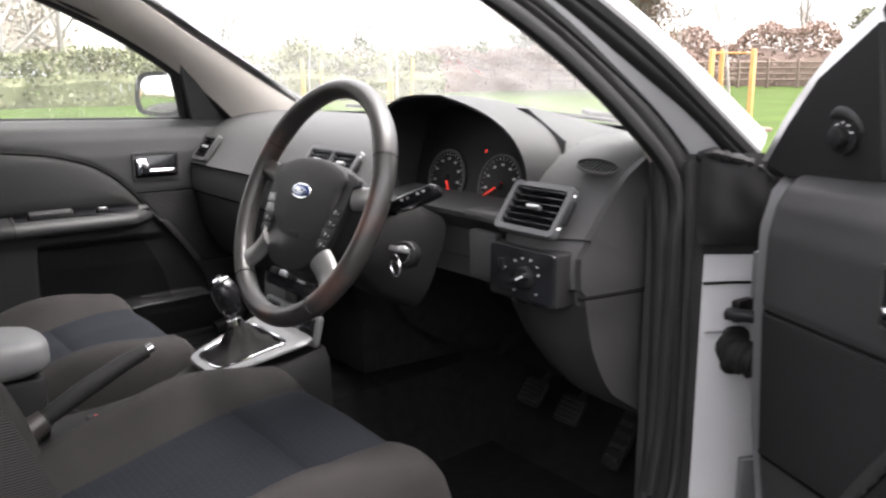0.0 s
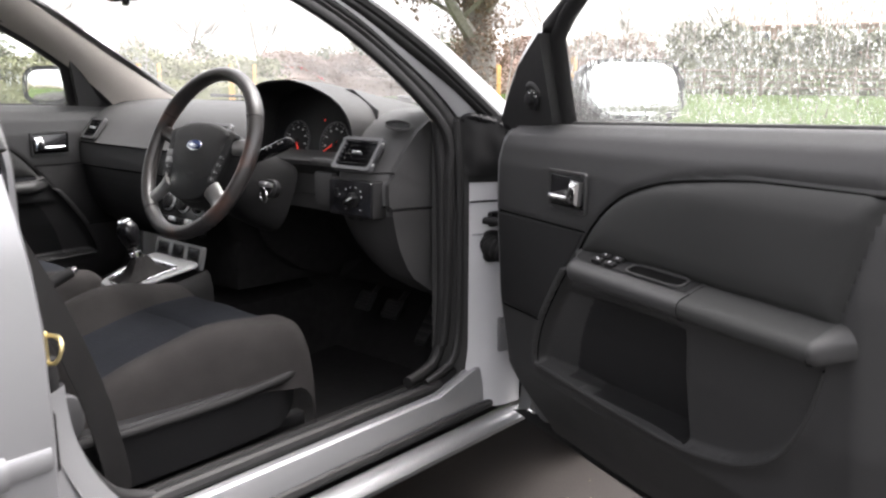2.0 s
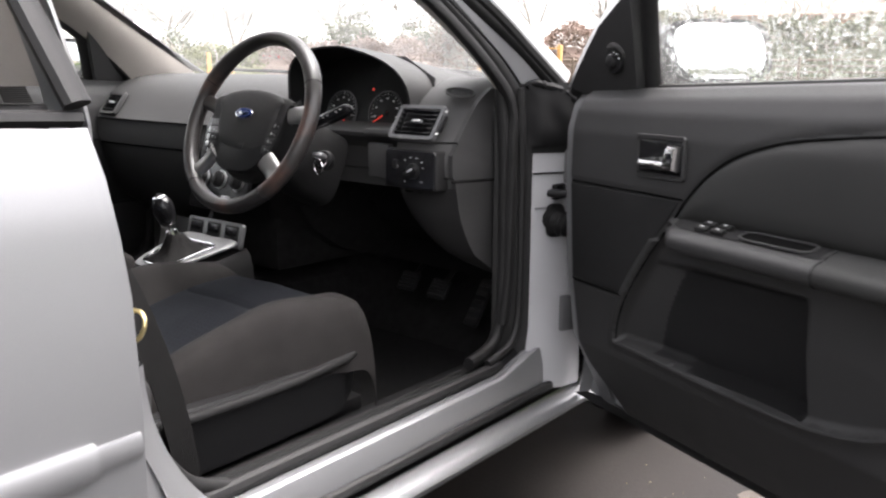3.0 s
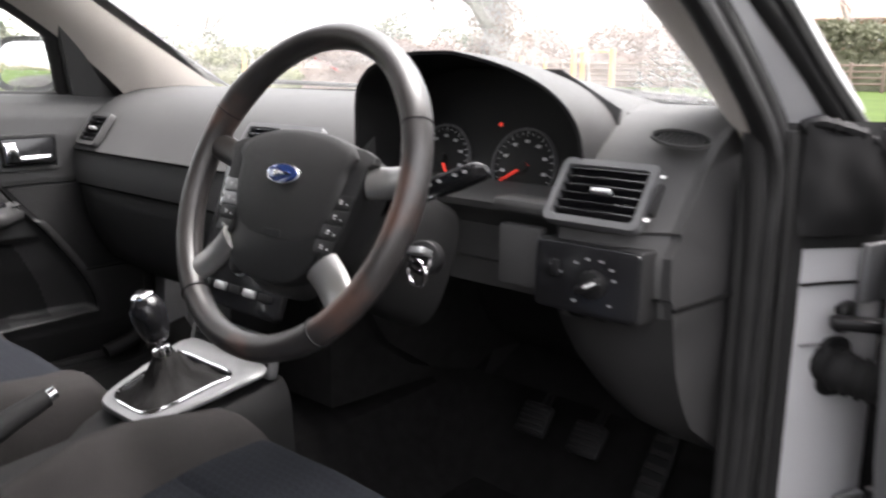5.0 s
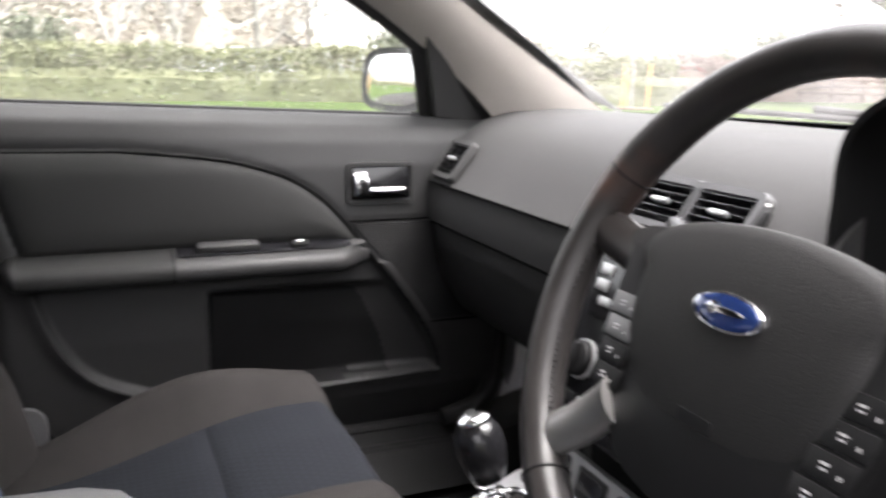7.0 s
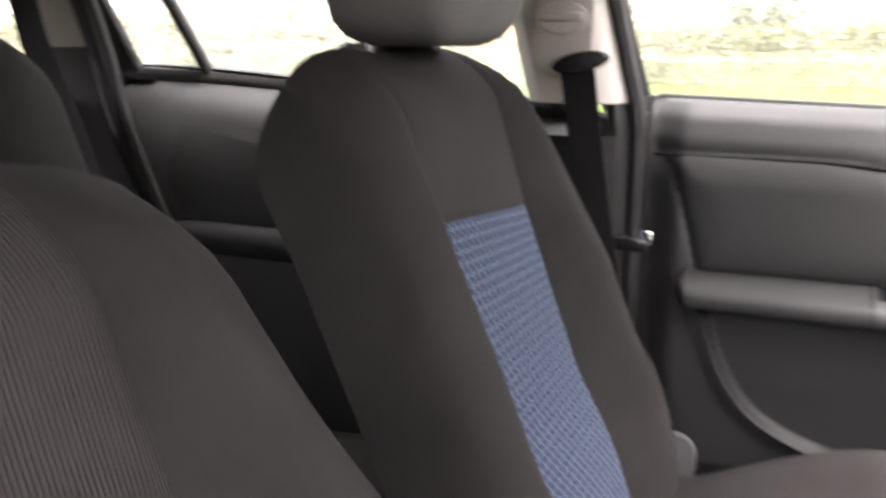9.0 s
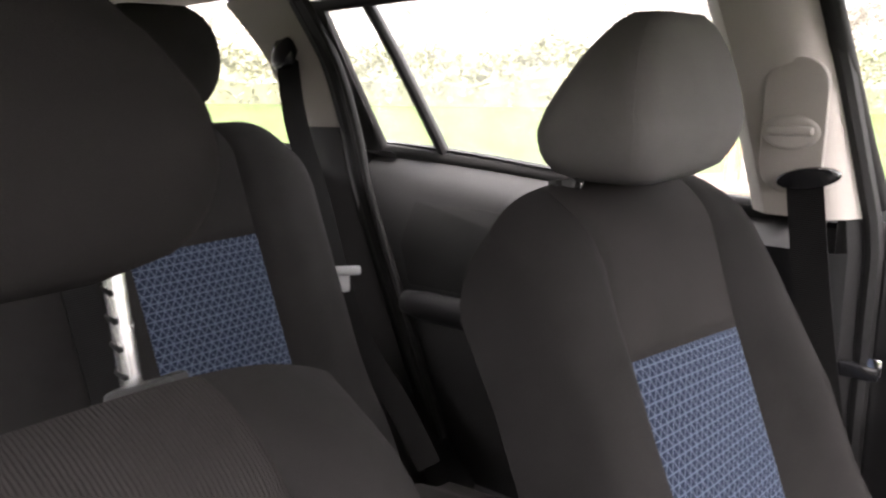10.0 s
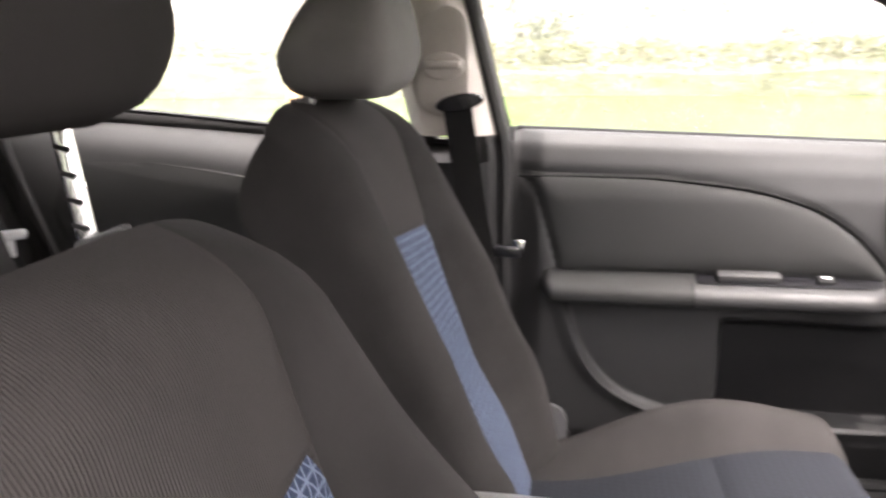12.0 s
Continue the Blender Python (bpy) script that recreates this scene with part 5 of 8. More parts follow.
# black sheet in the knee recess; footwell darkness is put into its colour
part("underdash_shade", grid([[dash_point(x, y, z) for y, z in PROF[16:]] for x in xs if -0.13 <= x <= 0.684]), CARPET, dash, "black sheet under the column for footwell shade")
part("glovebox_face", grid([[dash_point(x, y, z) for y, z in PROF[16:]] for x in xs if x <= -0.13]), TRIM, dash, "lower glovebox face")
endp = [dash_point(0.70, y, z) for y, z in PROF]
cen = Vector((0.712, 0.44, 0.80))
part("dash_end", grid([[p + Vector((k * 0.012, 0, 0)) for p in endp] for k in (0, 1)] + [[p.lerp(cen, k) + Vector((0.012 + 0.004 * k, 0, 0)) for p in endp] for k in (0.03, 0.3, 0.7, 1.0)]), DASHEND_SHADED, dash, "dash end cap facing the open door")
part("end_seam", tube([(0.728, 0.225, 0.792), (0.731, 0.30, 0.788), (0.731, 0.41, 0.782)], 0.003, 6), SEAM, dash)
endl = [dash_point(-0.725, y, z) for y, z in PROF]
part("dash_end_left", grid([endl, [p.lerp(Vector((-0.73, 0.44, 0.80)), 1.0) for p in endl]]), DASH, dash)
for zc, x0, x1 in ((0.870, -0.70, -0.13), (0.794, -0.70, -0.14)):
    part("panel_seam", tube([dash_point(x, lerp_table([(0.79, 0.2225), (0.872, 0.218)], zc), zc) for x in np.linspace(x0, x1, 16)], 0.0022, 6), SEAM, dash)
part("panel_seam", tube([dash_point(x, 0.2195, 0.795) for x in np.linspace(0.58, 0.70, 6)], 0.0022, 6), SEAM, dash)
part("lower_seam", tube([dash_point(x, 0.234, 0.760) for x in np.linspace(0.50, 0.70, 10)], 0.0022, 6), SEAM, dash)


def facing(p, up_lean, turn=0):
    """Local x across, y up the face, z out of it towards the seats, leaning back by up_lean degrees."""
    return Matrix.Translation(p) @ Matrix.Rotation(radians(turn), 4, "Z") @ Matrix.Rotation(radians(90 - up_lean), 4, "X")


def air_vent(centre, w, h, lean_deg, turn, slats, label, bezel=None, shutter=True):
    v = thing("air_vent", facing(centre, lean_deg, turn), label, "air vent", "dashboard vents")
    part("bezel", frame_plate(rrect(w + 0.022, h + 0.022, 0.010), rrect(w, h, 0.005), 0.012, Matrix.Translation((0, 0, -0.004)), 0.003), bezel or DASH, v, "vent bezel", local=True)
    part("duct", plate(rrect(w, h, 0.004), 0.001, Matrix.Translation((0, 0, -0.006))), BLACK, v, local=True)
    for k in range(slats):
        y = -h / 2 + h * (k + 0.5) / slats
        part("slat", rbox(0, y, 0.001, w * 0.985, 0.0022, 0.014, 0.0008, 1, (-24, 0, 0)), GLOSSBLACK, v, local=True)
    part("vane_tab", rbox(0.004, 0, 0.009, 0.026, 0.006, 0.010, 0.002), SATIN, v, "grey vane tab", local=True)
    if shutter:
        part("shutter_wheel", rbox(w / 2 + 0.018, 0.0, 0.004, 0.008, h * 0.62, 0.010, 0.003), BLACK, v, "shutter thumbwheel", local=True)
        part("shutter_mark", rbox(w / 2 + 0.018, -h * 0.42, 0.009, 0.006, 0.004, 0.001, 0), WHITE, v, local=True)
        part("shutter_mark", rbox(w / 2 + 0.018, h * 0.42, 0.009, 0.005, 0.003, 0.001, 0), WHITE, v, local=True)
    return v


air_vent((0.620, 0.240, 0.909), 0.108, 0.066, 36, 0, 6, "rectangular driver's side vent with black slats and thumbwheel", VENTGREY)
air_vent((-0.655, 0.2455, 0.913), 0.080, 0.060, 36, -3, 6, "passenger's end vent with black slats", DASH, False)
air_vent((-0.068, 0.257, 0.924), 0.086, 0.050, 36, 0, 5, "centre vent with black slats", VENTGREY, False)
air_vent((0.030, 0.257, 0.924), 0.086, 0.050, 36, 0, 5, "centre vent with black slats", VENTGREY)

# side demister grille on the dash top
dem = thing("demister_grille", pose(0.682, 0.308, 0.974, 30, 6, 8), "small oval demister grille set in the dash top", "vent")
part("ring", frame_plate(oval(0.037, 0.0175, 28), oval(0.034, 0.0145, 28), 0.004, Matrix.Identity(4), 0.001), DASH, dem, local=True)
part("dark_well", plate(oval(0.034, 0.0145, 28), 0.0012, Matrix.Identity(4)), SEAM, dem, local=True)
for k in range(8):
    x = -0.0245 + k * 0.007
    hh = 0.0125 * math.sqrt(max(0, 1 - (x / 0.033) ** 2))
    part("slat", rbox(x, 0, 0.0015, 0.0022, hh * 2, 0.002, 0.0005, 1, (0, 0, -18)), TRIM, dem, local=True)

# light switch panel
lsp = thing("light_switch_panel", facing((0.621, 0.2145, 0.8115), 2, 0), "gloss black light switch panel with a rotary knob", "switch panel")
part("panel", plate(rrect(0.140, 0.082, 0.007), 0.006, Matrix.Identity(4), 0.002), GLOSSBLACK, lsp, local=True)
part("surround", rbox(0.0, 0.000, -0.030, 0.144, 0.086, 0.060, 0.005, 3), LOWDASH_SHADED, lsp, "black casing of the switches", local=True)
part("rotary_knob", join(plate(oval(0.017, 0.017), 0.012, Matrix.Translation((0.014, -0.002, 0.005)), 0.003), rbox(0.014, -0.002, 0.020, 0.034, 0.009, 0.014, 0.003, 2, (0, 0, 28))), BLACK, lsp, "black rotary light knob", local=True)
part("knob_mark", rbox(0.020, 0.001, 0.0275, 0.016, 0.003, 0.001, 0, 1, (0, 0, 28)), WHITE, lsp, local=True)
part("dimmer", rbox(-0.040, 0.010, 0.008, 0.012, 0.020, 0.008, 0.003), BLACK, lsp, local=True)
for x, y in ((-0.046, 0.012), (-0.034, 0.006), (-0.012, 0.020), (0.004, 0.026), (0.022, 0.026), (0.036, 0.018), (0.040, 0.006), (-0.012, -0.026), (0.036, -0.024)):
    part("marking", rbox(x, y, 0.0063, 0.005, 0.0022, 0.0008, 0), DIALWHITE, lsp, local=True)

# small cubby lid and lower column panel between column and light switch
part("coin_lid", rbox(0.514, 0.232, 0.822, 0.064, 0.02, 0.078, 0.004, 2), DASH, dash, "small cubby lid")
part("upper_ledge", rbox(0.520, 0.245, 0.885, 0.100, 0.05, 0.018, 0.007, 2), DASH, dash, "narrow ledge under the dials")

# instrument hood and dials
hood = thing("instrument_cluster", pose(0.378, 0.33, 0.93), "hooded instrument cluster with two round dials", "instrument cluster")


def hood_ring(y, k, n=28):
    """The arch of the hood at depth y, k: 1 at its mouth, 0 where it has melted into the dash top."""
    out = []
    for i in range(n + 1):
        a = math.pi * i / n
        cx, w = 0.376, 0.206
        x = cx - w * math.copysign(abs(math.cos(a)) ** 0.75, math.cos(a)) * (1 + (0.42 if a > math.pi / 2 else 0.12) * (1 - k))
        foot = lerp_table([(0.17, 0.965), (0.376, 0.962), (0.60, 0.925)], x)
        base = foot if k > 0.75 else foot + (0.978 - foot) * (0.75 - k) / 0.75
        h = (1.076 - 0.962) * max(0.0, math.sin(a)) ** (0.62 + (1.3 if a > math.pi / 2 else 0.5) * (1 - k))
        out.append(Vector((x, y - 0.012 * math.sin(a) * k, base + h * (k if k < 1 else 1) ** 0.8)))
    for at in (0, -1):
        low = Vector((out[at].x, y, 0.885))
        out.insert(0 if at == 0 else len(out), low)
    return out


sections = [hood_ring(0.262, 1.0), hood_ring(0.258, 1.0)] + [hood_ring(0.258 + 0.42 * t, (1 - t * t) * (1 - 0.12 * t)) for t in (0.04, 0.1, 0.2, 0.32, 0.45, 0.6, 0.75, 0.88, 1.0)]
part("hood_shell", grid(sections), DASH, hood, "smooth domed hood", angle=60)
inner = [[p + (Vector((0.378, p.y, 0.93)) - p) * 0.035 for p in hood_ring(0.259, 1.0)]] + [[Vector((0.378, 0, 0.93)) + (Vector((p.x, 0, p.z)) - Vector((0.378, 0, 0.93))) * s + Vector((0, y, 0)) for p in hood_ring(0.262, 1.0)] for s, y in ((0.955, 0.275), (0.90, 0.305), (0.86, 0.345))]
part("hood_mouth", grid([hood_ring(0.258, 1.0)] + inner), BLACK, hood, "black inner hood", angle=60)
dm = facing((0.378, 0.338, 0.955), 12)
part("dial_plate", plate([(-0.21, -0.085), (0.20, -0.085), (0.20, 0.05), (0.10, 0.10), (-0.11, 0.10), (-0.21, 0.05)], 0.003, dm), BLACK, hood, "matt black dial plate")
for gx, needle, r in ((-0.086, -150, 0.050), (0.064, 148, 0.052)):
    gm = dm @ Matrix.Translation((gx, -0.037, 0.003))
    dial = part("dial", plate(oval(r, r, 40), 0.002, gm), BLACK, hood, "black dial face")
    part("dial_ring", frame_plate(oval(r + 0.003, r + 0.003, 40), oval(r, r, 40), 0.005, gm, 0.001), VENTGREY, dial, "thin grey dial ring")
    for k in range(25):
        a = radians(225 - 270 * k / 24)
        big = k % 3 == 0
        L = 0.007 if big else 0.004
        part("tick", plate(rrect(L, 0.0011, 0.0003, 1), 0.0006, gm @ Matrix.Rotation(a, 4, "Z") @ Matrix.Translation((r * 0.90, 0, 0.0022))), DIALWHITE, dial)
        if big:
            part("numeral_bar", plate(rrect(0.0075, 0.0042, 0.0008, 1), 0.0006, gm @ Matrix.Translation((r * 0.70 * math.cos(a), r * 0.70 * math.sin(a), 0.0022))), DIALWHITE, dial)
    part("needle", plate([(-0.008, -0.0016), (-0.008, 0.0016), (r * 0.82, 0.0006), (r * 0.82, -0.0006)], 0.002, gm @ Matrix.Rotation(radians(180 + needle - 90 if gx < 0 else 212), 4, "Z") @ Matrix.Translation((0, 0, 0.004))), REDGLOW, dial, "red needle")
    part("needle_cap", plate(oval(0.008, 0.008, 16), 0.004, gm @ Matrix.Translation((0, 0, 0.003)), 0.001), BLACK, dial)
    part("display", plate(rrect(0.030, 0.013, 0.002, 2), 0.001, gm @ Matrix.Translation((0, -r * 0.58, 0.0022))), LCD, dial, "pale lcd window")
for x, y in ((0.012, 0.020),):
    part("warning_lamp", plate(oval(0.003, 0.003, 8), 0.001, dm @ Matrix.Translation((x, y, 0.003))), REDGLOW, hood, "red warning lamp")

# ---- steering wheel ----
WHEEL = Matrix.Translation(WHEEL_C) @ Matrix.Rotation(radians(90 - WHEEL_TILT), 4, "X")
sw = thing("steering_wheel", WHEEL, "worn black leather four-spoke steering wheel", "steering wheel")
RW = WHEEL_R
rim_rings = []
for i in range(72):
    a = 2 * math.pi * i / 72
    fat = 1 + 0.10 * math.exp(-((math.degrees(a) - 35) / 14) ** 2) + 0.10 * math.exp(-((math.degrees(a) - 145) / 14) ** 2)
    rim_rings.append([Vector(((RW + 0.0160 * fat * math.cos(b)) * math.cos(a), (RW + 0.0160 * fat * math.cos(b)) * math.sin(a), 0.0178 * fat * math.sin(b))) for b in [2 * math.pi * k / 14 for k in range(14)]])
rim = part("rim", loft(rim_rings + [rim_rings[0]], False), WORN, sw, "worn black leather rim", local=True, angle=60)
for deg in (27, 153, 232, 308):
    a = radians(deg)
    part("rim_seam", tube([Vector(((RW + 0.0168 * math.cos(b)) * math.cos(a), (RW + 0.0168 * math.cos(b)) * math.sin(a), 0.0186 * math.sin(b))) for b in [2 * math.pi * k / 16 for k in range(16)]], 0.0012, 5, closed=True), BLACK, rim, "stitched seam", local=True)
for k in range(44):
    a = radians(158 + k * 1.55)
    part("stitch", rbox((RW - 0.0163) * math.cos(a), (RW - 0.0163) * math.sin(a), 0.004, 0.0016, 0.0032, 0.0016, 0.0005, 1, (0, 0, math.degrees(a) + 90)), RUBBER, rim, local=True)


def spoke(a_deg, r0, r1, w0, w1, z0, z1):
    a = radians(a_deg)
    d, s = Vector((math.cos(a), math.sin(a), 0)), Vector((-math.sin(a), math.cos(a), 0))
    rings = []
    for k in range(7):
        t = k / 6
        r, w, z = r0 + (r1 - r0) * t, w0 + (w1 - w0) * t, z0 + (z1 - z0) * t - 0.006 * math.sin(math.pi * t)
        rings.append([d * r + s * w * math.cos(b) + Vector((0, 0, z + 0.011 * math.sin(b))) for b in [2 * math.pi * q / 14 for q in range(14)]])
    return loft(rings)


for a_deg in (9, 167):
    part("upper_spoke", spoke(a_deg, 0.126 if a_deg < 90 else 0.100, RW - 0.006, 0.019, 0.017, -0.006, 0.0), SPOKE if a_deg < 90 else LEATHER, sw, "upper spoke sleeve", local=True, angle=60)
for a_deg, r_in, half in ((-40, 0.128, 0.023), (223, 0.108, 0.019)):
    part("lower_spoke", spoke(a_deg, r_in, RW - 0.003, half, half * 0.92, 0.004, 0.0), SPOKE, sw, "satin silver lower spoke", local=True, angle=60)
HUB = [(v.x, v.y) for v in spline([(-0.118, 0.048, 0), (-0.07, 0.064, 0), (0, 0.070, 0), (0.07, 0.064, 0), (0.118, 0.048, 0), (0.124, 0.015, 0), (0.114, -0.035, 0), (0.094, -0.080, 0), (0.06, -0.116, 0), (0, -0.126, 0), (-0.06, -0.116, 0), (-0.094, -0.080, 0), (-0.114, -0.035, 0), (-0.124, 0.015, 0)], 56, True)]
part("hub_back", plate([(x * 0.92, y * 0.92) for x, y in HUB], 0.05, Matrix.Translation((0, 0, -0.045)), 0.004), BLACK, sw, local=True)
pad_out = [(x * (0.80 if y < 0.03 else 0.90), y) for x, y in HUB]
pad_rings = []
for k, drop in ((1.0, 0.030), (1.0, 0.012), (0.985, 0.006), (0.95, 0.002), (0.85, 0.0006), (0.65, 0.0), (0.40, 0.0), (0.15, 0.0)):
    pad_rings.append([Vector((x * k, 0.0 + y * k, 0.0185 - drop - 1.5 * max(0.0, 0.03 - y * k) ** 2 - 0.9 * (x * k) ** 2 * 0.6 - 2.2 * max(0.0, y * k - 0.03) ** 2)) for x, y in pad_out])
part("airbag_pad", loft(pad_rings), PAD, sw, "smooth black airbag pad", local=True, angle=60)
part("pad_mark", rbox(0.0, -0.058, 0.0068, 0.030, 0.009, 0.0012, 0.0004, 1, (10, 0, 0)), BLACK, sw, "moulded mark", local=True)
badge = part("badge", plate(oval(0.030, 0.0125, 36), 0.0045, Matrix.Translation((0.001, 0.011, 0.0150)), 0.001), CHROME, sw, "oval chrome-edged badge", local=True)
part("badge_field", plate(oval(0.0275, 0.0105, 36), 0.0012, Matrix.Translation((0.001, 0.011, 0.0193)), 0.0004, 0.0008), BLUEBADGE, badge, "blue enamel field", local=True)
part("badge_mark", join(plate(oval(0.017, 0.0022, 20), 0.0008, Matrix.Translation((0.001, 0.0115, 0.0212))), plate(oval(0.005, 0.0045, 14), 0.0008, Matrix.Translation((-0.009, 0.0115, 0.0211)))), CHROME, badge, "pale curved mark", local=True)
for s in (1, -1):
    pod = part("button_pod", plate([(s * x, y) for x, y in ((0.088, 0.034), (0.124, 0.038), (0.121, 0.0), (0.115, -0.040), (0.104, -0.074), (0.088, -0.076), (0.081, -0.040), (0.085, 0.0))][:: s], 0.011, Matrix.Translation((0, 0, -0.004)), 0.003), BLACK, sw, "black button pod", local=True)
    part("pod_cap", plate([(s * x, y) for x, y in ((0.084, 0.056), (0.112, 0.053), (0.131, 0.046), (0.132, 0.038), (0.124, 0.032), (0.121, 0.004), (0.086, 0.001))][:: s], 0.010, Matrix.Translation((0, 0, -0.0035)), 0.003), PAD, pod, "smooth cap over the buttons", local=True)
    for k in range(4):
        bx, by = s * (0.1035 - 0.0032 * k), -0.009 - 0.0175 * k
        part("button", rbox(bx, by, 0.0068, 0.031, 0.0155, 0.002, 0.0008), SATIN_DARK if s < 0 and k < 2 else BLACK, pod, "steering wheel button", local=True)
        part("button_mark", join(rbox(bx - 0.003, by + 0.0015, 0.0080, 0.0052, 0.0014, 0.0005, 0), rbox(bx - 0.003, by - 0.0015, 0.0080, 0.0040, 0.0012, 0.0005, 0), rbox(bx + 0.008, by - 0.002, 0.0080, 0.0016, 0.0022, 0.0005, 0)), DIALWHITE, pod, local=True)

# column shroud, stalks, ignition
col = thing("steering_column", pose(0.35, 0.12, 0.85), "black steering column shroud with stalks and ignition lock", "steering column")
ax = Vector((0, math.cos(radians(WHEEL_TILT)), -math.sin(radians(WHEEL_TILT))))
up = Vector((0, math.sin(radians(WHEEL_TILT)), math.cos(radians(WHEEL_TILT))))
c0 = Vector(WHEEL_C)
rings = []
for k, (d, w, h, drop) in enumerate(((0.035, 0.052, 0.054, 0.0), (0.05, 0.063, 0.064, -0.006), (0.10, 0.069, 0.076, -0.018), (0.16, 0.071, 0.086, -0.026), (0.24, 0.070, 0.088, -0.03))):
    rings.append([c0 + ax * d + up * (drop + h * math.copysign(abs(math.sin(b)) ** 0.6, math.sin(b))) + Vector((w * math.copysign(abs(math.cos(b)) ** 0.6, math.cos(b)), 0, 0)) for b in [2 * math.pi * q / 24 for q in range(24)]])
part("shroud", loft(rings), SWITCH, col, "black plastic shroud")
for s in (1, -1):
    root = c0 + ax * 0.085 + Vector((s * 0.06, 0, 0.005))
    tip = Vector((0.350 + s * 0.206, 0.104, 0.946))
    st = part("stalk", tube([root, root.lerp(tip, 0.35)], [0.010, 0.012], 10), GLOSSBLACK, col, "control stalk")
    part("stalk_paddle", tube([root.lerp(tip, t) for t in (0.33, 0.42, 0.6, 0.8, 0.95, 1.0)], [0.010, 0.014, 0.0155, 0.0155, 0.014, 0.007], 14, 0.6), GLOSSBLACK, st, "wide stalk paddle")
    for t in (0.58, 0.66, 0.80, 0.88):
        p = root.lerp(tip, t)
        part("stalk_mark", rbox(p.x, p.y - 0.0135, p.z + 0.004, 0.005, 0.0012, 0.003, 0), DIALWHITE, st)
lock = Vector((0.452, 0.122, 0.826))
kd = Vector((0.35, -0.92, 0.18)).normalized()
km = Matrix.Translation(lock) @ kd.to_track_quat("Z", "Y").to_matrix().to_4x4()
ign = part("ignition_lock", join(plate(oval(0.022, 0.022), 0.018, km, 0.004), plate(oval(0.014, 0.014), 0.022, km, 0.002)), BLACK, col, "ignition lock barrel")
part("lock_ring", frame_plate(oval(0.0155, 0.0155), oval(0.0115, 0.0115), 0.003, km @ Matrix.Translation((0, 0, 0.021)), 0.001), CHROME, ign, "bright lock ring")
part("key_bow", plate(rrect(0.026, 0.034, 0.009), 0.008, km @ Matrix.Translation((0, 0.012, 0.030)) @ Matrix.Rotation(radians(80), 4, "X"), 0.003), SATIN, ign, "worn silver key bow")
kr = lock + kd * 0.05 + Vector((0.008, 0, -0.016))
part("key_ring", tube([kr + Vector((0.0165 * math.cos(b), -0.003 * math.cos(b), 0.0165 * math.sin(b))) for b in [2 * math.pi * q / 28 for q in range(28)]], 0.0021, 8, closed=True), CHROME, ign, "bright split key ring")

# ---- centre stack and console ----
stack = thing("centre_stack", facing((0, 0.185, 0.78), 20), "black radio and heater stack with silver buttons", "centre stack")
part("fascia", plate(rrect(0.235, 0.25, 0.012), 0.012, Matrix.Translation((0, 0, -0.006)), 0.004), GLOSSBLACK, stack, local=True)
part("radio", plate(rrect(0.19, 0.092, 0.006), 0.008, Matrix.Translation((0, 0.052, 0.006)), 0.002), GLOSSBLACK, stack, "radio face", local=True)
part("radio_screen", plate(rrect(0.10, 0.022, 0.003), 0.001, Matrix.Translation((0, 0.080, 0.0142))), LCD, stack, "radio display", local=True)
for k in range(6):
    part("radio_button", rbox(-0.066 + 0.026 * k, 0.028, 0.0145, 0.021, 0.011, 0.004, 0.0015), SATIN, stack, "silver radio button", local=True)
for s in (1, -1):
    for k in range(3):
        part("radio_button", rbox(s * 0.080, 0.084 - 0.019 * k, 0.0145, 0.022, 0.014, 0.004, 0.0015), SATIN, stack, "silver radio button", local=True)
for k in range(3):
    x = -0.075 + 0.075 * k
    knob = part("heater_knob", join(plate(oval(0.0215, 0.0215), 0.014, Matrix.Translation((x, -0.045, 0.006)), 0.003), rbox(x, -0.045, 0.022, 0.007, 0.036, 0.008, 0.002)), BLACK, stack, "black heater knob", local=True)
    part("knob_ring", frame_plate(oval(0.0245, 0.0245), oval(0.0215, 0.0215), 0.005, Matrix.Translation((x, -0.045, 0.006)), 0.001), SATIN, knob, local=True)
for k in range(5):
    part("heater_button", rbox(-0.08 + 0.04 * k, -0.092, 0.009, 0.032, 0.013, 0.006, 0.002), SATIN if k % 2 else BLACK, stack, "heater button", local=True)

cons = thing("centre_console", pose(0, 0, 0.42), "black centre console with a satin silver gear surround", "console")
rows = []
for y, hw, z in ((0.150, 0.128, 0.576), (0.10, 0.126, 0.565), (0.04, 0.118, 0.550), (-0.03, 0.102, 0.533), (-0.085, 0.088, 0.519), (-0.115, 0.085, 0.500), (-0.25, 0.085, 0.488), (-0.40, 0.085, 0.485), (-0.60, 0.085, 0.485)):
    rows.append([(-hw - 0.02, y, 0.36), (-hw - 0.008, y, z - 0.05), (-hw, y, z - 0.016), (-hw + 0.014, y, z - 0.002), (0, y, z), (hw - 0.014, y, z - 0.002), (hw, y, z - 0.016), (hw + 0.008, y, z - 0.05), (hw + 0.02, y, 0.36)])
part("console_body", grid(rows), SWITCH, cons, "black plastic tunnel cover")
bezel_m = Matrix.Translation((0, 0.030, 0.5645)) @ Matrix.Rotation(radians(14), 4, "X")
bo = [(v.x, v.y) for v in spline([(-0.108, 0.100, 0), (0, 0.104, 0), (0.108, 0.100, 0), (0.104, 0.03, 0), (0.082, -0.060, 0), (0.060, -0.094, 0), (0, -0.100, 0), (-0.060, -0.094, 0), (-0.082, -0.060, 0), (-0.104, 0.03, 0)], 48, True)]
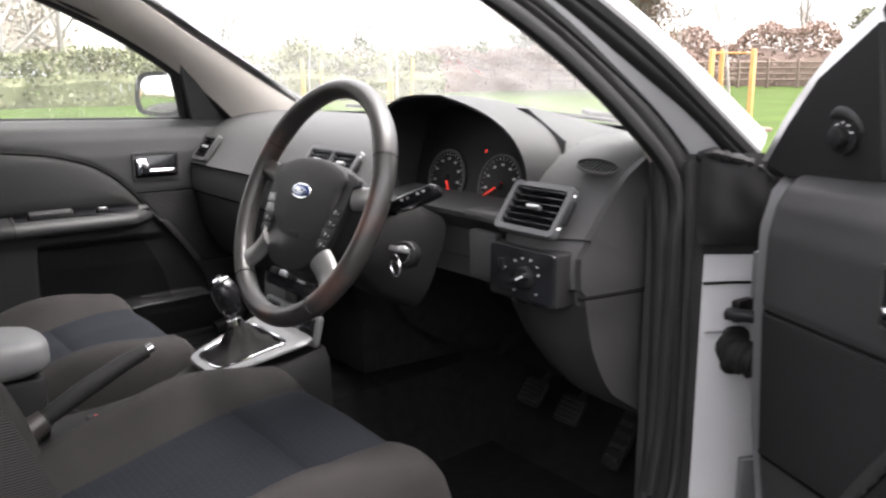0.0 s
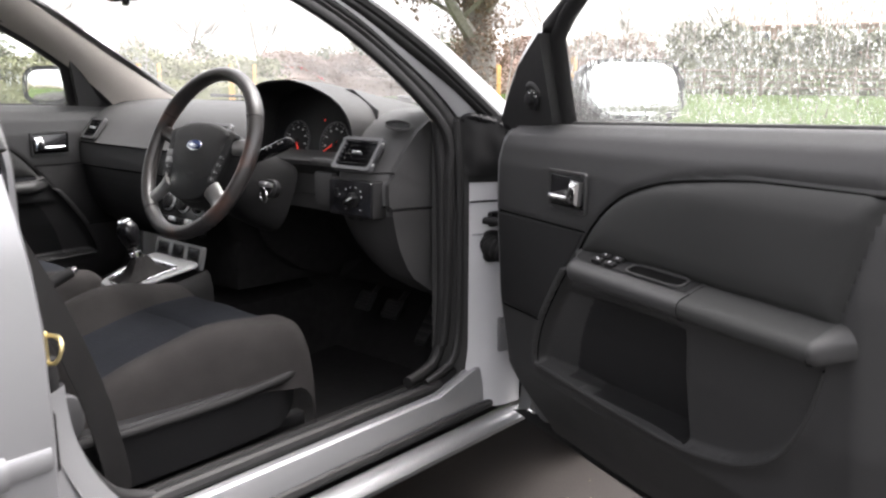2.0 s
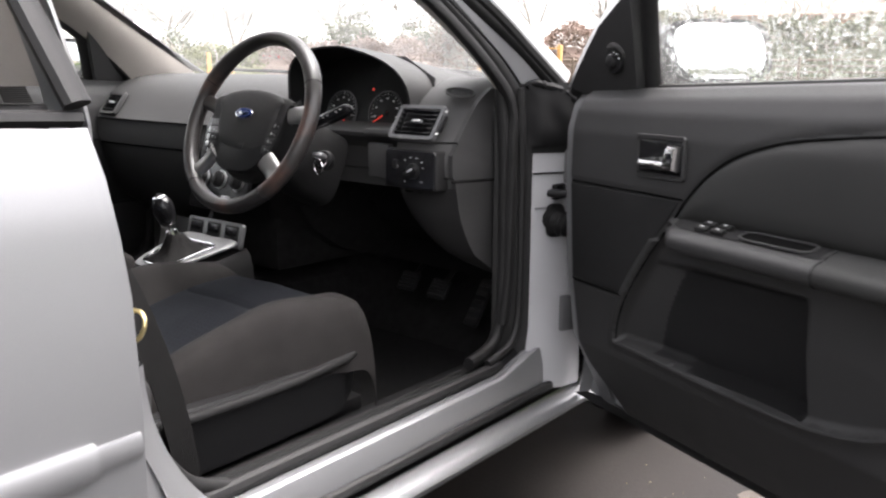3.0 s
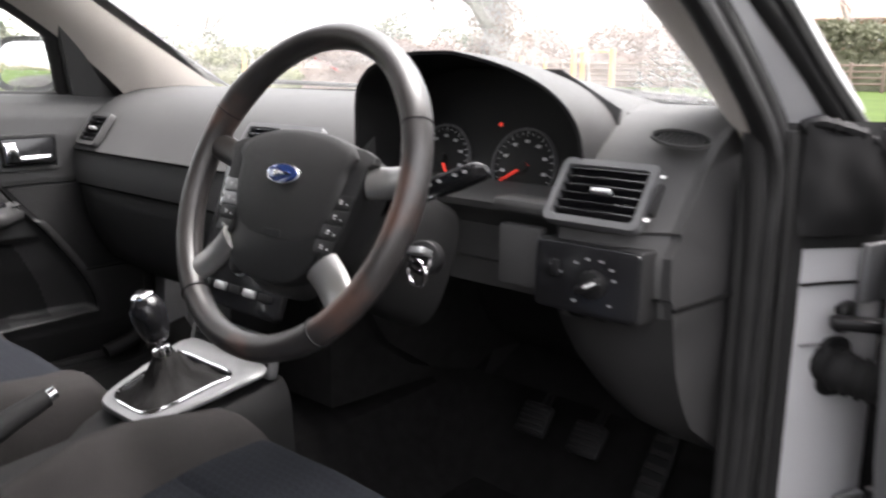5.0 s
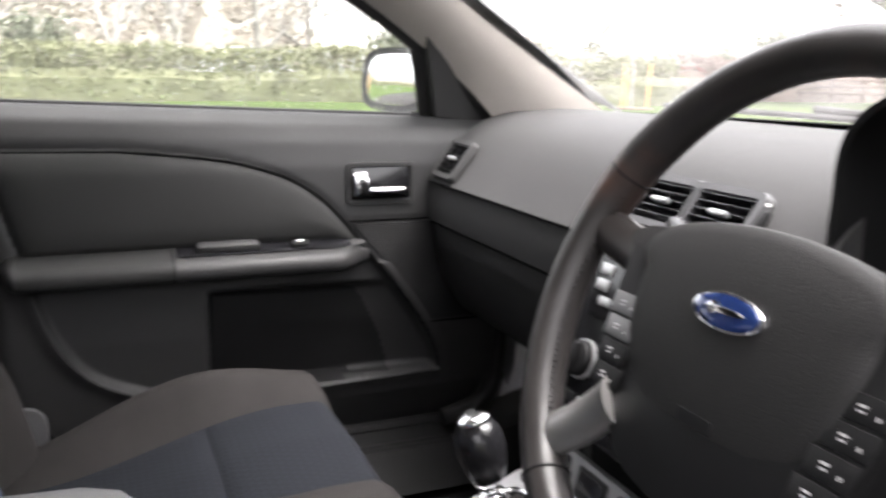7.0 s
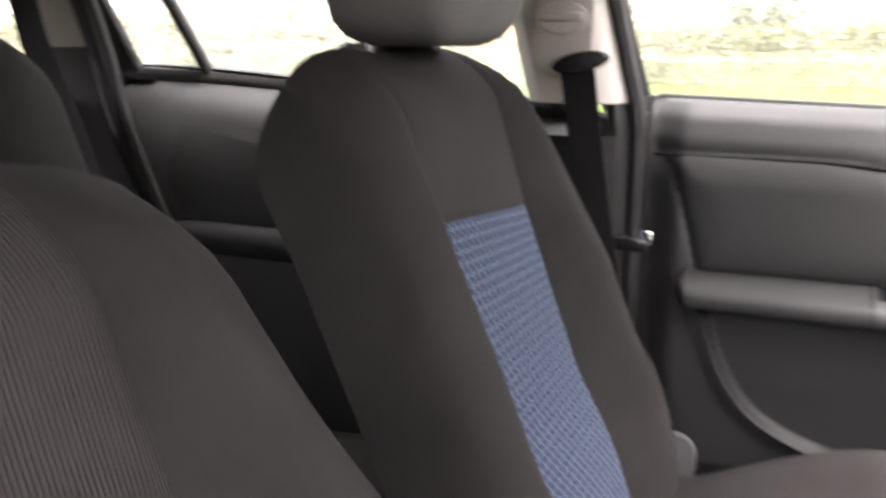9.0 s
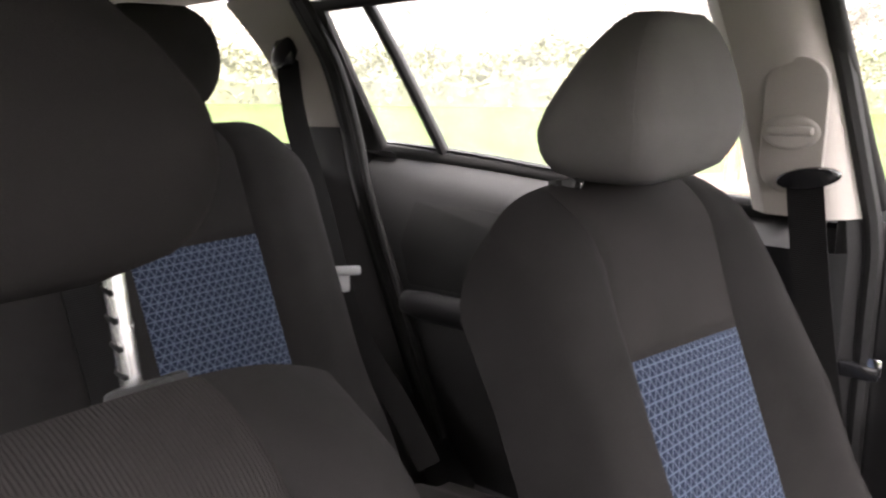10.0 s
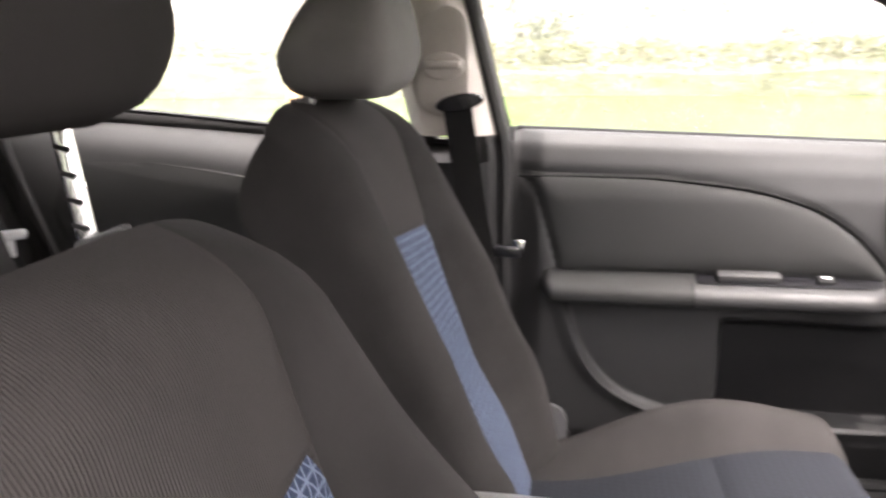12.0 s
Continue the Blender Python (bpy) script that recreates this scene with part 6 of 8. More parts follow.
bi = [(v.x, v.y) for v in spline([(-0.076, 0.056, 0), (0, 0.060, 0), (0.076, 0.056, 0), (0.074, 0.02, 0), (0.062, -0.052, 0), (0.044, -0.078, 0), (0, -0.082, 0), (-0.044, -0.078, 0), (-0.062, -0.052, 0), (-0.074, 0.02, 0)], 48, True)]
part("gear_surround", frame_plate(bo, bi, 0.008, bezel_m, 0.003), SATIN_DARK, cons, "satin silver gear surround")
part("gear_trim_ring", tube([bezel_m @ Vector((x * 1.0, y * 1.0, 0.0095)) for x, y in bi], 0.0022, 6, closed=True), CHROME, cons, "thin chrome ring")
swp = part("switch_fascia", plate(rrect(0.236, 0.064, 0.008), 0.010, facing((0, 0.142, 0.604), 14), 0.003), SATIN_DARK, cons, "silver fascia of three switches")
for k in range(3):
    part("switch_pod", plate(rrect(0.058, 0.050, 0.004), 0.002, facing((-0.076 + 0.076 * k, 0.142, 0.604), 14) @ Matrix.Translation((0, 0, 0.009)), 0.001), BLACK, swp, "square black switch")
    part("switch_pod_key", plate(rrect(0.048, 0.022, 0.003), 0.003, facing((-0.076 + 0.076 * k, 0.142, 0.604), 14) @ Matrix.Translation((0, 0.010, 0.0105)), 0.001), GLOSSBLACK, swp)

gear = thing("gear_lever", pose(0, 0.02, 0.56), "gear lever with a black and chrome knob and leather gaiter", "gear lever")
GAITER = mat("gaiter_leather", (0.012, 0.0115, 0.0115), 0.7, var=0.4, scale=30, grain=0.4, gscale=600, spec=0.06)
gait = []
for k, (s, z, ox, oy) in enumerate(((1.0, 0.560, 0, 0), (0.93, 0.568, 0, 0), (0.66, 0.574, -0.002, -0.004), (0.42, 0.586, -0.006, -0.006), (0.33, 0.602, -0.008, -0.006), (0.25, 0.614, -0.010, -0.006))):
    ring = []
    for q, (x, y) in enumerate(bi):
        w = 1 + 0.11 * math.sin(q * 1.7 + k * 2.1) * (1 if 0 < k < 5 else 0.2)
        ring.append(Vector((x * s * w + ox, 0.030 + y * s * w + oy, z + 0.25 * y * (1 - k / 6) + 0.004 * math.sin(q * 0.9 + k))))
    gait.append(ring)
part("gaiter", loft(gait), GAITER, gear, "creased black leather gaiter", angle=60)
gt = Vector((-0.018, 0.0, 0.690))
gb = Vector((-0.010, 0.022, 0.602))
gd = (gt - gb).normalized()
part("collar", tube([gb + gd * t for t in (0.0, 0.006, 0.007, 0.014, 0.016, 0.026, 0.028)], [0.017, 0.019, 0.013, 0.012, 0.016, 0.015, 0.009], 18), CHROME, gear, "stepped chrome collar")
part("lever_rod", tube([gb + gd * 0.026, gb + gd * 0.045], 0.007, 10), CHROME, gear)
knob_o = part("knob", tube([gb + gd * t for t in (0.040, 0.046, 0.060, 0.078, 0.096, 0.108, 0.116)], [0.015, 0.020, 0.024, 0.0275, 0.0265, 0.020, 0.009], 20), GLOSSBLACK, gear, "gloss black gear knob", angle=60)
part("knob_ring", tube([gb + gd * t for t in (0.039, 0.045)], [0.0165, 0.0175], 18), CHROME, knob_o, "chrome ring")
part("knob_cap", plate(oval(0.0175, 0.0175), 0.004, Matrix.Translation(gb + gd * 0.1115) @ gd.to_track_quat("Z", "Y").to_matrix().to_4x4(), 0.001, 0.003), CHROME, knob_o, "chrome shift-pattern cap")
for dx in (-0.006, 0, 0.006):
    part("pattern_bar", rbox(gb.x + gd.x * 0.1205 + dx, gb.y + gd.y * 0.1205, gb.z + gd.z * 0.1205, 0.0014, 0.011, 0.0012, 0, 1, (16, 0, 0)), BLACK, knob_o)

brake = thing("handbrake", pose(0.025, -0.40, 0.48), "black handbrake lever with a chrome button, released", "handbrake")
hp = [Vector((0.025, -0.175, 0.612)), Vector((0.027, -0.22, 0.597)), Vector((0.030, -0.29, 0.566)), Vector((0.032, -0.36, 0.530)), Vector((0.034, -0.43, 0.490))]
part("grip", tube(hp, [0.0135, 0.016, 0.0175, 0.0165, 0.015], 14), SWITCH, brake, "black vinyl grip", angle=60)
part("button", tube([hp[0] + Vector((0, 0.012, 0.005)), hp[0] + Vector((0, -0.002, -0.001))], [0.0085, 0.0095], 14), CHROME, brake, "chrome release button")
part("boot", tube([hp[3], hp[4], hp[4] + Vector((0, -0.05, -0.02))], [0.02, 0.034, 0.045], 12), LEATHER, brake, "black boot")
tray = thing("console_tray", pose(0.0, -0.19, 0.50), "small black console tray with a bright strip", "tray")
part("tray_box", frame_plate(rrect(0.062, 0.150, 0.010), rrect(0.050, 0.136, 0.007), 0.012, pose(0.040, -0.190, 0.494, 4), 0.003), BLACK, tray)
part("tray_floor", plate(rrect(0.054, 0.14, 0.008), 0.002, pose(0.040, -0.190, 0.494, 4)), BLACK, tray)
part("tray_strip", rbox(0.0675, -0.175, 0.5085, 0.005, 0.075, 0.002, 0.0008, 1, (4, 0, 0)), SATIN, tray, "bright strip")
arm_rest = cons
part("armrest_lid", loft([[Vector((-0.02 + 0.075 * s * math.copysign(abs(math.cos(b)) ** 0.5, math.cos(b)), y, 0.643 + dz + 0.036 * s * math.copysign(abs(math.sin(b)) ** 0.6, math.sin(b)))) for b in [2 * math.pi * q / 24 for q in range(24)]] for y, s, dz in ((-0.335, 0.25, -0.004), (-0.340, 0.6, 0), (-0.355, 0.85, 0), (-0.39, 1, 0), (-0.5, 1.02, 0.004), (-0.62, 1, 0.006), (-0.66, 0.8, 0.006))]), GREYVINYL, arm_rest, "grey padded lid", angle=60)
part("armrest_box", rbox(-0.02, -0.50, 0.545, 0.105, 0.30, 0.12, 0.012, 2), BLACK, arm_rest)

# pedals
for nm, px, py, pz, w, h, lab in (("pedal", 0.345, 0.515, 0.455, 0.060, 0.056, "black rubber clutch pedal"), ("pedal", 0.452, 0.515, 0.450, 0.062, 0.056, "black rubber brake pedal"), ("pedal", 0.565, 0.545, 0.425, 0.042, 0.135, "worn black rubber accelerator pedal")):
    pd = thing(nm, facing((px, py, pz), 38), lab, "pedal", "pedals")
    part("pad", plate(rrect(w, h, 0.008), 0.010, Matrix.Identity(4), 0.003), BLACK, pd, local=True)
    for k in range(5):
        part("rib", rbox(0, -h * 0.36 + h * 0.18 * k, 0.0115, w * 0.8, h * 0.07, 0.004, 0.001, 1), RUBBER, pd, local=True)
    part("arm", tube([(0, 0, -0.002), (0, 0.06, -0.02), (0, 0.20, -0.05)], 0.007, 8), BLACK, pd, local=True)


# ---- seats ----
# driver's headrest: the same cloth again, with its shade put into the colour
HEADCLOTH_SHADED = mat("headrest_cloth_shaded", (0.0185, 0.0171, 0.0168), 0.95, var=0.25, scale=9, grain=0.6, gscale=1500, spec=0.12)
def seat(x, dz, label, front_pad, hr_lift, belt_side, back_h, seam_y, front_y, back_y, head_y, post_back, head_x, head_mat, name="front_seat"):
    """Bucket seat: cushion and backrest each cut from one smooth body into centre panels and bolsters."""
    ob = thing(name, pose(x, -0.30, 0.30), label, "car seat", "front seats")
    X0 = Vector((x, 0, dz))
    # cushion
    def cush(s, t):
        """s across -1..1, t from the rear 0 to over the front edge 1."""
        a = abs(s)
        if t < 0.84:
            y = -0.56 + (front_y + 0.56) * t / 0.84
            zc = 0.470 + 0.082 * smooth(-0.50, front_y - 0.04, y)
            fwd = 0
        else:
            q = (t - 0.84) / 0.16
            ang = q * radians(115)
            y = front_y + 0.045 * math.sin(ang)
            zc = 0.552 - 0.045 * (1 - math.cos(ang)) - 0.09 * q * q
        wide = 0.258 + 0.026 * smooth(-0.5, 0.0, y)
        up_b = 0.056 * smooth(-0.62, -0.30, y) * (1 - 0.80 * smooth(front_y - 0.22, front_y + 0.02, y))
        if a < 0.54:
            px, h = 0.142 * a / 0.54, -0.004 * math.sin(math.pi * a / 0.54 * 0.5)
        elif a < 0.80:
            q = (a - 0.54) / 0.26
            px, h = 0.142 + (wide - 0.044 - 0.142) * q, up_b * smooth(0, 1, q) + 0.006 * math.sin(math.pi * q)
        else:
            q = (a - 0.80) / 0.20
            ang = q * math.pi / 2
            px, h = wide - 0.044 + 0.044 * math.sin(ang), up_b - 0.044 * (1 - math.cos(ang)) - 0.105 * q ** 3
        seam = 0.006 * math.exp(-((a - 0.54) / 0.022) ** 2)
        if a < 0.54:
            seam = max(seam, 0.006 * math.exp(-((y - seam_y) / 0.010) ** 2))
        return X0 + Vector((math.copysign(px, s), y, zc + h - seam))
    ts = sorted(list(np.linspace(0, 0.84, 30)) + [0.575, 0.580, 0.585, 0.570] + list(np.linspace(0.86, 1, 9)))
    t_seam = (seam_y + 0.56) / (front_y + 0.56) * 0.84

    def piece(fn, s0, s1, t0, t1, ns, nt, mat_, nm, lab=""):
        P, UV = [], []
        for i in range(nt + 1):
            t = t0 + (t1 - t0) * i / nt
            P.append([fn(s0 + (s1 - s0) * j / ns, t) for j in range(ns + 1)])
        vv = 0
        for i in range(nt + 1):
            if i:
                vv += (P[i][ns // 2] - P[i - 1][ns // 2]).length
            UV.append([(P[i][j].x - x, vv) for j in range(ns + 1)])
        return part(nm, grid(P, UV), mat_, ob, lab, angle=75, clean=False)
    piece(cush, -1, -0.54, 0, 1, 18, 40, CLOTH, "cushion_bolster", "dark cloth cushion bolster")
    piece(cush, 0.54, 1, 0, 1, 18, 40, CLOTH, "cushion_bolster", "dark cloth cushion bolster")
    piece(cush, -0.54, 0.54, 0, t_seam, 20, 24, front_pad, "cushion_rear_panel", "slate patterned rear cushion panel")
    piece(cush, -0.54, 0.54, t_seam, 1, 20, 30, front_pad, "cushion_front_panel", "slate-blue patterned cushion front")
    # backrest
    O, U, N = Vector((x, back_y, 0.47 + dz)), Vector((0, -math.sin(radians(RECLINE)), math.cos(radians(RECLINE)))), Vector((0, math.cos(radians(RECLINE)), math.sin(radians(RECLINE))))
    HB = back_h

    def back(s, t):
        """s: -1..1 the front face, wrapping at the ends to the sides; t up to 1 at the crown."""
        a = abs(s)
        h = HB * t
        wide = lerp_table([(0, 0.240), (0.2, 0.264), (0.5, 0.268), (0.75, 0.262), (0.88, 0.255), (1, 0.243)], t) * (lerp_table([(0, 1.07), (0.3, 1.115), (0.48, 1.045), (0.62, 0.980), (0.75, 0.932), (0.9, 0.925), (1, 0.945)], t) if belt_side > 0 and s < 0 else 0.965 if belt_side > 0 else lerp_table([(0, 0.985), (0.5, 0.995), (0.72, 0.948), (0.85, 0.955), (1, 0.985)], t) if s > 0 else 1.0 + 0.035 * smooth(0.75, 0.4, t))
        pan = lerp_table([(0, 0.135), (0.2, 0.160), (0.38, 0.168), (0.55, 0.160), (0.66, 0.150), (1, 0.135)], t)
        bol = lerp_table([(0, 0.046), (0.25, 0.070), (0.5, 0.062), (0.75, 0.032), (0.9, 0.010), (1, 0.0)], t)
        depth = 0.0 - 0.012 * math.sin(math.pi * min(1, t * 1.1)) + 0.018 * smooth(0.35, 0.12, t)
        crown = smooth(0.86, 1.0, t)
        if a < 0.50:
            px, d = pan * a / 0.50, 0
        elif a < 0.74:
            q = (a - 0.50) / 0.24
            px, d = pan + (wide - 0.045 - pan) * q, bol * smooth(0, 1, q) + 0.006 * math.sin(math.pi * q)
        else:
            q = (a - 0.74) / 0.26
            ang = min(1, q / 0.55) * math.pi / 2
            px, d = wide - 0.045 + 0.045 * math.sin(ang), bol - 0.045 * (1 - math.cos(ang)) - 0.085 * max(0, (q - 0.45) / 0.55)
        seam = 0.006 * math.exp(-((a - 0.50) / 0.02) ** 2)
        if a < 0.5:
            t_cut = BLUE_T - 0.045 * belt_side * (s - 0.5 * belt_side)
            h = HB * (t_cut * t / BLUE_T if t < BLUE_T else t_cut + (1 - t_cut) * (t - BLUE_T) / (1 - BLUE_T))
            seam = max(seam, 0.005 * math.exp(-((t - BLUE_T) / 0.010) ** 2))
        drop = 0.036 * (px / 0.243) ** 5 * smooth(0.6, 1.0, t)
        d = d + depth - seam
        if belt_side > 0 and s < 0 and a > 0.5:
            d += 0.020 * smooth(0.5, 0.74, a) * smooth(0.72, 0.35, t)
        d = d * (1 - crown) + (-0.058) * crown + 0.0
        hh = h - drop if t < 0.86 else HB * 0.86 + HB * 0.14 * math.sin((t - 0.86) / 0.14 * math.pi / 2) - drop
        return O + Vector((math.copysign(px, s), 0, 0)) + U * hh + N * d
    piece(back, -1, -0.5, 0, 1, 20, 44, CLOTH, "backrest_bolster", "dark cloth backrest bolster")
    piece(back, 0.5, 1, 0, 1, 20, 44, CLOTH, "backrest_bolster", "dark cloth backrest bolster")
    piece(back, -0.5, 0.5, 0, BLUE_T, 20, 30, BLUE, "backrest_blue_panel", "blue lattice-patterned cloth panel")
    piece(back, -0.5, 0.5, BLUE_T, 1, 20, 26, CLOTH_MID, "backrest_upper_panel", "plain charcoal upper panel")

    def rear(s, t):
        e, m_ = back(1 if s > 0 else -1, t), back(0, t)
        mid = O + U * ((m_ - O).dot(U)) + N * (-0.125 * (1 - smooth(0.86, 1.0, t)) - 0.058 * smooth(0.86, 1.0, t))
        return Vector((O.x + (e.x - O.x) * s / (1 if s > 0 else -1) * (1 if s > 0 else 1) if s else O.x, 0, 0)) * 0 + (e.lerp(mid, 1 - abs(s) ** 3) if s else mid) * 1.0 + Vector(((O.x + (e.x - O.x) * abs(s)) - (e.lerp(mid, 1 - abs(s) ** 3) if s else mid).x, 0, 0))
    piece(rear, -1, 1, 0, 1, 20, 20, CLOTH, "backrest_rear", "dark cloth seat back")
    # headrest on two notched posts
    base = O + U * (HB - 0.002) + N * post_back
    hz = hr_lift
    for sx in (-0.084 + head_x - 0.006 * (belt_side > 0), 0.084 + head_x):
        out = 1 if sx > head_x else -1
        g = part("post_guide", plate(oval(0.021, 0.013, 24), 0.012, Matrix.Translation((0, 0, -0.010)), 0.003), DASH, ob, "grey oval post guide", local=True)
        part("release_button", rbox(0.024 * out, 0.0, -0.001, 0.012, 0.011, 0.007, 0.002), DASH, g, "grey release button", local=True)
        g.matrix_basis = Matrix.Translation(base + Vector((sx, 0, 0.002)) - world_of(ob).translation) @ Matrix.Rotation(radians(RECLINE - 4), 4, "X")
        p0, p1 = base + Vector((sx, 0, -0.05)), base + Vector((sx, head_y * 0.9, 0)) + U * (hz + 0.06)
        post = part("headrest_post", tube([p0, p1], 0.0068, 12), STEEL, ob, "notched steel headrest post")
        for k in range(6):
            q = p0.lerp(p1, 0.33 + 0.09 * k)
            part("notch", rbox(q.x + 0.0054, q.y + 0.001, q.z, 0.004, 0.011, 0.0035, 0.001, 1, (-14, 0, 0)), BLACK, post)
    hb = base + U * hz + Vector((head_x, head_y, 0))
    rings = []
    for k in range(17):
        t = k / 16
        e = math.sin(math.pi * min(1, max(0.0, t * 0.985 + 0.0075)))
        rz = min(1.0, (e ** 0.14))
        if belt_side > 0:
            wx = lerp_table([(0, 0.134), (0.12, 0.140), (0.35, 0.137), (0.55, 0.127), (0.75, 0.108), (0.9, 0.086), (1, 0.068)], t) * rz
            f = lerp_table([(0, 0.060), (0.3, 0.064), (0.55, 0.058), (0.75, 0.044), (1, 0.022)], t)
        else:
            wx = lerp_table([(0, 0.130), (0.15, 0.146), (0.45, 0.143), (0.75, 0.126), (1, 0.098)], t) * rz
            f = lerp_table([(0, 0.060), (0.3, 0.066), (1, 0.044)], t)
        bk = lerp_table([(0, -0.088), (0.3, -0.085), (1, -0.008)], t)
        cy_, hy = (f + bk) / 2, (f - bk) / 2 * rz
        z = (0.168 if belt_side > 0 else 0.177) * t
        ring = []
        for q in range(56):
            b = 2 * math.pi * q / 56
            cx_, sy_ = math.cos(b), math.sin(b)
            px = wx * math.copysign(abs(cx_) ** 0.30, cx_)
            # the sides turn back in a flat facet
            py = cy_ + hy * math.copysign(abs(sy_) ** (0.26 if sy_ > 0 else 0.75), sy_) - 0.012 * abs(cx_) ** 3
            ring.append(hb + Vector((px, py, z)))
        rings.append(ring)
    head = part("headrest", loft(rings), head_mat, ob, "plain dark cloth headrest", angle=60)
    for q in (5, 23):
        part("headrest_seam", tube([r[q] for r in rings[1:16]], 0.0009, 6), head_mat, head, "sewn edge of the headrest front")
    # plastic side skirts, height handle and rails
    for s in (1, -1):
        sk = []
        for k in range(16):
            t = k / 15
            y = -0.60 + (front_y + 0.645) * t
            ztop = lerp_table([(0, 0.455), (0.3, 0.448), (0.65, 0.446), (0.88, 0.452), (1, 0.462)], t)
            zb = 0.33 + 0.05 * smooth(0.85, 1, t)
            xo = x + s * (0.270 + 0.018 * math.sin(math.pi * t) - 0.05 * smooth(0.88, 1, t) ** 2)
            sk.append([Vector((xo - s * 0.03, y, ztop + 0.012 + dz)), Vector((xo - s * 0.006, y, ztop + 0.010 + dz)), Vector((xo + s * 0.004, y, ztop - 0.006 + dz)), Vector((xo, y, ztop - 0.03 + dz)), Vector((xo - s * 0.004, y, (ztop + zb) / 2 + dz)), Vector((xo - s * 0.012, y, zb))])
        part("skirt_lip", tube([Vector((r[2].x + s * 0.002, r[2].y, r[2].z + 0.004)) for r in sk], 0.010, 10), SWITCH, ob, "rolled lip of the skirt")
        part("side_skirt", grid(sk), BLACK, ob, "dark grey plastic side skirt")
        part("seat_rail", rbox(x + s * 0.20, -0.22, 0.305, 0.035, 0.62, 0.035, 0.006), BLACK, ob, "seat rail")
        part("skirt_screw", plate(oval(0.008, 0.008, 14), 0.005, Matrix.Translation((x + s * 0.272, -0.20, 0.412 + dz)) @ Matrix.Rotation(radians(90 * s), 4, "Y"), 0.002), CHROME, ob, "bright skirt screw")
    part("front_valance", rbox(x, front_y - 0.03, 0.40 + dz, 0.44, 0.03, 0.10, 0.012, 2), BLACK, ob)
    # recliner cover by the belt side, pale
    part("recliner_cover", join(plate(rrect(0.085, 0.10, 0.03), 0.020, Matrix.Translation((x + belt_side * 0.262, -0.50, 0.50 + dz)) @ Matrix.Rotation(radians(90 * belt_side), 4, "Y"), 0.006)), VENTGREY, ob, "grey recliner cover")
    return ob


seat(0.368, 0.0, "driver's seat in dark cloth with a slate patterned cushion", BLUE_DARK, 0.078, 1, 0.613, -0.105, 0.022, -0.468, 0.018, -0.078, -0.018, HEADCLOTH_SHADED)
seat(-0.372, 0.0, "passenger's seat in dark cloth with a blue lattice panel", BLUE_DARK, 0.002, -1, 0.668, -0.226, -0.055, -0.520, 0.058, -0.058, 0.0, HEADCLOTH_LIT)


# ---- belts ----
def belt(side, label):
    b = thing("seat_belt", pose(side * 0.69, -0.62, 1.06), label, "seat belt", "front belts")
    x = side * 0.640
    part("height_slide", plate(rrect(0.083, 0.178, 0.036), 0.004, Matrix.Translation((side * 0.6535, -0.668, 1.128)) @ Matrix.Rotation(radians(-90 * side), 4, "Y") @ Matrix.Rotation(radians(90), 4, "Z"), 0.004), PILLAR, b, "beige belt height slide")
    part("slide_button", loft([[Vector((side * (0.643 - o), -0.668 + 0.036 * k * math.cos(q), 1.120 + 0.022 * k * math.sin(q))) for q in [2 * math.pi * w / 20 for w in range(20)]] for o, k in ((0, 1.05), (0.002, 1.0), (0.0035, 0.85), (0.004, 0.5), (0.0042, 0.2))]), PILLAR, b, "beige push button")
    part("button_grip", rbox(side * 0.639, -0.668, 1.122, 0.012, 0.060, 0.013, 0.005, 3), PILLAR, b, "raised grip of the button")
    part("belt_slot", plate(oval(0.040, 0.014), 0.014, Matrix.Translation((side * 0.644, -0.640, 1.062)) @ Matrix.Rotation(radians(-90 * side), 4, "Y") @ Matrix.Rotation(radians(100), 4, "Z"), 0.004), GLOSSBLACK, b, "black belt guide")
    pts = [Vector((x, -0.645, 1.060)), Vector((side * 0.636, -0.632, 0.98)), Vector((side * 0.640, -0.612, 0.85)), Vector((side * 0.645, -0.580, 0.70)), Vector((side * 0.655, -0.520, 0.56)), Vector((side * 0.668, -0.44, 0.43)), Vector((side * 0.672, -0.41, 0.36))]
    if side > 0:
        pts = [Vector((x, -0.645, 1.060)), Vector((0.648, -0.610, 0.96)), Vector((0.665, -0.560, 0.84)), Vector((0.684, -0.510, 0.72)), Vector((0.690, -0.478, 0.63)), Vector((0.688, -0.450, 0.54)), Vector((0.684, -0.425, 0.43)), Vector((0.676, -0.410, 0.345))]
    part("webbing", strap(spline(pts, 18), 0.047, (0.0, 1.0, 0.28)), WEB, b, "black webbing")
    part("tongue_stop", rbox(side * 0.655, -0.560, 0.812, 0.020, 0.052, 0.020, 0.004, 2), GLOSSBLACK, b, "black tongue")
    part("tongue", rbox(side * 0.650, -0.540, 0.822, 0.004, 0.018, 0.022, 0.001), CHROME, b, "bright steel tongue")
    return b


belt(-1, "passenger's black seat belt hanging from a beige pillar")
belt(1, "driver's black seat belt hanging beside the seat")
for side in (1, -1):
    bk = thing("belt_buckle", pose(side * 0.115, -0.326, 0.45 if side > 0 else 0.395, -25, 0, 0), "black belt buckle with a red release button", "buckle", "belt buckles")
    part("housing", rbox(0, 0, 0.055, 0.030, 0.055, 0.085, 0.008, 2), BLACK, bk, local=True)
    part("release_button", rbox(0, 0.004, 0.097, 0.019, 0.038, 0.006, 0.002), RED, bk, "red release button", local=True)
    part("stem", rbox(0, 0, -0.01, 0.016, 0.03, 0.08, 0.004), BLACK, bk, local=True)

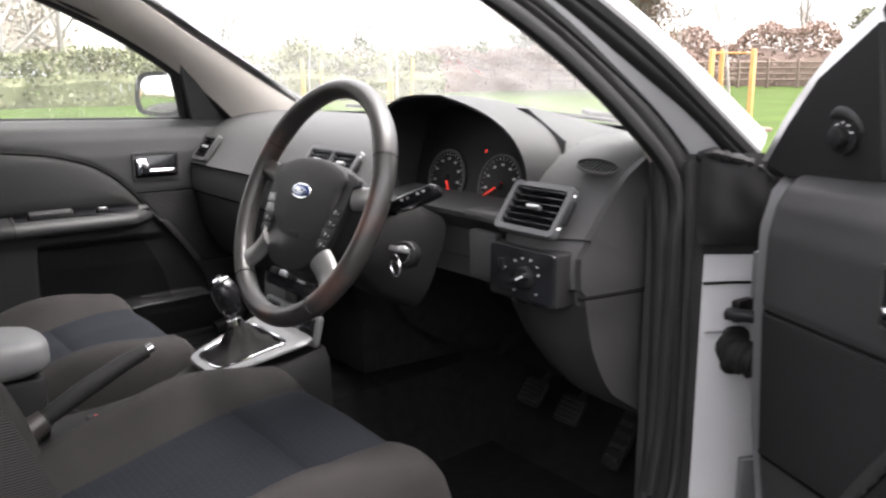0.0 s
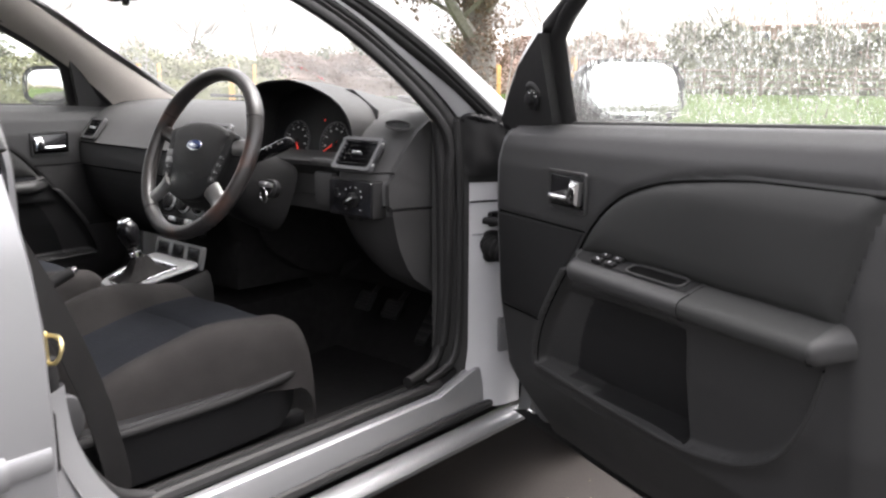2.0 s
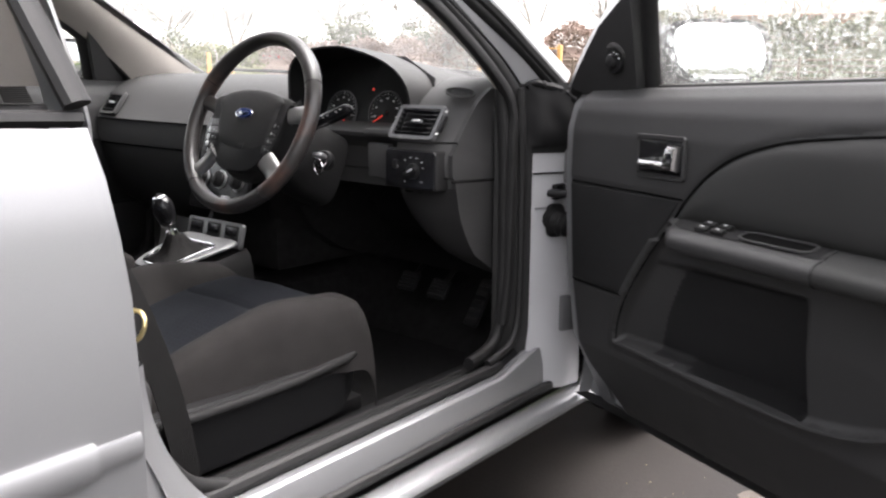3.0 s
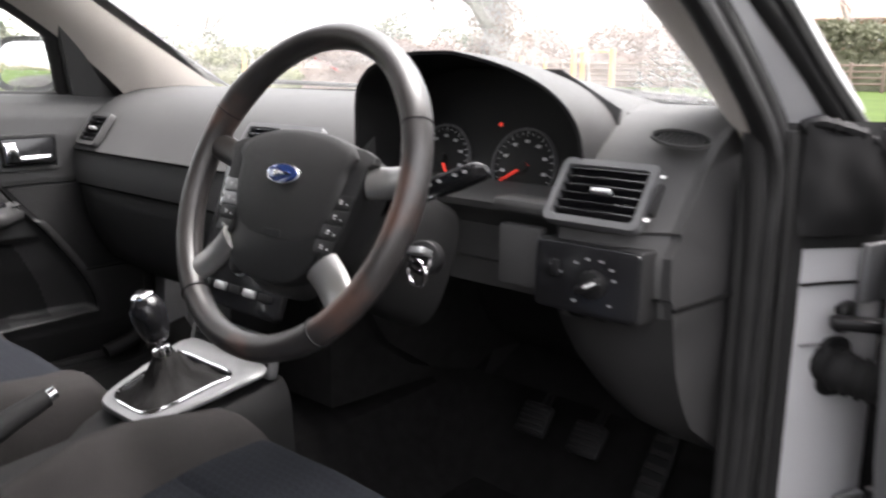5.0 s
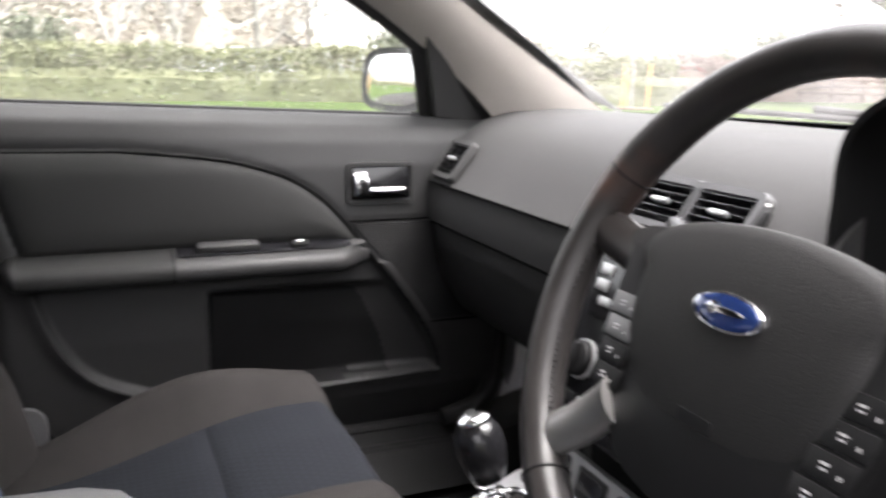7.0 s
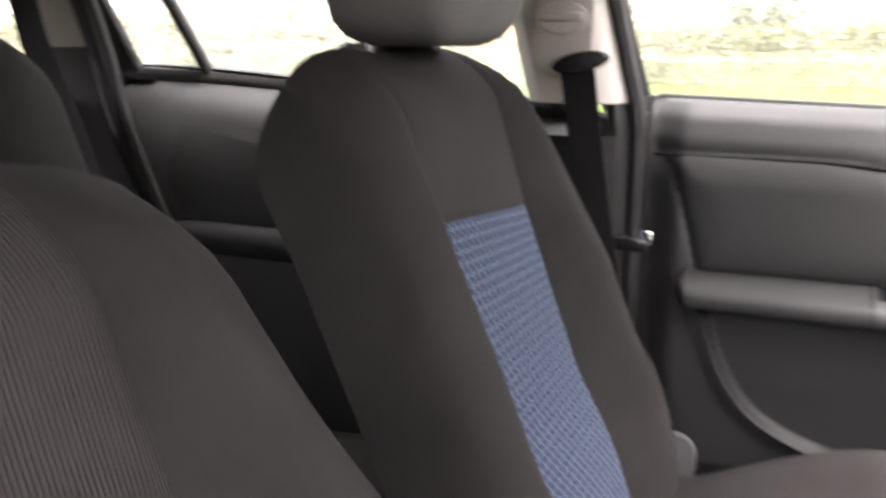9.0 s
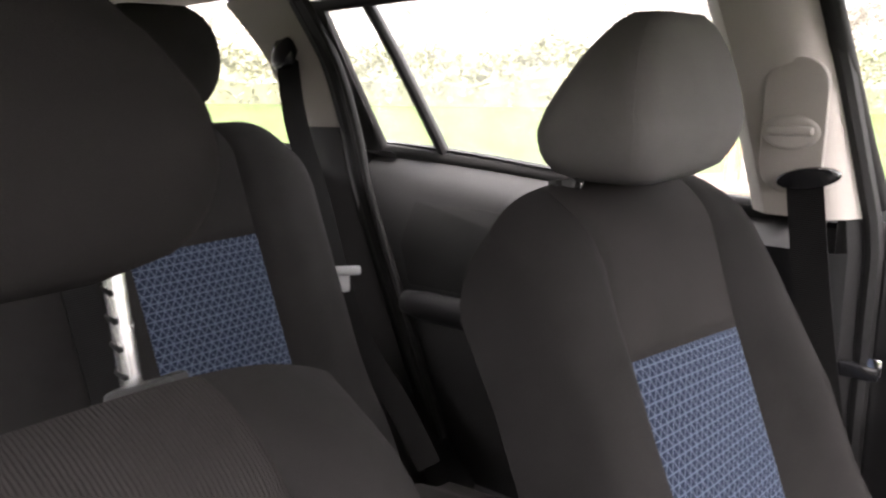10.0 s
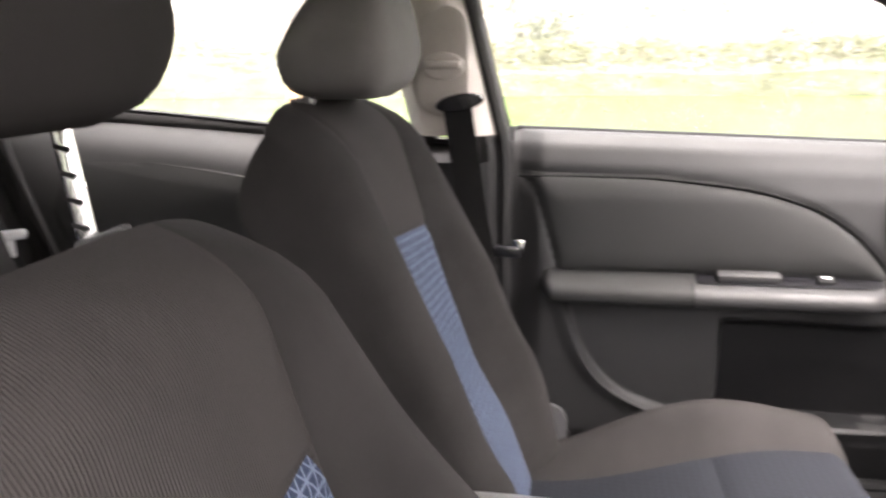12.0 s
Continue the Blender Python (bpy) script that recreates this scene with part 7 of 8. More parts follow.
# ---- rear seat ----
rear_seat = thing("bench_seat", pose(0, -1.20, 0.30), "rear bench in dark cloth with blue lattice panels", "car seat")
RU, RN = Vector((0, -math.sin(radians(20)), math.cos(radians(20)))), Vector((0, math.cos(radians(20)), math.sin(radians(20))))
RO = Vector((0, -1.255, 0.45))


def rear_back(x, t):
    a = x
    h = 0.722 * t
    edge = smooth(0.58, 0.36, abs(x))
    crown = smooth(0.90, 1.0, t)
    bol = 0.022 * math.exp(-((abs(x) - 0.43) / 0.06) ** 2) + 0.016 * math.exp(-((abs(x) - 0.10) / 0.05) ** 2)
    d = (bol * (1 - 0.5 * t) + 0.03 * smooth(0.4, 0.1, t)) * (1 - crown) - 0.05 * crown - 0.10 * smooth(0.50, 0.58, abs(x))
    for xs_ in (0.125, 0.36):
        d -= 0.006 * math.exp(-((abs(x) - xs_) / 0.006) ** 2)
    if 0.125 < abs(x) < 0.36:
        d -= 0.005 * math.exp(-((t - 0.713) / 0.010) ** 2)
    hh = (h if t < 0.9 else 0.650 + 0.072 * math.sin((t - 0.9) / 0.1 * math.pi / 2)) - 0.14 * smooth(0.40, 0.58, abs(x)) ** 2 * smooth(0.5, 1, t)
    return RO + Vector((x, 0, 0)) + RU * hh + RN * d


def rear_piece(x0, x1, t0, t1, material, nm, lab, fn=rear_back, nx=16, nt=26):
    P = [[fn(x0 + (x1 - x0) * j / nx, t0 + (t1 - t0) * i / nt) for j in range(nx + 1)] for i in range(nt + 1)]
    UV = [[(p.x, (t0 + (t1 - t0) * i / nt) * 0.7) for p in row] for i, row in enumerate(P)]
    part(nm, grid(P, UV), material, rear_seat, lab, angle=75, clean=False)


for s in (1, -1):
    rear_piece(s * 0.36, s * 0.58, 0, 1, CLOTH, "backrest_bolster", "dark cloth bolster")
    inner = 0.125 if s < 0 else 0.19
    rear_piece(s * inner, s * 0.36, 0, 0.713, BLUE, "backrest_blue_panel", "blue lattice-patterned panel")
    rear_piece(s * inner, s * 0.36, 0.713, 1, CLOTH, "backrest_upper_panel", "plain dark upper panel")
    head = []
    for k in range(11):
        t = k / 10
        e = math.sin(math.pi * (0.03 + 0.94 * t)) ** 0.28
        head.append([RO + RU * 0.735 + Vector((s * 0.262 + 0.106 * e * math.copysign(abs(math.cos(b)) ** 0.38, math.cos(b)), -0.03 + 0.045 * e * math.copysign(abs(math.sin(b)) ** 0.6, math.sin(b)), -0.005 + 0.165 * t)) for b in [2 * math.pi * q / 24 for q in range(24)]])
    part("headrest", loft(head), CLOTH, rear_seat, "black cloth rear headrest", angle=60)
rear_piece(-0.125, 0.19, 0, 1, CLOTH, "backrest_centre", "charcoal centre panel")


def rear_cush(x, t):
    y = -1.26 + 0.50 * min(1, t / 0.85)
    q = max(0, (t - 0.85) / 0.15)
    z = 0.445 + 0.035 * t - 0.10 * q * q + 0.012 * math.exp(-((abs(x) - 0.50) / 0.07) ** 2) - 0.03 * smooth(0.56, 0.64, abs(x))
    for xs_ in (0.125, 0.36):
        z -= 0.006 * math.exp(-((abs(x) - xs_) / 0.006) ** 2)
    return Vector((x, y + 0.03 * math.sin(q * math.pi / 2), z))


for s in (1, -1):
    rear_piece(s * 0.36, s * 0.66, 0, 1, CLOTH, "cushion_bolster", "dark cloth cushion edge", rear_cush)
    rear_piece(s * (0.125 if s < 0 else 0.19), s * 0.36, 0, 1, BLUE, "cushion_blue_panel", "blue lattice cushion panel", rear_cush)
rear_piece(-0.125, 0.19, 0, 1, CLOTH, "cushion_centre", "charcoal cushion centre", rear_cush)

rb = thing("seat_belt", pose(-0.70, -1.72, 1.22), "rear black seat belt with a bright steel tongue", "seat belt")
pts = [Vector((-0.685, -1.722, 1.225)), Vector((-0.632, -1.640, 1.10)), Vector((-0.588, -1.530, 0.95)), Vector((-0.545, -1.440, 0.83)), Vector((-0.552, -1.385, 0.70)), Vector((-0.585, -1.32, 0.58)), Vector((-0.60, -1.26, 0.47))]
part("webbing", strap(spline(pts, 22), 0.047, (0.72, -0.69, 0.0)), WEB, rb, "black webbing")
part("top_guide", plate(oval(0.042, 0.030), 0.022, Matrix.Translation((-0.690, -1.725, 1.232)) @ Matrix.Rotation(radians(70), 4, "Y"), 0.008), GLOSSBLACK, rb, "black belt guide")
tm = Matrix.Translation((-0.541, -1.418, 0.836)) @ Matrix.Rotation(radians(136), 4, "Z") @ Matrix.Rotation(radians(78), 4, "X")
part("tongue", join(plate(rrect(0.068, 0.018, 0.006), 0.004, tm, 0.001), plate(rrect(0.026, 0.034, 0.004), 0.003, tm @ Matrix.Translation((0, -0.022, 0)), 0.001)), SATIN, rb, "bright steel tongue")

cb = thing("seat_belt", pose(-0.03, -1.50, 1.05), "black centre belt lying over the rear backrest", "seat belt")
part("webbing", strap([RO + Vector((-0.030, 0, 0)) + RU * (0.70 * q) + RN * (0.026 + 0.010 * smooth(0.35, 0.1, q)) for q in (0.99, 0.93, 0.85, 0.7, 0.55, 0.4, 0.25, 0.12)], 0.047, (1.0, 0.0, 0.0)), WEB, cb, "black webbing")
part("split_gap", tube([RO + Vector((-0.078, 0, 0)) + RU * (0.70 * q) + RN * 0.014 for q in np.linspace(0.08, 0.96, 10)], 0.009, 8), SEAM, rear_seat, "dark gap between the split backrests")

# interior mirror
im = thing("rear_view_mirror", pose(0.02, 0.06, 1.30), "black interior mirror hung from the windscreen", "mirror")
part("housing", loft([[Vector((0.02 + 0.115 * k * math.copysign(abs(math.cos(b)) ** 0.5, math.cos(b)), 0.02 + o, 1.300 + 0.034 * k * math.copysign(abs(math.sin(b)) ** 0.6, math.sin(b)))) for b in [2 * math.pi * q / 28 for q in range(28)]] for o, k in ((0.0, 0.96), (0.004, 1.0), (0.025, 0.95), (0.04, 0.6))]), GLOSSBLACK, im)
part("glass", plate(rrect(0.216, 0.056, 0.02), 0.002, Matrix.Translation((0.02, 0.021, 1.300)) @ Matrix.Rotation(radians(90), 4, "X")), MIRROR, im, "mirror glass")
part("dip_lever", rbox(0.02, 0.022, 1.262, 0.022, 0.012, 0.014, 0.003), GLOSSBLACK, im, "dipping lever")
part("stem", tube([(0.02, 0.06, 1.315), (0.02, 0.07, 1.35)], 0.012, 10), BLACK, im)

# wipers parked at the foot of the windscreen
for x0, x1 in ((0.50, -0.12), (-0.08, -0.60)):
    wp = thing("wiper", pose(x0, 0.80, 0.985), "black windscreen wiper, parked", "wiper", "wipers")
    yb = lambda x: 0.625 + 0.235 * (1 - (x / 0.70) ** 2)
    run = [(x0 + (x1 - x0) * t, yb(x0 + (x1 - x0) * t) - 0.012 - 0.02 * t, 1.000 + 0.016 * t) for t in np.linspace(0, 1, 12)]
    part("blade", tube(run, 0.006, 6), RUBBER, wp, "rubber blade")
    part("arm", tube([(x0 + 0.05, yb(x0) + 0.05, 0.985), (x0, yb(x0) + 0.02, 1.002), (x0 + (x1 - x0) * 0.55, yb(x0 + (x1 - x0) * 0.55) - 0.004, 1.020)], 0.007, 8), BLACK, wp, "black wiper arm")


# ---- park beyond the car ----
# bark, twigs and hedge leaves are lightened: distance haze put into base colours
BARK = mat("grey_bark", (0.28, 0.26, 0.24), 0.9, var=0.4, scale=6, grain=0.8, gscale=40)
TWIG = mat("twig_brown", (0.36, 0.325, 0.28), 0.9, spec=0.03, var=0.2, scale=3)
LEAF = mat("hedge_leaf", (0.17, 0.175, 0.105), 0.8, spec=0.03, var=0.5, scale=1.2)
LEAF_DARK = mat("evergreen_leaf", (0.13, 0.14, 0.10), 0.8, spec=0.03, var=0.5, scale=1.0)
OLIVE = mat("olive_winter_scrub", (0.16, 0.163, 0.115), 0.85, spec=0.03, var=0.4, scale=1.0)
RUSSET = mat("winter_hedge_russet", (0.29, 0.222, 0.192), 0.85, spec=0.03, var=0.25, scale=1.0)
STAKE = mat("new_timber_stake", (0.55, 0.30, 0.11), 0.75, var=0.25, scale=5, grain=0.4, gscale=60)
RAILWOOD = mat("weathered_rail", (0.20, 0.15, 0.125), 0.85, var=0.3, scale=4)
# hill grey is paled to stand for mist over the woods
HILL = mat("hazed_hill_woods", (0.42, 0.42, 0.40), 1.0, var=0.12, scale=0.02)
REDPAINT = mat("red_paint", (0.45, 0.04, 0.04), 0.3, coat=0.6, var=0.1)
BROWNLEAF = mat("withered_brown_leaf", (0.22, 0.165, 0.13), 0.85, spec=0.03, var=0.45, scale=0.8)
MULCH = mat("bark_mulch", (0.09, 0.06, 0.045), 0.95, var=0.5, scale=12, grain=0.8, gscale=60)
VANWHITE = mat("white_van_paint", (0.75, 0.76, 0.78), 0.35, var=0.05)
DARKGLASS = mat("dark_glass", (0.04, 0.045, 0.05), 0.4, var=0.2)


def bearing(deg, dist):
    """A spot on the ground, deg to the left of straight ahead, measured from beside the driver's seat."""
    return Vector((1.2 - dist * math.sin(radians(deg)), -0.7 + dist * math.cos(radians(deg)), 0))


def from_arrays(verts, faces):
    me = bpy.data.meshes.new("tmp")
    me.from_pydata(verts, [], faces)
    bm = bmesh.new()
    bm.from_mesh(me)
    bpy.data.meshes.remove(me)
    return bm


def leaves(centres, size, per, spread, seed):
    """Small leaf blades scattered round many centres."""
    rnd = np.random.RandomState(seed)
    c = np.repeat(np.array(centres), per, axis=0)
    c = c + rnd.normal(0, 1, c.shape) * spread
    n = len(c)
    a, b = rnd.normal(0, 1, (n, 3)), rnd.normal(0, 1, (n, 3))
    a /= np.linalg.norm(a, axis=1)[:, None]
    b -= a * (a * b).sum(1)[:, None]
    b /= np.linalg.norm(b, axis=1)[:, None]
    s = size * rnd.uniform(0.5, 1.3, (n, 1))
    v = np.stack([c - a * s, c + b * s * 0.5, c + a * s, c - b * s * 0.5], 1).reshape(-1, 3)
    v[:, 2] = np.maximum(v[:, 2], 0.02)
    return from_arrays(v.tolist(), [(4 * i, 4 * i + 1, 4 * i + 2, 4 * i + 3) for i in range(n)])


def branches(base, height, radius, levels, seed, spread=0.55, fork=4, lift=0.5, first=0.3, thin=0.6):
    """A tapered trunk with limbs that fork; returns the mesh and the twig tips."""
    rnd = random.Random(seed)
    verts, faces, tips = [], [], []

    def limb(p, d, length, r, lev):
        sides = 6 if lev < 2 else 3
        pts, dirs = [p], d.copy()
        steps = 4 if lev < 2 else 3
        for k in range(steps):
            dirs = (dirs + Vector((rnd.gauss(0, 0.12), rnd.gauss(0, 0.12), rnd.gauss(0.03, 0.08)))).normalized()
            pts.append(pts[-1] + dirs * length / steps)
        b0 = len(verts)
        for k, q in enumerate(pts):
            rr = r * (1 - 0.55 * k / steps)
            ox = dirs.orthogonal().normalized()
            oy = dirs.cross(ox)
            for j in range(sides):
                an = 2 * math.pi * j / sides
                verts.append(tuple(q + ox * rr * math.cos(an) + oy * rr * math.sin(an)))
        for k in range(steps):
            for j in range(sides):
                a, b = b0 + k * sides + j, b0 + k * sides + (j + 1) % sides
                faces.append((a, b, b + sides, a + sides))
        if lev >= levels:
            tips.append(pts[-1])
            return
        for k in range(fork + (2 if lev == 0 else 0)):
            f = first + (1 - first) * (k + rnd.random()) / (fork + 2) if lev == 0 else rnd.uniform(0.35, 1.0)
            q = pts[0].lerp(pts[-1], f) if lev else pts[min(steps, int(f * steps))].lerp(pts[min(steps, int(f * steps) + 1)], (f * steps) % 1)
            an = rnd.uniform(0, 2 * math.pi)
            side = Vector((math.cos(an), math.sin(an), 0))
            nd = (dirs * (1 - spread) + side * spread + Vector((0, 0, lift * rnd.random()))).normalized()
            limb(q, nd, length * rnd.uniform(0.45, 0.72), max(r * (1 - 0.5 * f) * thin, 0.006), lev + 1)
    limb(Vector(base), Vector((0, 0, 1)), height * 0.55, radius, 0)
    return from_arrays(verts, faces), tips


def bare_tree(spot, height, radius, seed, label, levels=4, fork=4):
    t = thing("tree", Matrix.Translation(spot), label, "tree", "bare park trees")
    bm, tips = branches(spot, height, radius, levels, seed, fork=fork)
    part("trunk", bm, BARK, t, "bare grey trunk and twigs", clean=False)
    return t


def hedge(name, a, b, height, width, density, seed, leaf, size, label, ragged=0.15, category="hedge"):
    """A dense run of leafy shoots between two spots."""
    rnd = np.random.RandomState(seed)
    a, b = Vector(a), Vector(b)
    run = (b - a)
    n = int(run.length * density)
    t = rnd.rand(n)
    across = Vector((-run.y, run.x, 0)).normalized()
    wob = np.array([noise.noise(Vector((tt * run.length / 2.3, seed, 0))) for tt in t])
    h = height * (1 + ragged * wob * 2)
    z = h * (1 - rnd.rand(n) ** 1.6 * 0.98)
    off = rnd.uniform(-1, 1, n) * width / 2 * np.sqrt(np.maximum(0.15, 1 - (z / (h + 0.2)) ** 4))
    c = np.stack([a.x + run.x * t + across.x * off, a.y + run.y * t + across.y * off, z], 1)
    bm = leaves(c, size, 3, size * 1.2, seed)
    core = []
    for k in range(33):
        q = a.lerp(b, k / 32)
        top = height * (0.62 + ragged * 1.6 * noise.noise(Vector((k / 32 * run.length / 2.3, seed, 0))))
        core.append([q + across * width * o + Vector((0, 0, top * h)) for o, h in ((-0.36, 0), (-0.38, 0.7), (-0.2, 0.97), (0.2, 0.97), (0.38, 0.7), (0.36, 0))])
    bm = join(bm, grid(core))
    return solo(name, bm, leaf, label, category, kind="stuff", clean=False)


# hedge and woods along the far side of the lawn, from straight ahead round to the rear
hedge("hedge", bearing(118, 27), bearing(80, 28), 1.55, 1.6, 520, 1, LEAF, 0.07, "clipped dark green hedge across the lawn")
hedge("hedge", bearing(81, 28), bearing(52, 33), 1.6, 1.6, 460, 2, LEAF, 0.075, "clipped dark green hedge across the lawn")
hedge("hedge", bearing(160, 38), bearing(117, 27), 1.7, 1.8, 200, 9, LEAF, 0.12, "clipped dark green hedge across the lawn")
hedge("thicket", bearing(53, 40), bearing(36, 52), 2.0, 2.5, 420, 3, RUSSET, 0.09, "brown winter thicket behind a fence", 0.3)
hedge("thicket", bearing(37, 54), bearing(25, 53), 3.1, 3.0, 520, 4, RUSSET, 0.11, "russet winter thicket behind a fence", 0.35)
hedge("thicket", bearing(26, 53), bearing(4, 52), 3.5, 3.0, 640, 24, OLIVE, 0.12, "olive winter scrub behind a fence", 0.3)
hedge("thicket", bearing(5, 46), bearing(-40, 46), 4.2, 3.0, 90, 14, RUSSET, 0.24, "russet winter thicket behind a fence", 0.35)
hedge("woods", bearing(112, 42), bearing(76, 46), 4.6, 5.0, 420, 5, TWIG, 0.14, "leafless brown scrub behind the hedge", 0.5, "scrub")
hedge("woods", bearing(77, 46), bearing(52, 48), 1.9, 4.0, 330, 6, TWIG, 0.11, "leafless brown scrub behind the hedge", 0.4, "scrub")
hedge("woods", bearing(165, 46), bearing(112, 42), 4.2, 5.0, 200, 15, TWIG, 0.16, "leafless brown scrub behind the hedge", 0.5, "scrub")
hedge("woods", bearing(-40, 50), bearing(-130, 40), 5.0, 4.0, 40, 16, LEAF_DARK, 0.35, "dark scrub across the car park", 0.4, "scrub")
hedge("woods", bearing(-130, 40), bearing(-195, 46), 4.0, 4.0, 40, 17, LEAF_DARK, 0.35, "dark scrub across the car park", 0.4, "scrub")
random.seed(11)
for k, (deg, dist, h) in enumerate(((88, 36, 9), (84, 40, 10), (79, 37, 8.5), (76, 44, 9), (72, 40, 7.5), (95, 38, 9), (101, 36, 8), (107, 40, 9), (66, 46, 6.5), (58, 50, 7.0), (53, 55, 8.0), (47, 58, 7.5), (29, 56, 8), (22, 58, 9), (17, 57, 8.5), (12, 58, 9), (126, 42, 7), (140, 44, 8))):
    bare_tree(bearing(deg, dist), h, 0.10 + 0.012 * h, 40 + k, "leafless park tree behind the hedge", 4, 4)
# rounded evergreen bushes and a broad ivy-clad tree
for k, (deg, dist, r, hh) in enumerate(((45.5, 52, 1.9, 3.9), (49, 50, 1.4, 2.6), (57, 47, 1.3, 2.5), (61, 44, 1.4, 2.4), (41, 54, 2.2, 3.6), (92, 33, 1.2, 2.6), (70, 37, 1.2, 2.7))):
    rnd = np.random.RandomState(70 + k)
    u = rnd.normal(0, 1, (900, 3))
    u /= np.linalg.norm(u, axis=1)[:, None]
    u *= (rnd.rand(900, 1) ** 0.35) * (1 + 0.25 * np.sin(u[:, :1] * 5 + k) * np.cos(u[:, 1:2] * 4))
    c = np.array(bearing(deg, dist)) + u * (r, r, hh / 2) + (0, 0, hh / 2)
    bush = thing("bush", Matrix.Translation(bearing(deg, dist)), "rounded dark evergreen bush", "bush", "evergreen bushes")
    part("stem", tube([bearing(deg, dist), bearing(deg, dist) + Vector((0, 0, hh * 0.6))], [0.12, 0.04], 6), BARK, bush)
    part("foliage", leaves(c, 0.11, 6, 0.18, 80 + k), LEAF_DARK, bush, clean=False)
spot = bearing(38.5, 42)
big = thing("tree", Matrix.Translation(spot), "broad tree with an ivy-clad trunk and brown drooping leaves", "tree")
bm, tips = branches(spot, 17, 0.95, 4, 7, 0.6, 6, 0.25, 0.22, 0.5)
part("trunk", bm, BARK, big, "thick grey trunk", clean=False)
rnd = np.random.RandomState(5)
c = np.array([tuple(p) for p in tips])
part("crown", leaves(c, 0.13, 26, 0.5, 6), BROWNLEAF, big, "brown drooping leaves", clean=False)
ivy = np.stack([spot.x + rnd.normal(0, 0.75, 900), spot.y + rnd.normal(0, 0.75, 900), rnd.uniform(0.4, 7.5, 900)], 1)
part("ivy", leaves(ivy, 0.10, 9, 0.22, 8), BROWNLEAF, big, "ivy on the trunk", clean=False)

# far hill, its mist put into the pale base colour
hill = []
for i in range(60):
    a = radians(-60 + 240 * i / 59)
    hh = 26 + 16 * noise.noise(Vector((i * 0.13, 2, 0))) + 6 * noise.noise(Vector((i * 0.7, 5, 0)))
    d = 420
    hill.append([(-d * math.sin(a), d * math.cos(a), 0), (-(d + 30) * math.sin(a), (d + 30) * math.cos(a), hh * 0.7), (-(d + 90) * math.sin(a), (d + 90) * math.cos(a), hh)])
solo("backdrop", grid(hill), HILL, "distant wooded hill with mist put into its pale colour", "hill", kind="structure")

# young trees held by timber stakes
for k, (deg, dist, gap) in enumerate(((32.4, 16, 0.42), (36.3, 28, 0.5), (54.6, 28.5, 0.5), (60.5, 28, 0.4), (106.1, 9.6, 0.16))):
    p = bearing(deg, dist)
    g = thing("tree_stakes", Matrix.Translation(p), "orange timber stakes and rails round a young tree", "tree guard", "staked young trees")
    for q in range(3):
        an = radians(120 * q + 20 + 15 * k)
        part("stake", rbox(p.x + gap * math.cos(an), p.y + gap * math.sin(an), 0.70, 0.085, 0.085, 1.45, 0.02, 2, (random.uniform(-2, 2), random.uniform(-2, 2), 30 * q)), STAKE, g, "round orange timber stake")
    for q in range(3):
        a0, a1 = radians(120 * q + 20 + 15 * k), radians(120 * q + 140 + 15 * k)
        P0, P1 = Vector((p.x + gap * math.cos(a0), p.y + gap * math.sin(a0), 1.36)), Vector((p.x + gap * math.cos(a1), p.y + gap * math.sin(a1), 1.36))
        if dist < 20:
            part("rail", tube([P0, P1], 0.012, 6), STAKE, g)
    part("mulch", plate([(0.75 * (1 + 0.12 * math.sin(3 * b + k)) * math.cos(b), 0.75 * math.sin(b)) for b in [2 * math.pi * q / 24 for q in range(24)]], 0.05, Matrix.Translation((p.x, p.y, 0.0)), 0.02), MULCH, g, "brown mulch ring")
    sap, _ = branches(p, 5.0, 0.035, 3, 90 + k, 0.5, 4, 0.6, 0.5)
    part("sapling", sap, BARK, g, "thin bare sapling", clean=False)

# brick house beyond the lawn
BRICK = mat("red_brick_wall", (0.36, 0.22, 0.17), 0.9, var=0.3, scale=3, grain=0.4, gscale=30, spec=0.05)
TILES = mat("brown_roof_tiles", (0.30, 0.20, 0.17), 0.9, var=0.25, scale=2, spec=0.05)
hs = thing("house", Matrix.Translation(bearing(16.5, 78)) @ Matrix.Rotation(radians(14), 4, "Z"), "brick house with a tiled roof behind bare trees", "house")
part("wall", rbox(0, 0, 2.6, 15, 8, 5.2, 0.02, 1), BRICK, hs, "red brick walls", local=True)
part("roof", loft([[Vector((x, y, z)) for y, z in ((-4.5, 5.1), (0, 8.4), (4.5, 5.1), (4.5, 4.95), (-4.5, 4.95))] for x in (-7.9, 7.9)]), TILES, hs, "brown tiled roof", local=True)
part("chimney", rbox(4.2, 0.0, 8.6, 0.9, 0.7, 1.8, 0.03, 1), BRICK, hs, "brick chimney", local=True)
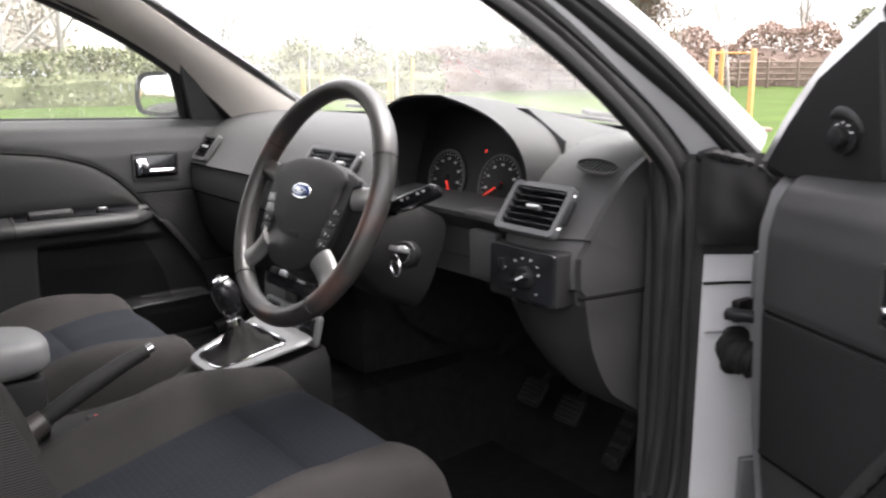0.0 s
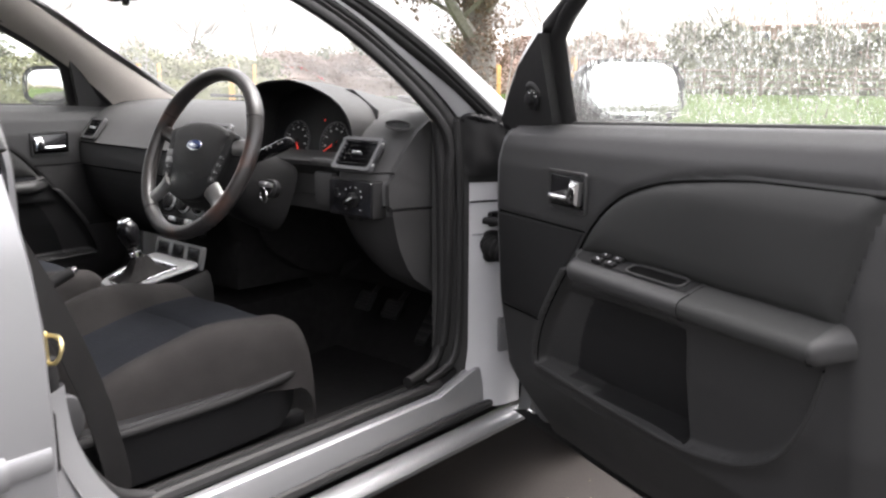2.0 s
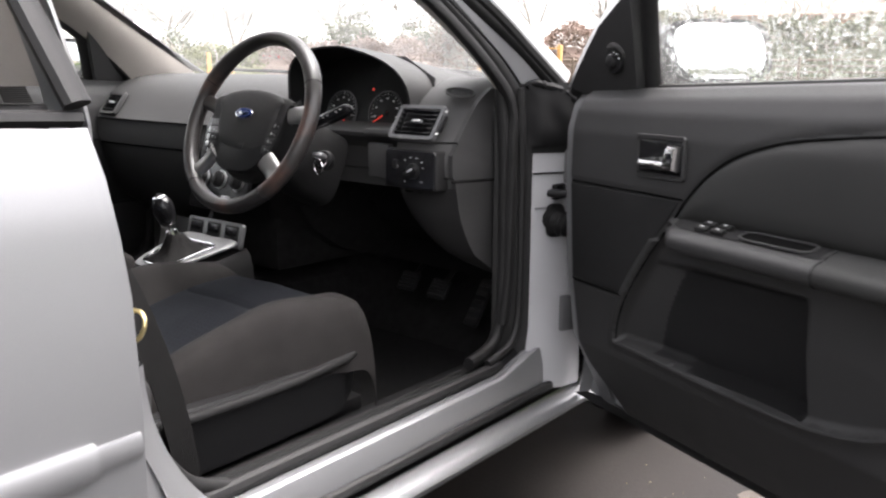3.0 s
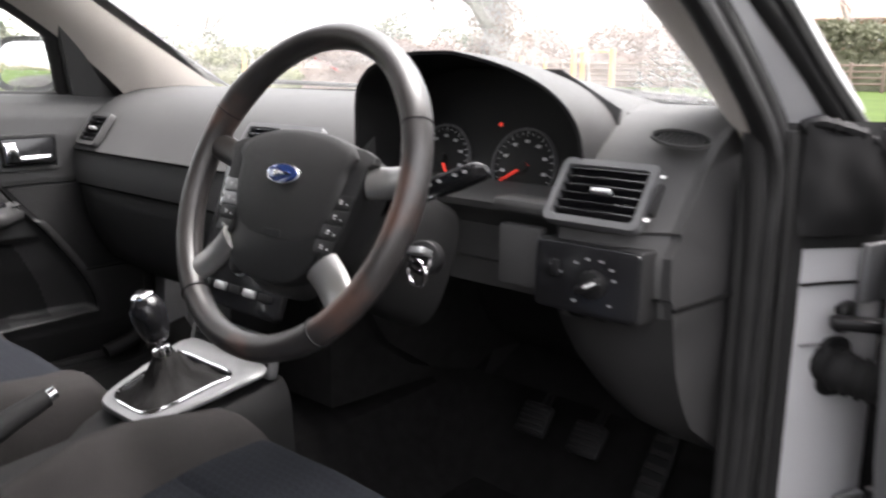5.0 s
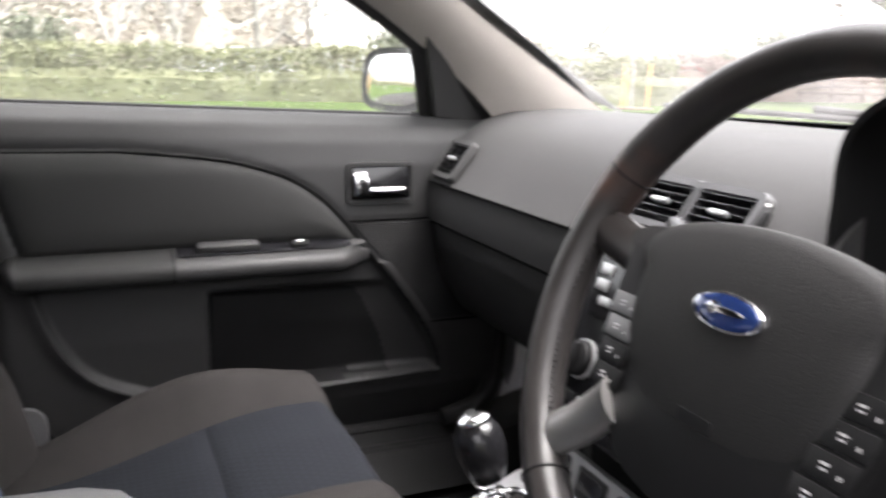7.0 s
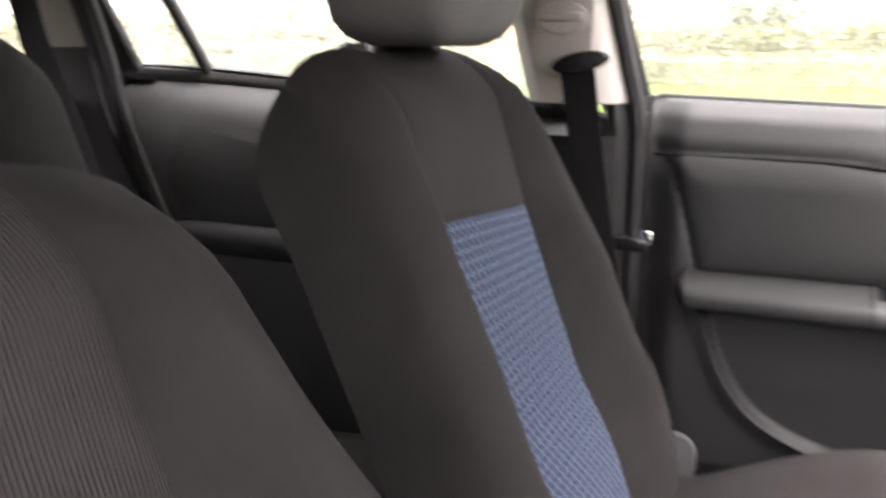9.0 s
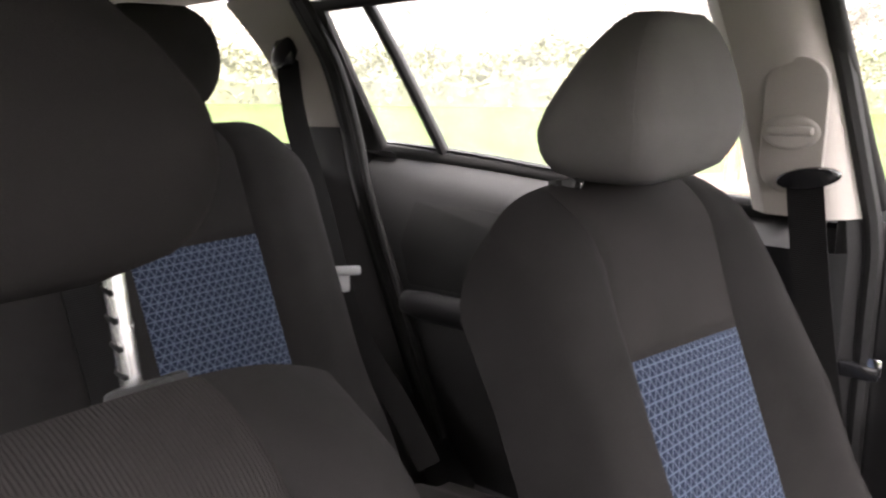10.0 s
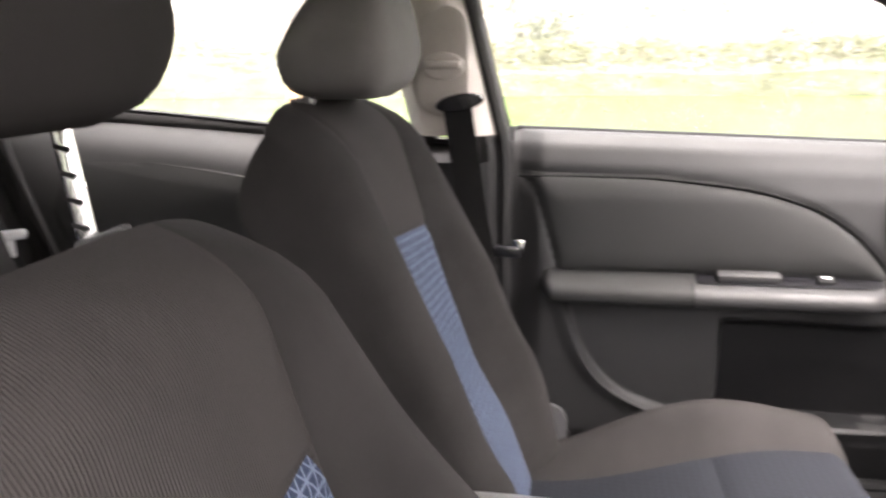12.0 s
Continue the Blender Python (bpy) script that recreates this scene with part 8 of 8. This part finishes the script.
for wx in (-5.2, -1.8, 1.8, 5.2):
    for wz in (1.6, 4.0):
        win = part("window", frame_plate(rrect(1.5, 1.2, 0.03, 2), rrect(1.3, 1.0, 0.02, 2), 0.08, Matrix.Translation((wx, -4.0, wz)) @ Matrix.Rotation(radians(90), 4, "X"), 0.01), VANWHITE, hs, "white window frame", local=True)
        part("pane", plate(rrect(1.3, 1.0, 0.02, 2), 0.02, Matrix.Translation((wx, -4.0, wz)) @ Matrix.Rotation(radians(90), 4, "X")), DARKGLASS, win, local=True)
        part("glazing_bar", rbox(wx, -4.05, wz, 0.07, 0.06, 1.0, 0.01, 1), VANWHITE, win, local=True)

# post and rail fence
fence = thing("fence", Matrix.Translation(bearing(30, 47)), "weathered post and rail fence before the thicket", "fence")
f0, f1 = bearing(58, 40), bearing(0, 46)
mid = bearing(30, 48)
run = spline([f0, mid, f1], 33)
for i, p in enumerate(run):
    part("post", rbox(p.x, p.y, 0.75, 0.14, 0.14, 1.5, 0.02, 1), RAILWOOD, fence)
for i in range(len(run) - 1):
    for z in (0.45, 0.75, 1.05, 1.35):
        part("rail", tube([run[i] + Vector((0, 0, z)), run[i + 1] + Vector((0, 0, z))], 0.06, 5), RAILWOOD, fence)


def far_car(spot, turn, paint, label, L, H):
    m = Matrix.Translation(spot) @ Matrix.Rotation(radians(turn), 4, "Z")
    ob = thing("parked_car", m, label, "car")
    prof = [(-L / 2, 0.35), (-L / 2, 0.80), (-L * 0.42, 0.95), (-L * 0.25, H * 0.66), (-L * 0.12, H), (L * 0.22, H), (L * 0.40, H * 0.70), (L / 2, 0.90), (L / 2, 0.35)]
    part("body", loft([[Vector((y, x * 0.85 if z < H * 0.72 else x * 0.68, z)) for y, z in prof] for x in (-1, 1)]), paint, ob, local=True)
    for s in (1, -1):
        part("side_window", plate([(-L * 0.20, H * 0.68), (-L * 0.11, H * 0.94), (L * 0.20, H * 0.94), (L * 0.34, H * 0.70)], 0.03, Matrix.Translation((0, s * 0.80, 0)) @ Matrix.Rotation(radians(90), 4, "X")), DARKGLASS, ob, local=True)
    for wx in (-L * 0.31, L * 0.31):
        for s in (1, -1):
            part("wheel", plate(oval(0.32, 0.32), 0.2, Matrix.Translation((wx, s * 0.86 + (0.1 if s > 0 else 0.1), 0.32)) @ Matrix.Rotation(radians(90), 4, "X"), 0.03), RUBBER, ob, local=True)
    return ob


far_car(bearing(51.7, 42), 42, REDPAINT, "red hatchback parked beyond the fence", 4.2, 1.5)
far_car(bearing(80.5, 38), 80, VANWHITE, "white van parked behind the hedge", 5.0, 1.9)
